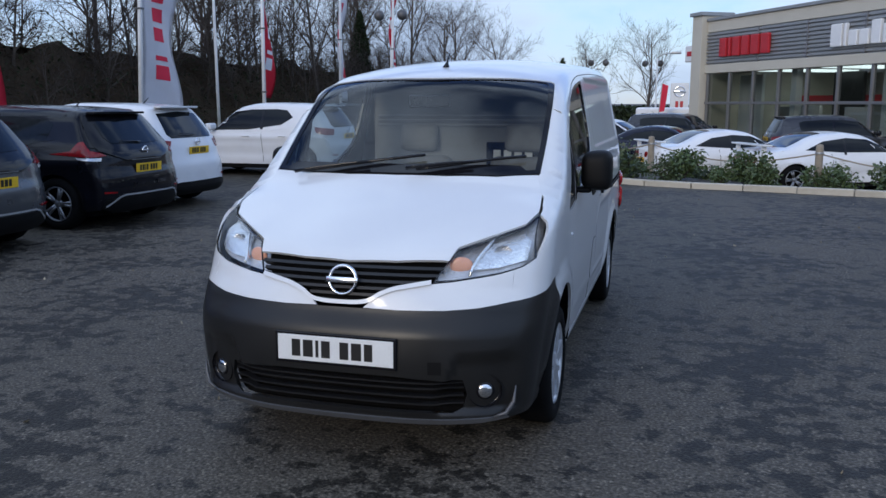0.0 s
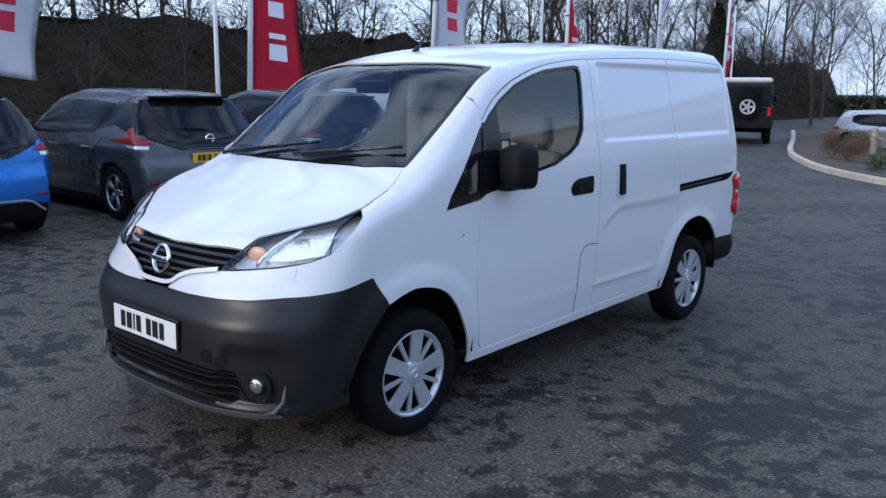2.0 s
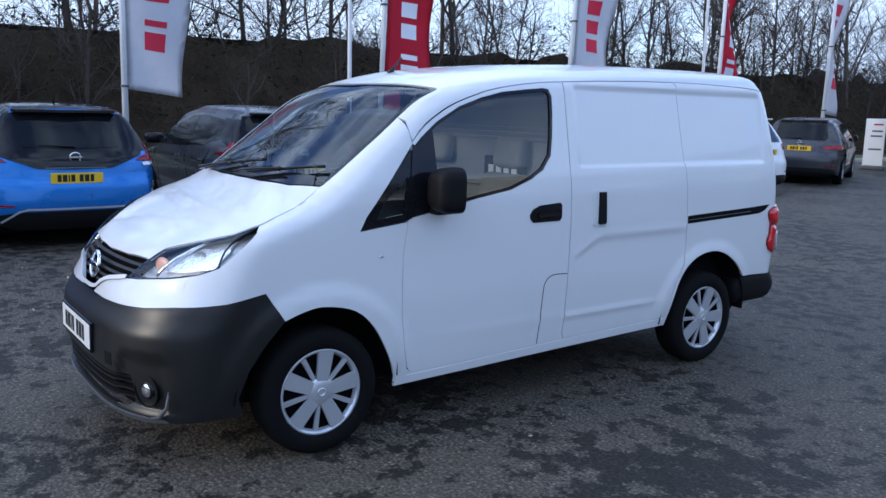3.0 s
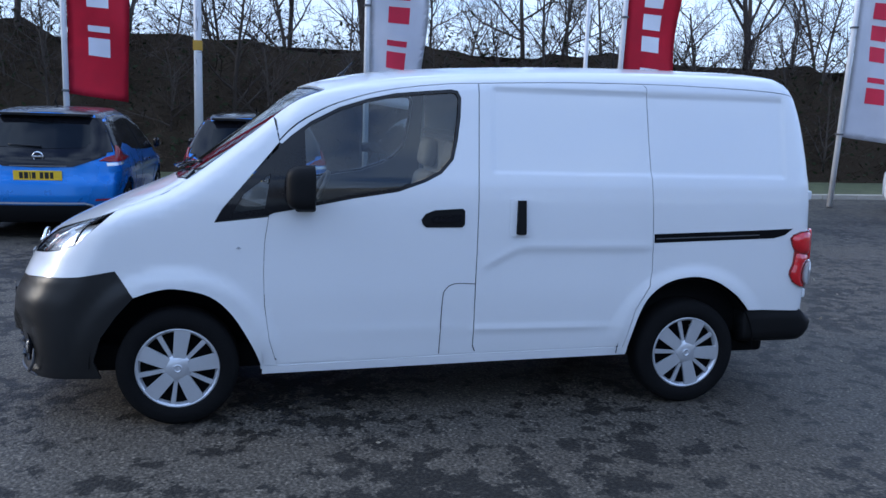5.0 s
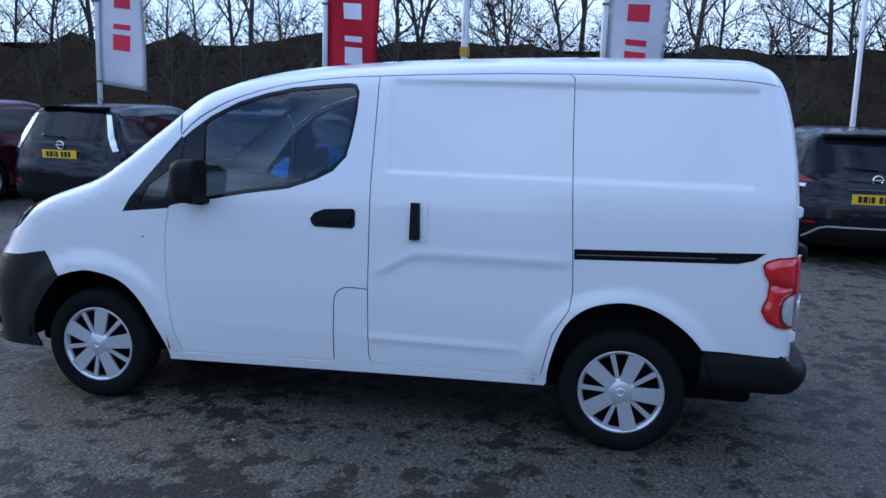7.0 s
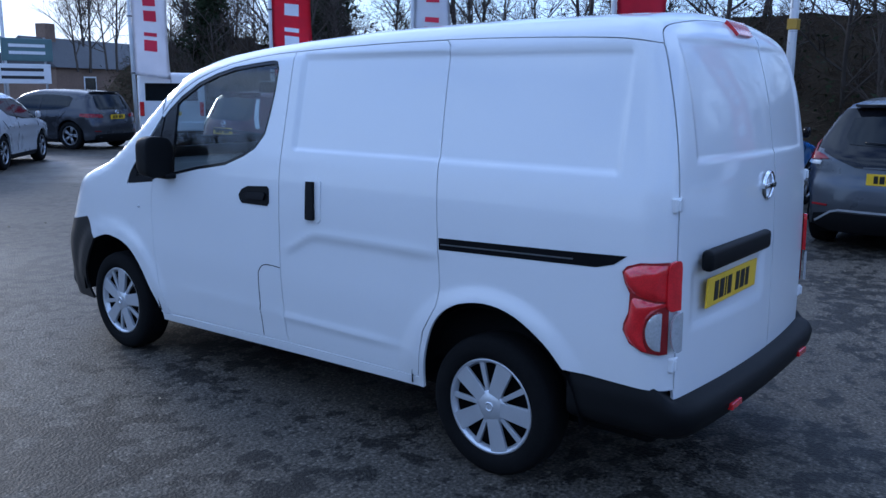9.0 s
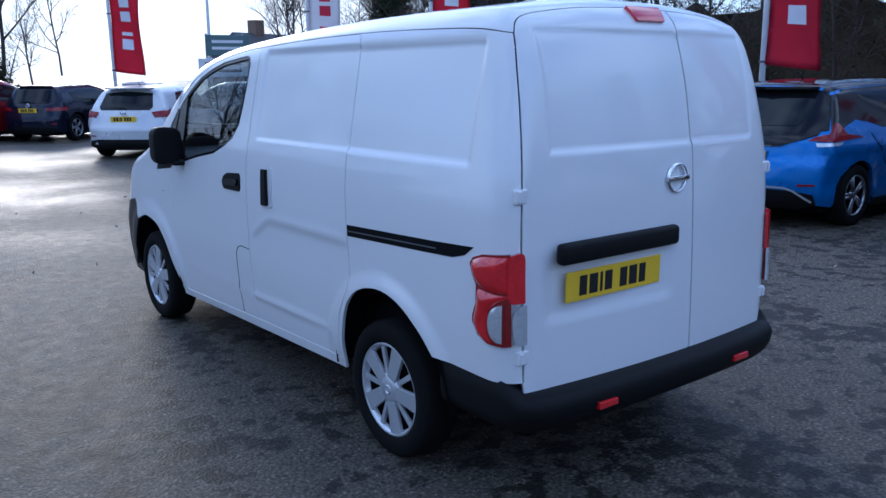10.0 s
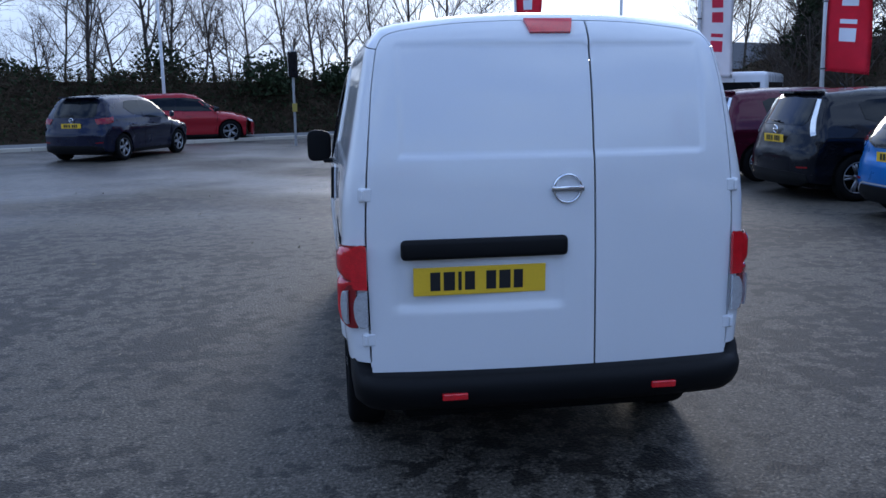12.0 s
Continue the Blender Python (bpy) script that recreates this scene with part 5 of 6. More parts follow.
def car(name, label, col, at, heading, L=4.49, W=1.79, H=1.54, roof=None, style="hatch", group="cars parked in a row", plate=True, step=.09):
    """A hatchback; its nose points along -y before it is turned to the heading."""
    h, hw = L / 2, W / 2
    roof_mat = roof or col
    key = (style, L, W, H, step)
    if key in built:
        first, paint0, roof0 = built[key]
        root = copy_thing(first, pose(*at, 0, 0, heading))
        root.name = name
        tagged(root, label, "car", group)
        for ob in root.children_recursive:
            if ob.type == "MESH":
                was = ob.data.materials[0]
                ob.material_slots[0].link = "OBJECT"
                ob.material_slots[0].material = roof_mat if ob.name.startswith("cabin_roof") else col if was == paint0 else was
        return root
    root = thing(name, label, "car", group, at, heading)
    built[key] = (root, col, roof_mat)
    coupe = style == "coupe"
    belt = .93 * H / 1.54
    fy, ry = -h + .86, h - .82 + (.06 if style == "hatch" else 0)
    r = .325 if style != "suv" else .35

    def side(y, z):
        q = tab(z / H, [.08, .2, .35, .5, .6, .66, .8, .92, 1.05], [.90, .955, .985, 1.0, .985, .955, .84, .725, .60]) * hw
        p = tab(y, [-h, -h * .8, -h * .4, h * .5, h * .8, h], [.90, .97, 1, 1, .975, .93])
        d = np.minimum(np.hypot(y - fy, z - r), np.hypot(y - ry, z - r))
        crease = .018 * np.exp(-((z - belt * .88) / .05) ** 2) - .02 * np.exp(-((z - belt * .52) / .10) ** 2)
        return q * p + .018 * step01(-d, -r * 1.45, -r * 1.15) + crease

    if coupe:
        tops = ([-h, -h * .8, -h * .42, -h * .05, h * .15, h * .4, h * .72, h * .9, h], [.55, .72, .86, H - .05, H, H - .06, 1.02, .98, .93])
    else:
        tops = ([-h, -h * .88, -h * .66, -h * .48, -h * .12, h * .1, h * .45, h * .85, h], [.62, .80, .93, 1.0, H - .07, H, H - .01, H - .075, H - .14])

    def top(x, y):
        return tab(y, *tops) - .06 * (np.abs(x) / hw) ** 2.2

    def front(x, z):
        return -h + tab(z, [.1, .3, .55, .8, 1.0], [.10, .02, 0, .06, .2]) + .5 * (1 - np.sqrt(1 - np.clip(np.abs(x) / (hw * 1.02), 0, .999) ** 2.6))

    def rear(x, z):
        if coupe:
            c = tab(z, [.1, .3, .6, .85, 1.0], [-.10, -.02, 0, -.03, -.05])
        elif style == "hatch":
            c = tab(z / H, [.1, .2, .30, .42, .5, .585, .62, .66, .8, .93, 1.0], [-.12, -.03, 0, -.015, -.05, -.07, -.10, -.15, -.34, -.50, -.57])
        elif style == "tall":
            c = tab(z / H, [.1, .2, .38, .5, .60, .66, .8, .93, 1.0], [-.10, 0, 0, -.06, -.10, -.14, -.30, -.46, -.56])
        else:
            c = tab(z / H, [.1, .2, .38, .5, .60, .66, .8, .93, 1.0], [-.10, -.01, 0, -.05, -.09, -.13, -.25, -.36, -.42])
        return h + c - .22 * (np.abs(x) / hw) ** 3

    S = Shell(side, top, front, rear, .12, .08, .06)

    def arch(y0, n=12):
        return [(y0 + r * 1.14 * math.cos(a), r + r * 1.14 * math.sin(a)) for a in np.linspace(math.pi + .15, -.15, n)]

    zb = .20
    rail = H * .955 if not coupe else H * .93
    tail_z = (H - .12) if not coupe else .93
    for s in (1, -1):
        if coupe:
            up = [(h - .10, .88), (h * .72, .96), (h * .42, H - .14), (h * .12, H - .07), (-h * .05, H - .11), (-h * .42, .84), (-h * .75, .70), (-h + .35, .60)]
            win = [(-h * .36, .93), (-h * .08, H - .16), (h * .12, H - .13), (h * .36, H - .20), (h * .55, .98), (h * .2, .93)]
        else:
            up = [(h - .13, .40), (h - .17, belt * .85), (h - (.30 if style == "hatch" else .26), belt * 1.08), (h - (.40 if style not in ("tall", "hatch") else .52), H * .90), (h * .66, H * .928), (h * .3, H * .945), (-h * .05, H * .935), (-h * .18, H * .90), (-h * .50, belt * 1.02), (-h * .7, belt * .97), (-h * .86, belt * .80), (-h + .34, .62)]
            win = [(-h * .47, belt * 1.035), (-h * .18, H * .875), (0, H * .905), (h * .3, H * .91), (h * .56, H * .885), (h * .62, H * .85), (h * .60, belt * 1.19), (h * .44, belt * 1.10), (0, belt * 1.05)]
            if style == "tall":
                win = win[:4] + [(h * .42, H * .895), (h * .50, H * .80), (h * .38, belt * 1.16)] + win[8:]
        up = along(up, .06)
        low = [(-h + .36, zb + .05), (-h + .42, zb)] + arch(fy) + [(fy + r * 1.2, zb), (ry - r * 1.2, zb)] + arch(ry) + [(ry + r * 1.2, zb + .03), (h - .16, zb + .06)]
        S.panel("body_side", s, low + up, col, root, step=step, gap=0, skirt=.05)
        w = S.panel("side_window", s, win, TINT, root, "dark tinted side windows", off=.005, step=step, skirt=.006, gap=0)
        y0 = h * .16
        S.panel("window_pillar", s, [(y0 - .03, belt * 1.06), (y0 + .03, belt * 1.06), (y0 + .01, H * .895), (y0 - .05, H * .895)], GLOSS_BLACK, w, off=.009, step=step, skirt=.005, gap=0)
        for sx in ((-h * .44, belt * .97, -h * .40, .32), (y0, belt * .99, y0 + .02, .32), (h * .56, belt * 1.05, h * .40, .62)) if not coupe else ((-h * .3, .86, -h * .3, .3), (h * .3, .9, h * .26, .3)):
            S.line("door_seam", s, [(sx[0] + (sx[2] - sx[0]) * k / 5, sx[1] + (sx[3] - sx[1]) * k / 5) for k in range(6)], DARK, root, .010, .002)
        for yy in ((-h * .02, h * .40) if not coupe else (h * .2,)):
            S.panel("door_handle", s, [(yy - .09, belt * .90), (yy + .09, belt * .90), (yy + .09, belt * .925), (yy - .09, belt * .925)], CHROME if style == "hatch" else col, root, off=.03, step=.1, skirt=.03)
        S.panel("side_skirt", s, [(fy + r * 1.2, zb - .03), (ry - r * 1.2, zb - .03), (ry - r * 1.2, zb + .06), (fy + r * 1.2, zb + .06)], PLASTIC, root, off=.012, step=step, skirt=.04)
        m = part("door_mirror", box((s * hw - .02 * s - .09, -h * .42 - .08, belt * 1.03), (s * hw + .07 * s + .09, -h * .42 + .07, belt * 1.03 + .15), .045, 3), GLOSS_BLACK if style != "tall" else col, root, "door mirror", True)
        for y0 in (fy, ry):
            alloy_wheel(root, (s * (hw - .115), y0, r), s, r)
            bm = bmesh.new()
            rows = [[bm.verts.new((s * x, y0 + rr * math.cos(a), r + rr * math.sin(a))) for a in np.linspace(-.2, math.pi + .2, 14)] for x, rr in ((hw - .42, .02), (hw - .42, r * 1.16), (hw - .02, r * 1.16))]
            for a, b in zip(rows, rows[1:]):
                for k in range(13):
                    bm.faces.new((a[k], a[k + 1], b[k + 1], b[k]))
            part("arch_liner", bm, DARK, root)
        # tail lamp wrapping the corner
        if style == "hatch":
            shape = [(hw * .72, belt * .985), (hw * .93, belt * .97), (hw * .89, belt * 1.06), (hw * .79, belt * 1.03)]
            ys = [(h - .18, belt * .97), (h - .42, belt * .98), (h - .82, belt * 1.01), (h - .52, belt * 1.055), (h - .43, belt * 1.17), (h - .37, belt * 1.18), (h - .27, belt * 1.06)]
        elif style == "bulb":
            shape = [(hw * .58, H * .90), (hw * .66, H * .895), (hw * .76, belt * 1.22), (hw * .88, belt * .97), (hw * .80, belt * .95), (hw * .69, belt * 1.17)]
            ys = None
        elif style == "tall":
            shape = [(hw * .62, belt * 1.06), (hw * .70, belt * .93), (hw * .95, belt * .95), (hw * .90, belt * 1.10)]
            ys = [(h - .20, belt * .93), (h - .45, belt * .98), (h - .50, belt * 1.12), (h - .22, belt * 1.08)]
        elif coupe:
            shape = [(hw * .55 + .085 * math.cos(a), .76 + .075 * math.sin(a)) for a in np.linspace(0, 2 * math.pi, 13)[:-1]]
            ys = None
        else:
            shape = [(hw * .55, belt * .97), (hw * .55, belt * .88), (hw * .93, belt * .90), (hw * .93, belt * 1.0)]
            ys = [(h - .18, belt * .88), (h - .48, belt * .92), (h - .48, belt * 1.0), (h - .22, belt * 1.0)]
        lens = REVERSE if style == "bulb" else CAR_RED
        lamp = S.panel("tail_light", "rear", [(s * x, z) for x, z in shape], lens, root, "pale tall tail light strip" if style == "bulb" else "red tail light", off=.012, step=.05, skirt=.02)
        if style == "hatch":
            S.panel("clear_strip", s, [(h - .17, belt * .915), (h - .40, belt * .94), (h - .44, belt * .972), (h - .17, belt * .962)], REVERSE, lamp, "clear lower lens strip", off=.010, step=.05, skirt=.012)
            S.panel("rear_pillar", s, [(h * .57, H * .89), (h * .585, belt * 1.17), (h * .66, belt * 1.20), (h - .50, belt * 1.12), (h - .31, belt * 1.10), (h - .52, H * .885), (h * .66, H * .912)], GLOSS_BLACK, root, "gloss black rear pillar", off=.004, step=.04, skirt=.008, gap=0)
            outer = [(p[0] - s * .004, p[2]) for p in S.on(s, [(h - .31, belt * 1.10), (h - .42, belt * 1.27), (h - .52, H * .885)])]
            S.panel("pillar_corner", "rear", [(s * hw * .74, belt * 1.08)] + outer + [(s * hw * .60, H * .90), (s * hw * .70, belt * 1.25)], GLOSS_BLACK, root, "gloss black pillar corner", off=.010, step=.04, skirt=.012, gap=0)
            S.panel("cabin_roof_rail", s, [(h * .68, H * .922), (h * .3, H * .943), (-h * .05, H * .933), (-h * .18, H * .898), (-h * .47, belt * 1.06), (-h * .44, belt * 1.05), (-h * .18, H * .872), (0, H * .902), (h * .3, H * .907), (h * .58, H * .88), (h * .66, H * .895)], roof_mat, root, off=.004, step=.04, skirt=.006, gap=0)
        if ys:
            S.panel("side_lens", s, ys, lens, lamp, off=.012, step=.06, skirt=.02)
        elif coupe:
            S.panel("inner_lens", "rear", [(s * (x - hw * .24 * 1.0), z) for x, z in shape], CAR_RED, lamp, off=.012, step=.06, skirt=.02)
        S.panel("reflector", "rear", [(s * hw * .68, .45), (s * hw * .86, .455), (s * hw * .86, .480), (s * hw * .68, .475)], CAR_RED, root, "red bumper reflector", off=.012, step=.08, skirt=.015)
        S.panel("headlight", "front", [(s * hw * .50, .66), (s * hw * .55, .60), (s * hw * .86, .66), (s * hw * .88, .76), (s * hw * .70, .74)], LAMP_SILVER, root, "clear headlight", off=.006, step=.08, skirt=.01)
    def sym(half):
        return half + [(-x, y) for x, y in half[::-1] if x > 1e-6]

    edge = [(p[0], p[1]) for p in S.on(1, up[::-1])]
    S.panel("bonnet", "top", sym([(0, -h + .10), (hw * .45, -h + .13)] + [p for p in edge if p[1] < -h * .46] + [(hw * .5, -h * .50), (0, -h * .54)]), col, root, step=step, gap=.002)
    if coupe:
        S.panel("cabin_roof", "top", sym([(0, -h * .42), (hw * .6, -h * .40)] + [p for p in edge if p[1] > -h * .35] + [(hw * .55, h - .06), (0, h - .05)]), col, root, step=step, gap=0)
        S.panel("rear_window", "top", sym([(0, h * .30), (hw * .46, h * .32), (hw * .56, h * .68), (0, h * .74)]), TINT, root, "dark rear window", off=.006, step=step, skirt=.006)
        S.panel("windscreen", "top", sym([(0, -h * .42), (hw * .66, -h * .38), (hw * .56, -h * .06), (0, -h * .05)]), TINT, root, "dark windscreen", off=.006, step=step, skirt=.006)
        wing = box((-hw * .86, h - .32, 1.06), (hw * .86, h - .08, 1.10), .015)
        add_box(wing, (-hw * .72, h - .24, .92), (-hw * .67, h - .14, 1.08)), add_box(wing, (hw * .67, h - .24, .92), (hw * .72, h - .14, 1.08))
        part("rear_wing", wing, col, root)
    else:
        hem = [(hw * .62, h - .53), (hw * .3, h - .50), (0, h - .49)] if style == "hatch" else [(hw * .64, h - .40), (hw * .3, h - .36), (0, h - .35)]
        S.panel("cabin_roof", "top", sym([(0, -h * .18), (hw * .6, -h * .16)] + [p for p in edge if -h * .17 < p[1] < h - (.55 if style == "hatch" else .42)] + hem), roof_mat, root, step=step, gap=0)
        S.panel("windscreen", "top", sym([(0, -h * .53), (hw * .74, -h * .48), (hw * .62, -h * .17), (0, -h * .185)]), TINT, root, "dark windscreen", off=.002, step=step, skirt=.006, gap=0)
    # tail
    top_z = H * .90 if not coupe else .96
    side_r = [(p[0], p[2]) for p in S.on(1, [q for q in up if q[0] > h * .55 and q[1] <= top_z + 1e-6])]
    tl = sym([(0, zb + .10), (hw * .7, zb + .10), (hw * .90, zb + .16)] + side_r + ([(hw * .6, H - .10), (0, H - .08)] if not coupe else [(hw * .5, .93), (0, .94)]))
    S.panel("tail", "rear", tl, col, root, step=step, gap=0, skirt=.03)
    if not coupe:
        gt, gb = H * .915, belt * 1.10
        if style == "hatch":
            glassy = sym([(0, belt * .895), (hw * .42, belt * .905), (hw * .60, belt * .97), (hw * .80, belt * 1.05), (hw * .82, belt * 1.12), (hw * .80, belt * 1.22), (hw * .75, belt * 1.38), (hw * .69, H * .915), (0, H * .935)])
            gp = S.panel("tailgate_panel", "rear", glassy, GLOSS_BLACK, root, "gloss black upper tailgate", off=.016, step=step * .6, skirt=.02)
            S.panel("rear_window", "rear", sym([(0, belt * 1.12), (hw * .54, belt * 1.14), (hw * .60, belt * 1.22), (hw * .57, belt * 1.42), (0, belt * 1.45)]), TINT, gp, "dark rear window", off=.022, step=step, skirt=.006)
            S.line("chrome_strip", "rear", [(x, belt * .915) for x in np.linspace(-hw * .34, hw * .34, 9)], GREY_TRIM, gp, .012, .022)
        else:
            S.panel("rear_window", "rear", sym([(0, gb), (hw * .58, gb), (hw * .64, gb + .06), (hw * .56, gt - .03), (0, gt)]), TINT, root, "dark rear window", off=.006, step=step, skirt=.008)
        part("spoiler", prism(sym([(0, h - .31), (hw * .56, h - .36), (hw * .60, h - .46), (hw * .3, h - .60), (0, h - .62)]), .03, pose(0, -.05 if style == "hatch" else 0, H * .945 - (.035 if style == "hatch" else 0), 0, 0, 0), .008), roof_mat if style != "hatch" else GLOSS_BLACK, root, "roof spoiler")
        wl = S.on("rear", [(-.02 + .36 * k / 5, belt * 1.15 + .02 * k / 5) for k in range(6)], .04)
        part("rear_wiper", tube([tuple(p) for p in wl], [.012, .01, .008, .007, .006, .005], 6), GLOSS_BLACK, root, "", True)
        yb = float(S.on("rear", [(0, belt * 1.03)], .0)[0][1])
        badge("badge", root, pose(0, yb + .034, belt * 1.03, 12, 0, 180), .06)
        part("roof_aerial", tube([(0, h * .50, H - .04), (0, h * .56, H + .07)], [.012, .004], 6), GLOSS_BLACK, root, "", True)
    low_b = sym([(0, zb), (hw * .66, zb), (hw * .86, zb + .06), (hw * .84, zb + .17), (hw * .6, zb + .20), (0, zb + .20)])
    S.panel("bumper_valance", "rear", low_b, PLASTIC, root, "dark plastic lower bumper", off=.012, step=step, skirt=.03)
    if style == "hatch":
        S.line("bumper_strip", "rear", [(x, zb + .225 - .62 * max(0, abs(x) / hw - .60)) for x in np.linspace(-hw * .82, hw * .82, 19)], SILVER, root, .02, .016)
    zp = belt * (.80 if style == "hatch" else .90) if not coupe else .62
    if plate:
        yb = float(S.on("rear", [(0, zp)], .012)[0][1])
        number_plate(root, pose(0, yb + .008, zp, 0, 0, 180) @ pose(0, 0, 0, 4, 0, 0), PLATE_Y, label="yellow rear number plate")
    S.panel("front_fascia", "front", sym([(0, zb), (hw * .66, zb), (hw * .80, zb + .1)] + [(hw * .80, .64), (hw * .5, .74), (0, .76)]), col, root, step=step, gap=0, skirt=.03)
    S.panel("front_grille", "front", sym([(0, .30), (hw * .45, .30), (hw * .52, .42), (hw * .40, .60), (0, .60)]), GLOSS_BLACK, root, "black front grille", off=.008, step=step, skirt=.01)
    part("underbody", box((-hw * .84, -h + .35, .16), (hw * .84, h - .30, .40), .04), DARK, root)
    return root


BLACK_P, BLUE_P, GREY_P = paint("black_paint", (.005, .0055, .009), .1), paint("bright_blue_paint", (.012, .165, .50), .45), paint("grey_paint", (.085, .093, .105), .6)
WHITE_P, BURG_P, RED_P = paint("white_car_paint", (.72, .73, .75), 0), paint("burgundy_paint", (.07, .006, .018), .3), paint("red_paint", (.30, .012, .02), .2)
NAVY_P, SILVER_P, SLATE_P = paint("navy_paint", (.007, .009, .024), .3), paint("silver_paint", (.42, .43, .45), .6), paint("slate_paint", (.05, .052, .06), .5)
row = dict(heading=-90)
# the row with tails towards the van; tail badges stand at x = -5.48
for y, nm, lab, col, st, kw in (
        (6.03, "crossover", "white crossover with dark rear glass parked tail out", WHITE_P, "tall", dict(L=4.13, W=1.77, H=1.57)),
        (4.10, "hatchback", "black electric hatchback with gloss black tailgate", BLACK_P, "hatch", {}),
        (1.60, "hatchback", "grey electric hatchback with silver bumper parked tail out", GREY_P, "hatch", {}),
        (-1.06, "hatchback", "bright blue electric hatchback with black tailgate", BLUE_P, "hatch", dict(roof=GLOSS_BLACK)),
        (-3.50, "hatchback", "bright blue electric hatchback with dark grey roof", BLUE_P, "hatch", dict(roof=SLATE_P)),
        (-6.14, "hatchback", "black older hatchback with pale tail strips", BLACK_P, "bulb", {}),
        (-8.75, "hatchback", "burgundy hatchback with pale tail strips in the row", BURG_P, "bulb", {}),
        (11.9, "crossover", "white crossover parked further along the row", WHITE_P, "tall", dict(L=4.13, W=1.77, H=1.57))):
    half = kw.get("L", 4.49) / 2
    car(nm, lab, col, (-5.40 - half - (.45 if st == "tall" else 0), y, 0), -90, style=st, **kw)
# others about the yard
car("estate_car", "dark grey estate car parked by the flags", SLATE_P, (-8.2, 17.1, 0), 205, 4.6, 1.85, 1.55, style="suv", group="")
for x, y, hd, col, st, lab, dims in (
        (-7.6, -18.9, 20, SLATE_P, "suv", "dark hatchback parked at the road edge", (4.2, 1.78, 1.5)),
        (-5.6, -20.9, -20, WHITE_P, "suv", "white hatchback parked at the road edge", (4.1, 1.76, 1.52)),
        (-3.7, -21.0, -48, NAVY_P, "suv", "dark blue hatchback parked at the road edge", (4.2, 1.76, 1.48)),
        (-1.5, -21.6, -48, RED_P, "suv", "red crossover parked at the road edge", (4.4, 1.84, 1.62)),
        (6.2, -17.6, -20, NAVY_P, "tall", "dark blue crossover on the yard edge", (4.2, 1.80, 1.58)),
        (5.6, -24.0, -80, RED_P, "suv", "red family car on the road", (4.4, 1.82, 1.6))):
    car("road_car", lab, col, (x, y, 0), hd, *dims, style=st, group="cars near the road", step=.12)
car("road_hatchback", "pale silver hatchback with dark lower bumper", paint("pale_silver_paint", (.55, .56, .58), .3), (-3.9, -14.6, 0), -42, 4.0, 1.74, 1.46, style="tall", group="cars near the road", step=.10)
for x, y, hd, col, st, lab, dims in (
        (2.2, 17.6, 114, WHITE_P, "coupe", "white sports coupe with twin round tail lights", (4.7, 1.9, 1.37)),
        (4.6, 16.3, 112, WHITE_P, "coupe", "white sports coupe with twin round tail lights", (4.7, 1.9, 1.37)),
        (.6, 20.6, 82, NAVY_P, "coupe", "dark sports coupe behind the planting bed", (4.6, 1.88, 1.37)),
        (-1.5, 24.5, 78, WHITE_P, "suv", "white car parked beyond the planting bed", (4.5, 1.8, 1.5)),
        (-4.3, 27.0, 75, SILVER_P, "suv", "silver car parked beyond the planting bed", (4.5, 1.8, 1.5)),
        (.8, 28.5, 70, SLATE_P, "suv", "dark car parked beyond the planting bed", (4.5, 1.85, 1.65)),
        (5.6, 24.0, 100, SLATE_P, "suv", "dark car parked before the showroom", (4.4, 1.85, 1.65))):
    car("display_car", lab, col, (x, y, ground_z(x, y)), hd, *dims, style=st, group="cars beyond the planting bed", step=.12)

# ---- flags, poles and signs ----
POLE = surface("white_pole_paint", (.62, .63, .64), .4, vary=.12, scale=3)
STEEL = surface("galvanised_steel", (.36, .37, .38), .45, .7, vary=.15)
CLOTH_R, CLOTH_W = surface("red_flag_cloth", (.62, .022, .055), .8, vary=.15, scale=3, fine=200), surface("white_flag_cloth", (.70, .70, .74), .8, vary=.08, scale=3, fine=200)


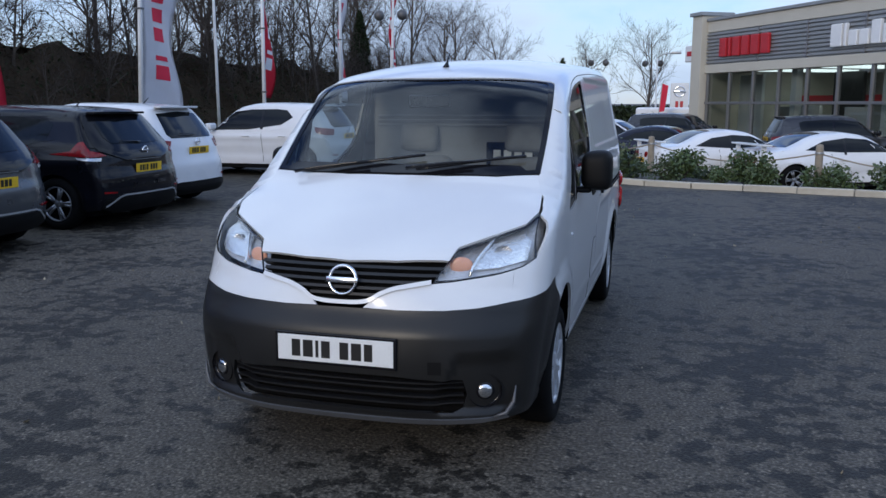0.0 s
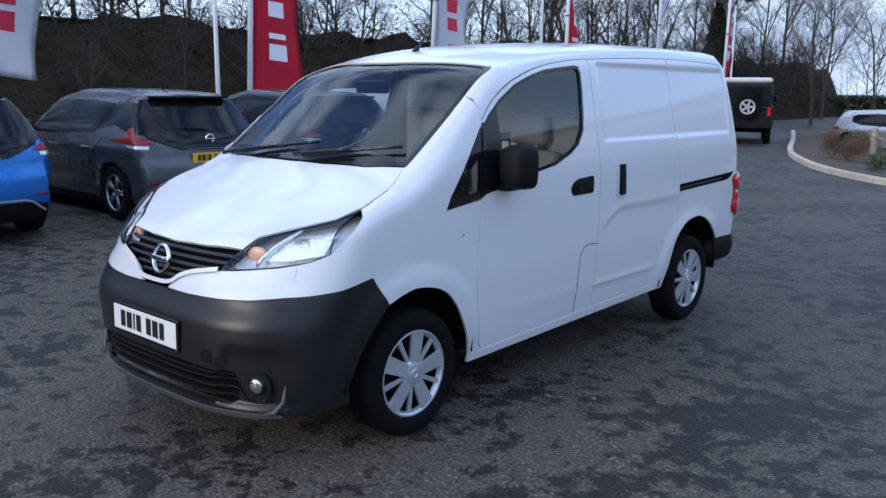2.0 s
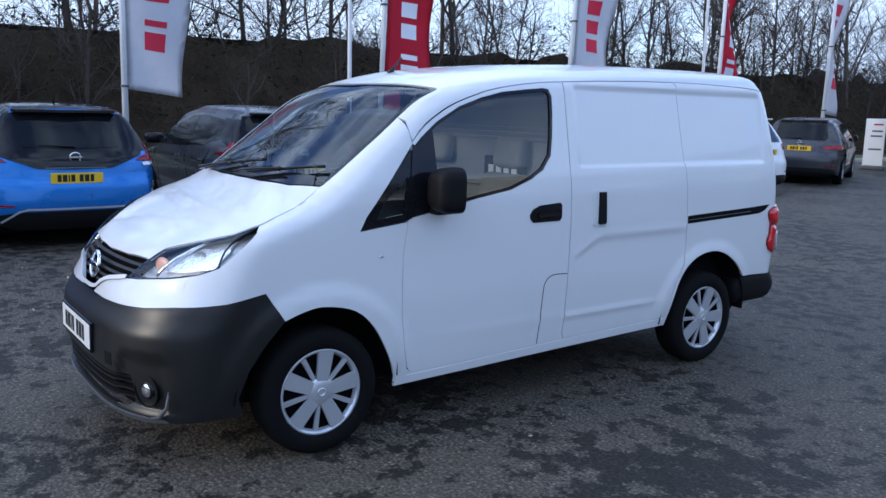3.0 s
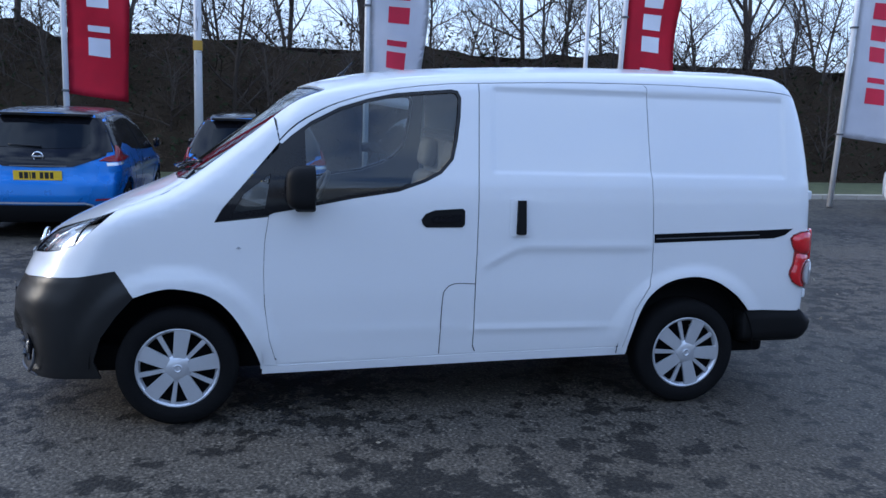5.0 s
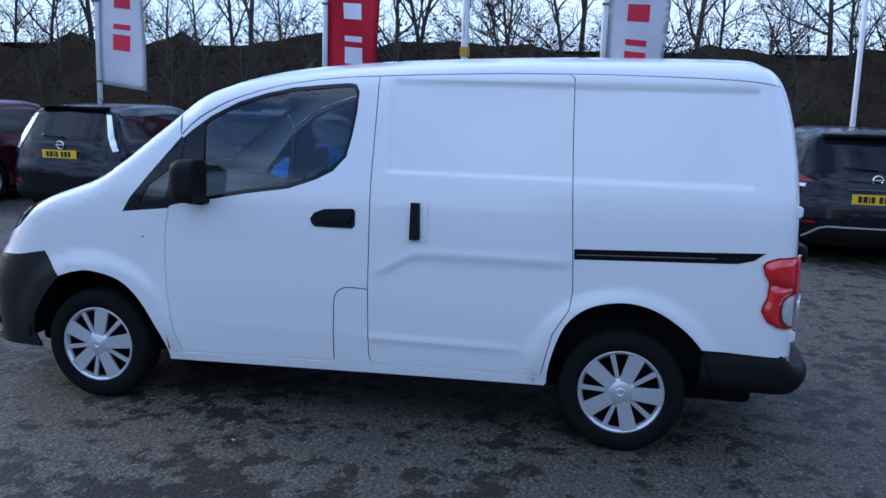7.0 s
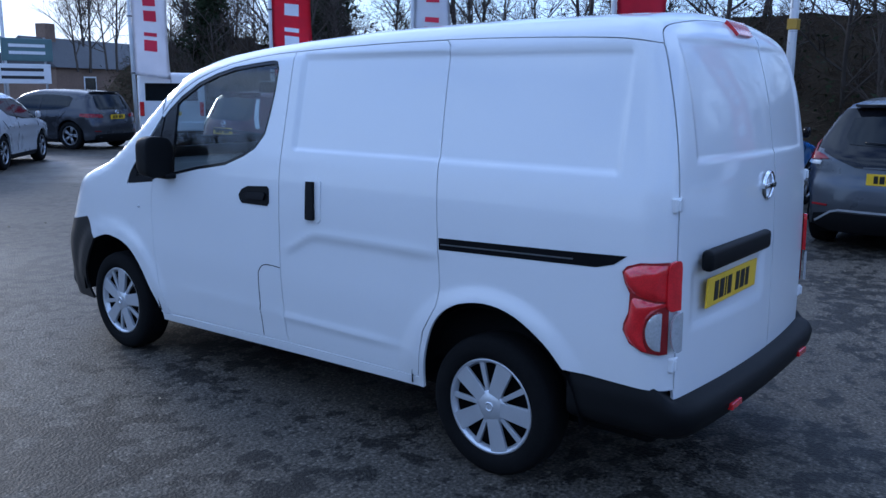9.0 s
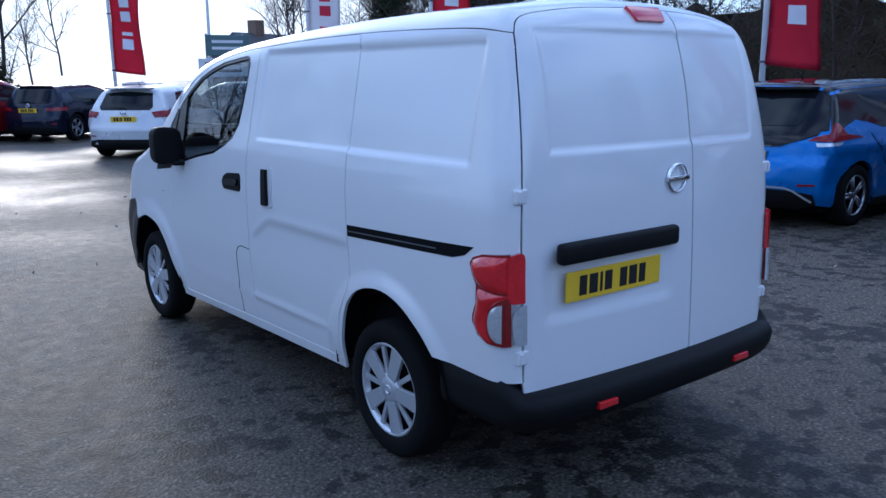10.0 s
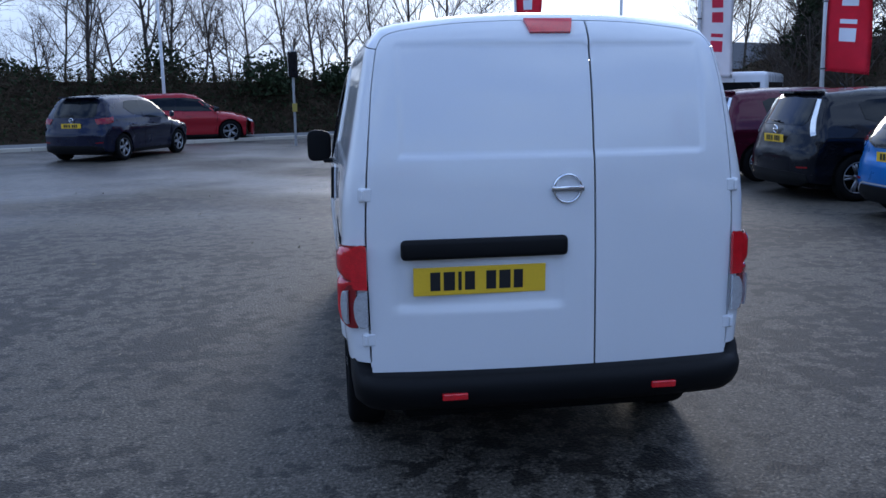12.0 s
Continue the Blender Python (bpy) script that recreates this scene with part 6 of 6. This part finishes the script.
def flag(x, y, red, lean=0.0, bottom=1.65, seed=0, width=1.0, fly=90):
    cloth, ink = (CLOTH_R, CLOTH_W) if red else (CLOTH_W, CLOTH_R)
    root = thing("flag", ("red" if red else "white") + " tall banner flag with vertical lettering bars on a white pole", "flag", "banner flags along the car park", (x, y, 0))
    H = 6.2
    part("pole", tube([(0, 0, 0), (lean * .5, 0, H * .5), (lean, 0, H)], [.055, .05, .04], 10), POLE, root, "white flag pole", True)
    g = random.Random(seed)
    ph, amp = g.uniform(0, 6), g.uniform(.06, .14)
    d = Vector((math.cos(radians(fly)), math.sin(radians(fly)), 0))
    n = Vector((d.y, -d.x, 0))

    def at(u, z):
        f = (z - bottom) / (H - .1 - bottom)
        wave = amp * (.25 + u) * math.sin(ph + 2.2 * z + 3.0 * u)
        base = Vector((lean * z / H, 0, z))
        return base + d * (.05 + u * width * (1 - .05 * math.sin(z * 2 + ph))) + n * wave + Vector((0, 0, -.12 * u * (1 - f)))
    for nm, u0, u1, z0, z1, mat, off, rows in [("cloth", 0, 1, bottom, H - .1, cloth, 0, 36)] + [("lettering_bar", .32, .68, bottom + .70 + k * .40, bottom + .70 + k * .40 + (.30, .10, .28, .28, .30, .30)[k], ink, .006, 4) for k in range(6)]:
        bm = bmesh.new()
        cols = 9 if nm == "cloth" else 4
        for side in ((1, -1) if off else (0,)):
            grid = [[bm.verts.new(at(u0 + (u1 - u0) * i / cols, z0 + (z1 - z0) * j / rows) + n * off * side) for i in range(cols + 1)] for j in range(rows + 1)]
            for a, b in zip(grid, grid[1:]):
                for i in range(cols):
                    bm.faces.new((a[i], a[i + 1], b[i + 1], b[i]))
        if nm == "cloth":
            bmesh.ops.solidify(bm, geom=bm.faces[:], thickness=.004)
        part(nm, bm, mat, root, "", True)
    for z in (bottom + .05, 3.5, H - .15):
        part("clip", box((lean * z / H - .06, -.06, z - .02), (lean * z / H + .06, .06, z + .02), .008), GREY_TRIM, root)


for k, (x, y, red, lean, bot) in enumerate(((-9.54, 24.42, 1, .15, 2.0), (-9.46, 19.56, 0, .1, 1.7), (-9.78, 15.21, 1, .1, 1.8), (-10.02, 10.18, 0, .35, 1.40), (-10.51, 5.64, 1, .4, 1.42), (-10.80, .86, 0, .1, 1.75),
                                           (-10.86, -4.33, 1, .0, 1.75), (-10.65, -8.98, 0, .05, 1.9), (-10.86, -13.88, 1, .1, 1.9), (-9.90, -18.72, 0, .1, 1.9), (-5.33, -22.6, 1, .1, 1.8))):
    flag(x, y, red, lean, bot, k, 1.0, 110 if y > 12 else 80 if y > 5 else 88 if y > -10 else 128)


def post(name, label, at, h, r=.06, extra=None, cat="pole"):
    root = thing(name, label, cat, "", at)
    part("shaft", tube([(0, 0, 0), (0, 0, h * .3), (0, 0, h)], [r, r * .85, r * .6], 10), POLE, root, "", True)
    part("base", box((-r * 2, -r * 2, 0), (r * 2, r * 2, .03), .005), STEEL, root)
    if extra:
        extra(root)
    return root


def yellow_box(root):
    part("yellow_box", box((-.13, -.10, 2.80), (.10, .10, 3.02), .01), surface("yellow_box_paint", (.45, .26, .03), .6), root, "small yellow box")


def lamp_head(root, h=8.0):
    part("arm", tube([(0, 0, h), (.25, 0, h + .2), (.9, 0, h + .3)], .03, 8), STEEL, root, "", True)
    part("lamp_head", box((.8, -.12, h + .22), (1.4, .12, h + .36), .04), STEEL, root, "", True)


post("lamp_post", "white lamp post with a small yellow box", (-15.14, -2.45, .05), 8, .11, lambda r: (yellow_box(r), lamp_head(r)), "lamp post")
post("flag_pole", "bare white flag pole in the row", (-10.51, 5.0, 0), 6.2, .05)
post("lamp_post", "slim distant lamp post", (-11.4, -30, 0), 9, .08, lambda r: lamp_head(r, 9), "lamp post")
post("lamp_post", "slim grey lamp post by the trees", (-14.4, 20.5, .0), 9, .06, lambda r: lamp_head(r, 9), "lamp post")
post("road_post", "grey post at the pavement edge", (6.2, -23.6, .0), 7, .06, None, "post")
post("lamp_post", "grey lamp post beyond the yard", (-1.2, 49, -.97), 5.2, .07, lambda r: lamp_head(r, 5.2), "lamp post")


def globes(root):
    for s in (1, -1):
        part("arm", tube([(0, 0, 4.7), (s * .35, 0, 4.6), (s * .5, 0, 4.85)], .025, 8), GREY_TRIM, root, "", True)
        bm = bmesh.new()
        bmesh.ops.create_uvsphere(bm, u_segments=16, v_segments=10, radius=.22, matrix=pose(s * .5, 0, 5.1))
        part("globe", bm, GREY_TRIM, root, "dark lamp globe", True)


for gx_, gy_ in ((-10.9, 28.2), (-5.4, 54.5), (-1.8, 55.0)):
    post("globe_lamp", "twin globe lamp on a slim post", (gx_, gy_, ground_z(gx_, gy_)), 4.8, .05, globes, "lamp post")
# road direction sign
SIGN_G, SIGN_W, RED_SIGN = surface("sign_green", (.09, .16, .16), .5), surface("sign_white", (.72, .73, .74), .5, vary=.06), surface("sign_red", (.45, .02, .03), .4)
sg = thing("direction_sign", "green and white road direction sign on two posts", "road sign", "", (-11.2, -28.0, 0), -15)
for x in (-.7, .7):
    part("sign_post", tube([(x, 0, 0), (x, 0, 3.3)], .045, 8), STEEL, sg)
part("upper_panel", box((-.95, .03, 2.45), (.75, .07, 3.25), .02), SIGN_G, sg, "green panel")
part("lower_panel", box((-.85, .03, 1.65), (1.05, .07, 2.35), .02), SIGN_W, sg, "white panel")
for z in (3.0, 2.75):
    part("lettering_bar", box((-.7, .07, z - .06), (.5, .075, z + .05)), SIGN_W, sg)
for z in (2.15, 1.88):
    part("lettering_bar", box((-.6, .07, z - .06), (.8, .075, z + .05)), INK, sg)
# white notice board by the off-roader
nb = thing("notice_board", "white freestanding notice board with small printing", "notice board", "", (-9.55, 22.7, 0), 205)
part("panel", box((-.28, -.04, .12), (.28, .04, 1.55), .02), SIGN_W, nb)
part("foot", box((-.34, -.2, 0), (.34, .2, .12), .03), GREY_TRIM, nb)
for k, z in enumerate((1.35, 1.15, 1.0, .6)):
    part("printing_bar", box((-.20, .04, z), (.06 + .03 * k, .045, z + .05)), RED_SIGN if k == 0 else GREY_TRIM, nb)
# tall pylon sign before the showroom
py = thing("pylon_sign", "tall white pylon sign with a round badge", "sign", "", (.2, 49, -.97), 180)
part("panel", box((-.55, -.12, 0), (.55, .12, 3.70), .04), SIGN_W, py)
badge("badge", py, pose(0, .15, 3.18, 0, 0, 180), .34, "round dark badge")
for x in (-.14, .14):
    part("red_bar", box((x - .09, .12, 1.85), (x + .09, .135, 2.6)), RED_SIGN, py)
# small red banner and its pole beyond the bed
rb_ = thing("small_banner", "small red banner on a slim pole beyond the bed", "banner", "", (-.57, 38.6, ground_z(-.57, 38.6)), 0)
part("pole", tube([(0, 0, 0), (.05, 0, 1.8), (.16, 0, 3.15)], .025, 6), STEEL, rb_)
part("cloth", prism([(.05, 1.7), (.16, 3.1), (.46, 3.0), (.40, 2.4), (.30, 1.75)], .01, pose(0, 0, 0, 90, 0, 0)), CLOTH_R, rb_)
# slim signal post by the road
fb = thing("signal_post", "dark slim signal post with a boxy head by the road", "post", "", (1.9, -20.5, 0), 10)
part("pole", tube([(0, 0, 0), (0, 0, 2.9)], .04, 8), STEEL, fb)
part("signal_head", box((-.14, -.12, 2.0), (.14, .12, 2.75), .03), GLOSS_BLACK, fb, "black signal head")
part("push_box", box((-.07, .04, 1.0), (.07, .12, 1.25), .01), surface("push_box_yellow", (.35, .27, .05), .6), fb, "small yellow push box")

# ---- posts and rope along the bed ----
WOOD = surface("weathered_post_wood", (.26, .22, .17), .9, vary=.3, scale=8, fine=60, bump=.5)
ROPE = surface("pale_rope", (.32, .28, .22), .9, vary=.2, fine=200, bump=.5)
posts = [(-2.6, 17.6), (.42, 14.3), (3.65, 12.15), (6.9, 11.0)]
for x, y in posts:
    b = thing("bollard", "weathered round timber bollard in the bed", "bollard", "timber bollards along the bed", (x, y, bed_z(x, y)))
    part("shaft", lathe([(0, .075), (.72, .07), (.78, .06), (.79, 0)], 16, "z"), WOOD, b, "", True)
    part("rope_eye", lathe([(.60, .075), (.62, .082), (.64, .075)], 16, "z"), STEEL, b, "", True)
for a, b in zip(posts, posts[1:]):
    pts = [(a[0] + (b[0] - a[0]) * k / 10, a[1] + (b[1] - a[1]) * k / 10, .61 + bed_z(*a) * (1 - k / 10) + bed_z(*b) * k / 10 - .26 * math.sin(math.pi * k / 10)) for k in range(11)]
    tagged(part("rope", tube(pts, .015, 6), ROPE, None, "", True), "slack pale rope hung between bollards", "rope", "ropes along the bed")

# ---- the showroom ----
CREAM, CLAD, FRAME = surface("cream_render", (.50, .47, .40), .8, vary=.08, scale=1, fine=60, bump=.1), surface("grey_cladding", (.30, .31, .32), .45, .4, vary=.1), surface("window_frame_metal", (.22, .22, .23), .4, .5)
SHOW_GLASS = glass("showroom_glass", (.62, .68, .69), 0.0, 1.55)
# emission for panels added under the ceiling to brighten the room behind the glass
LIT = shader("lit_panel")[0]
LIT.node_tree.nodes["Principled BSDF"].inputs["Emission Color"].default_value = (.90, .97, 1.0, 1)
LIT.node_tree.nodes["Principled BSDF"].inputs["Emission Strength"].default_value = 2.0
A, B = Vector((1.6, 35.0)), Vector((8.6, 24.2))
span = (B - A).length
show = thing("showroom", "cream and grey car showroom with a glazed front", "building", "", (A.x, A.y, -.75), math.degrees(math.atan2(B.y - A.y, B.x - A.x)))
show.matrix_basis = show.matrix_basis @ Matrix.Diagonal((1, 1, 1.06, 1))
LN = span + 30
part("pillar", box((-.75, -.3, 0), (0, 1.2, 5.75), .02), CREAM, show, "cream end pillar")
part("pillar_cap", box((-.85, -.4, 5.75), (.1, 1.3, 5.9), .01), CLAD, show)
part("parapet", box((0, 0, 5.05), (LN, .5, 5.5), .01), CREAM, show, "cream parapet")
part("coping", box((0, -.08, 5.5), (LN, .6, 5.62), .01), CLAD, show)
part("lower_band", box((0, -.06, 3.38), (LN, .5, 3.72), .01), CREAM, show, "cream band over the windows")
part("fascia_back", box((0, .06, 3.72), (LN, .4, 5.05)), CLAD, show, "grey fascia")
for k in range(9):
    part("fascia_slat", box((0, -.02, 3.78 + k * .142), (LN, .07, 3.86 + k * .142), .01), CLAD, show)
for k in range(7):
    part("fascia_post", box((3.6 + 2.9 * k, -.05, 3.74), (3.68 + 2.9 * k, .06, 5.03)), FRAME, show)
x = 1.15
for w in (.48, .13, .46, .46, .50, .48):
    part("sign_block", box((x, -.16, 4.0), (x + w, -.02, 4.75), .03), RED_SIGN, show, "red raised sign block")
    x += w + .16
x = 7.9
for w, h in ((.55, .75), (.12, .75), (.42, .5), (.42, .5), (.42, .75), (.3, .6), (.42, .5)):
    part("sign_letter_block", box((x, -.16, 4.0), (x + w, -.02, 4.0 + h), .03), SIGN_W, show, "white raised sign block")
    x += w + .1
for k in range(26):
    x0 = .15 + 1.62 * k
    part("mullion", box((x0 - .05, -.02, 0), (x0 + .05, .14, 3.38), .008), FRAME, show)
    for z0, z1 in ((.12, 2.10), (2.20, 3.36)):
        part("pane", box((x0 + .05, .05, z0), (x0 + 1.57, .06, z1)), SHOW_GLASS, show).visible_shadow = False
part("transom", box((0, -.01, 2.10), (LN, .13, 2.20), .008), FRAME, show)
part("plinth", box((0, -.04, 0), (LN, .3, .12), .01), CREAM, show)
part("side_wall", box((-.7, 1.2, 0), (-.4, 16, 5.4)), CREAM, show)
part("inner_floor", box((-.4, .3, .0), (LN, 9, .05)), SIGN_W, show, "pale showroom floor")
part("back_wall", box((-.4, 9, 0), (LN, 9.3, 5.4)), surface("showroom_inner_wall", (.34, .34, .33), .8), show)
part("flat_roof", box((-.4, .4, 5.0), (LN, 9, 5.1)), CLAD, show)
part("inner_ceiling", box((-.4, .4, 3.5), (LN, 9, 3.56)), surface("inner_ceiling_paint", (.7, .7, .7), .9), show)
for k in range(9):
    part("ceiling_light", box((1.0 + 4.0 * k, 2.0, 3.44), (2.6 + 4.0 * k, 6.0, 3.49)), LIT, show, "glowing ceiling panel added to brighten the showroom")
part("red_band", box((1.5, 4, 2.1), (LN, 4.1, 2.45)), RED_SIGN, show, "red wall band inside")
# added panels whose dark and pale colours imitate shaded and lit parts inside
INNER_SHADE = surface("showroom_shade_patch", (.035, .036, .038), .6, vary=.2)
for k, (x0, x1, z1, mat) in enumerate(((.3, 1.9, 3.3, SIGN_W), (2.5, 3.4, 2.0, CLAD), (3.5, 4.7, 2.05, SIGN_W), (5.0, 6.6, 3.3, INNER_SHADE), (6.9, 8.0, 2.0, SIGN_W), (8.3, 9.7, 3.3, INNER_SHADE), (9.9, 10.5, 2.6, SIGN_W), (11.0, 12.5, 3.3, INNER_SHADE), (12.9, 14.4, 2.0, CLAD), (15.0, 17.5, 3.3, INNER_SHADE))):
    part("inner_panel", box((x0, 1.6 + .35 * (k % 4), 0), (x1, 1.75 + .35 * (k % 4), z1), .01), mat, show, "panel added as a dark or lit patch inside")
for x0 in (5.15, 9.85, 14.7):
    part("inner_column", box((x0, .5, 0), (x0 + .30, .8, 3.4), .01), SIGN_W, show, "white column behind the glass")
door_ = part("entrance_door", box((10.75, -.06, .05), (12.9, .02, 2.15), .01), FRAME, show, "glazed entrance doors in a grey frame")
for x0 in (10.85, 11.87):
    part("door_pane", box((x0, -.075, .15), (x0 + .92, -.062, 2.05), .005), TINT, door_)
part("poster", box((11.0, .01, 2.35), (13.0, .03, 3.2), .005), SIGN_W, show, "pale poster over the entrance")
part("poster_mark", box((11.2, .0, 2.6), (11.6, .012, 3.0), .005), PLATE_Y, show)
part("projecting_sign", box((-1.6, -.1, 3.9), (-.85, .1, 4.6), .04), SIGN_W, show, "small white projecting sign")
part("projecting_badge", box((-1.42, -.12, 4.15), (-1.05, -.10, 4.35), .01), RED_SIGN, show)

# ---- other vehicles ----
# off-roader with its spare wheel on the tail
dk, wt = paint("off_roader_paint", (.014, .016, .018), .2), paint("off_roader_roof", (.60, .60, .58), 0)
lr = thing("off_roader", "black boxy off-roader with white roof and rear spare wheel", "car", "", (-8.15, 23.1, 0), 203)
part("lower_body", box((-.88, -1.95, .55), (.88, 1.95, 1.15), .04, 3), dk, lr)
part("cabin", box((-.80, -.65, 1.15), (.80, 1.95, 1.82), .05, 3), dk, lr)
part("roof", box((-.80, -.70, 1.82), (.80, 1.98, 1.99), .11, 4), wt, lr, "white roof panel")
part("bonnet", box((-.72, -1.95, 1.15), (.72, -.65, 1.25), .04), dk, lr)
for s in (1, -1):
    part("rear_side_window", box((s * .795 - .01, .3, 1.28), (s * .795 + .01, 1.7, 1.70), .005), TINT, lr)
    part("door_window", box((s * .795 - .01, -.5, 1.25), (s * .795 + .01, .2, 1.70), .005), TINT, lr)
    part("tail_light", box((s * .74 - .05, 1.94, .85), (s * .74 + .05, 1.98, 1.1), .01), RED, lr)
    part("door_mirror", box((s * .98 - .06, -.75, 1.25), (s * .98 + .06, -.68, 1.45), .02), GLOSS_BLACK, lr)
    for y in (-1.3, 1.3):
        alloy_wheel(lr, (s * .74, y, .40), s, .40)
        part("wheel_flare", box((s * .86 - .06, y - .5, .72), (s * .86 + .06, y + .5, .84), .03), PLASTIC, lr)
part("rear_window", box((-.50, 1.945, 1.32), (.42, 1.965, 1.70), .01), TINT, lr)
sp = new("spare_wheel")
sp.parent = lr
sp.matrix_basis = pose(-.12, 2.03, 1.12, 0, 0, 90)
part("tyre", tyre_mesh(.38, .22, .22), RUBBER, sp, "", True)
part("rim", lathe([(.05, .17), (.06, .18), (.10, .22), (.08, .23)], 28), SILVER, sp, "silver wheel rim", True)
part("hub", lathe([(.02, 0), (.02, .17), (.05, .19)], 28), DARK, sp, "", True)
for k in range(5):
    part("spoke", sector(.0, .19, .07, .06, .07, .02, 2 * math.pi * k / 5), SILVER, sp)
number_plate(lr, pose(.58, 1.975, 1.0, 0, 0, 180), PLATE_Y, .28, .20)
part("rear_bumper", box((-.85, 1.92, .48), (.85, 2.05, .60), .02), PLASTIC, lr)
part("underbody", box((-.6, -1.8, .35), (.6, 1.8, .56), .03), DARK, lr)


def box_vehicle(name, label, at, turn, L, W, H, col, rows, cat, glass_z, bevel=.14):
    """A minibus, with its tail at +y."""
    root = thing(name, label, cat, "", at, turn)
    h, w = L / 2, W / 2
    part("body", box((-w, -h, .32), (w, h, H), bevel, 4), col, root, "", True)
    n = rows
    for s in (1, -1):
        for k in range(n):
            y0 = -h + .35 + (L - .6) * k / n
            part("side_window", box((s * w - .012, y0, glass_z[0]), (s * w + .012, y0 + (L - .6) / n - .08, glass_z[1]), .01), TINT, root)
        part("skirt", box((s * w - .02, -h + .3, .30), (s * w + .012, h - .3, .42), .01), PLASTIC, root)
        part("tail_light", box((s * (w - .10) - .06, h - .02, .75), (s * (w - .10) + .06, h + .015, 1.15), .015), RED, root)
        for y in (-h + L * .19, h - L * .20):
            alloy_wheel(root, (s * (w - .11), y, .34), s, .34)
        part("door_mirror", box((s * w + s * .10 - .06, -h + .5, H * .55), (s * w + s * .10 + .06, -h + .6, H * .55 + .25), .03), GLOSS_BLACK, root)
    part("rear_window", box((-w * .78, h - .01, glass_z[0]), (w * .78, h + .012, glass_z[1]), .01), TINT, root)
    part("windscreen", box((-w * .85, -h - .012, glass_z[0] - .15), (w * .85, -h + .01, glass_z[1]), .01), TINT, root)
    part("rear_bumper", box((-w * .96, h - .05, .32), (w * .96, h + .07, .58), .03), col, root)
    part("tail_seam", box((-.006, h - .01, .6), (.006, h + .014, H - .2)), DARK, root)
    number_plate(root, pose(.0, h + .02, .82, 0, 0, 180), PLATE_Y, label="yellow rear number plate")
    part("underbody", box((-w * .8, -h + .3, .2), (w * .8, h - .3, .4)), DARK, root)
    return root


box_vehicle("delivery_van", "white delivery van parked far beyond the bed", (.7, 41.0, ground_z(.7, 41.0)), 80, 4.8, 1.85, 2.0, WHITE_P, 2, "van", (1.2, 1.7))
box_vehicle("minibus", "white minibus with dark windows parked tail out", (-12.2, -20.4, 0), -34, 4.9, 1.85, 1.98, WHITE_P, 3, "minibus", (1.18, 1.68))

# ---- houses and rooftops far off ----
BRICK_F, SLATE_F = surface("distant_brick", (.20, .13, .095), .9, vary=.25, scale=.6, fine=8), surface("distant_slate", (.075, .075, .08), .8, vary=.2, scale=.6, fine=8)


def house(at, turn, L, D, H, label="plain brick house with a slate roof beyond the road"):
    root = thing("house", label, "house", "houses beyond the road", at, turn)
    part("wall", box((-L / 2, -D / 2, 0), (L / 2, D / 2, H)), BRICK_F, root)
    part("roof", prism([(-D / 2 - .3, 0), (D / 2 + .3, 0), (0, D * .38)], L + .4, Matrix(((0, 0, 1, -L / 2 - .2), (1, 0, 0, 0), (0, 1, 0, H), (0, 0, 0, 1)))), SLATE_F, root)
    part("chimney", box((L * .3, -.4, H + D * .2), (L * .3 + .8, .4, H + D * .55), .02), BRICK_F, root)
    for k in range(3):
        for z in (1.0, 3.6):
            if z + 1.2 < H:
                w = part("window", box((-L * .38 + k * L * .3, D / 2 - .02, z), (-L * .38 + k * L * .3 + 1.1, D / 2 + .03, z + 1.2), .01), SIGN_W, root)
                part("pane", box((-L * .38 + k * L * .3 + .08, D / 2 + .03, z + .08), (-L * .38 + k * L * .3 + 1.02, D / 2 + .036, z + 1.12)), TINT, w)


house((-27, -52, 0), 20, 12, 5, 2.7)
house((-44, -56, 0), 30, 13, 5, 2.8)
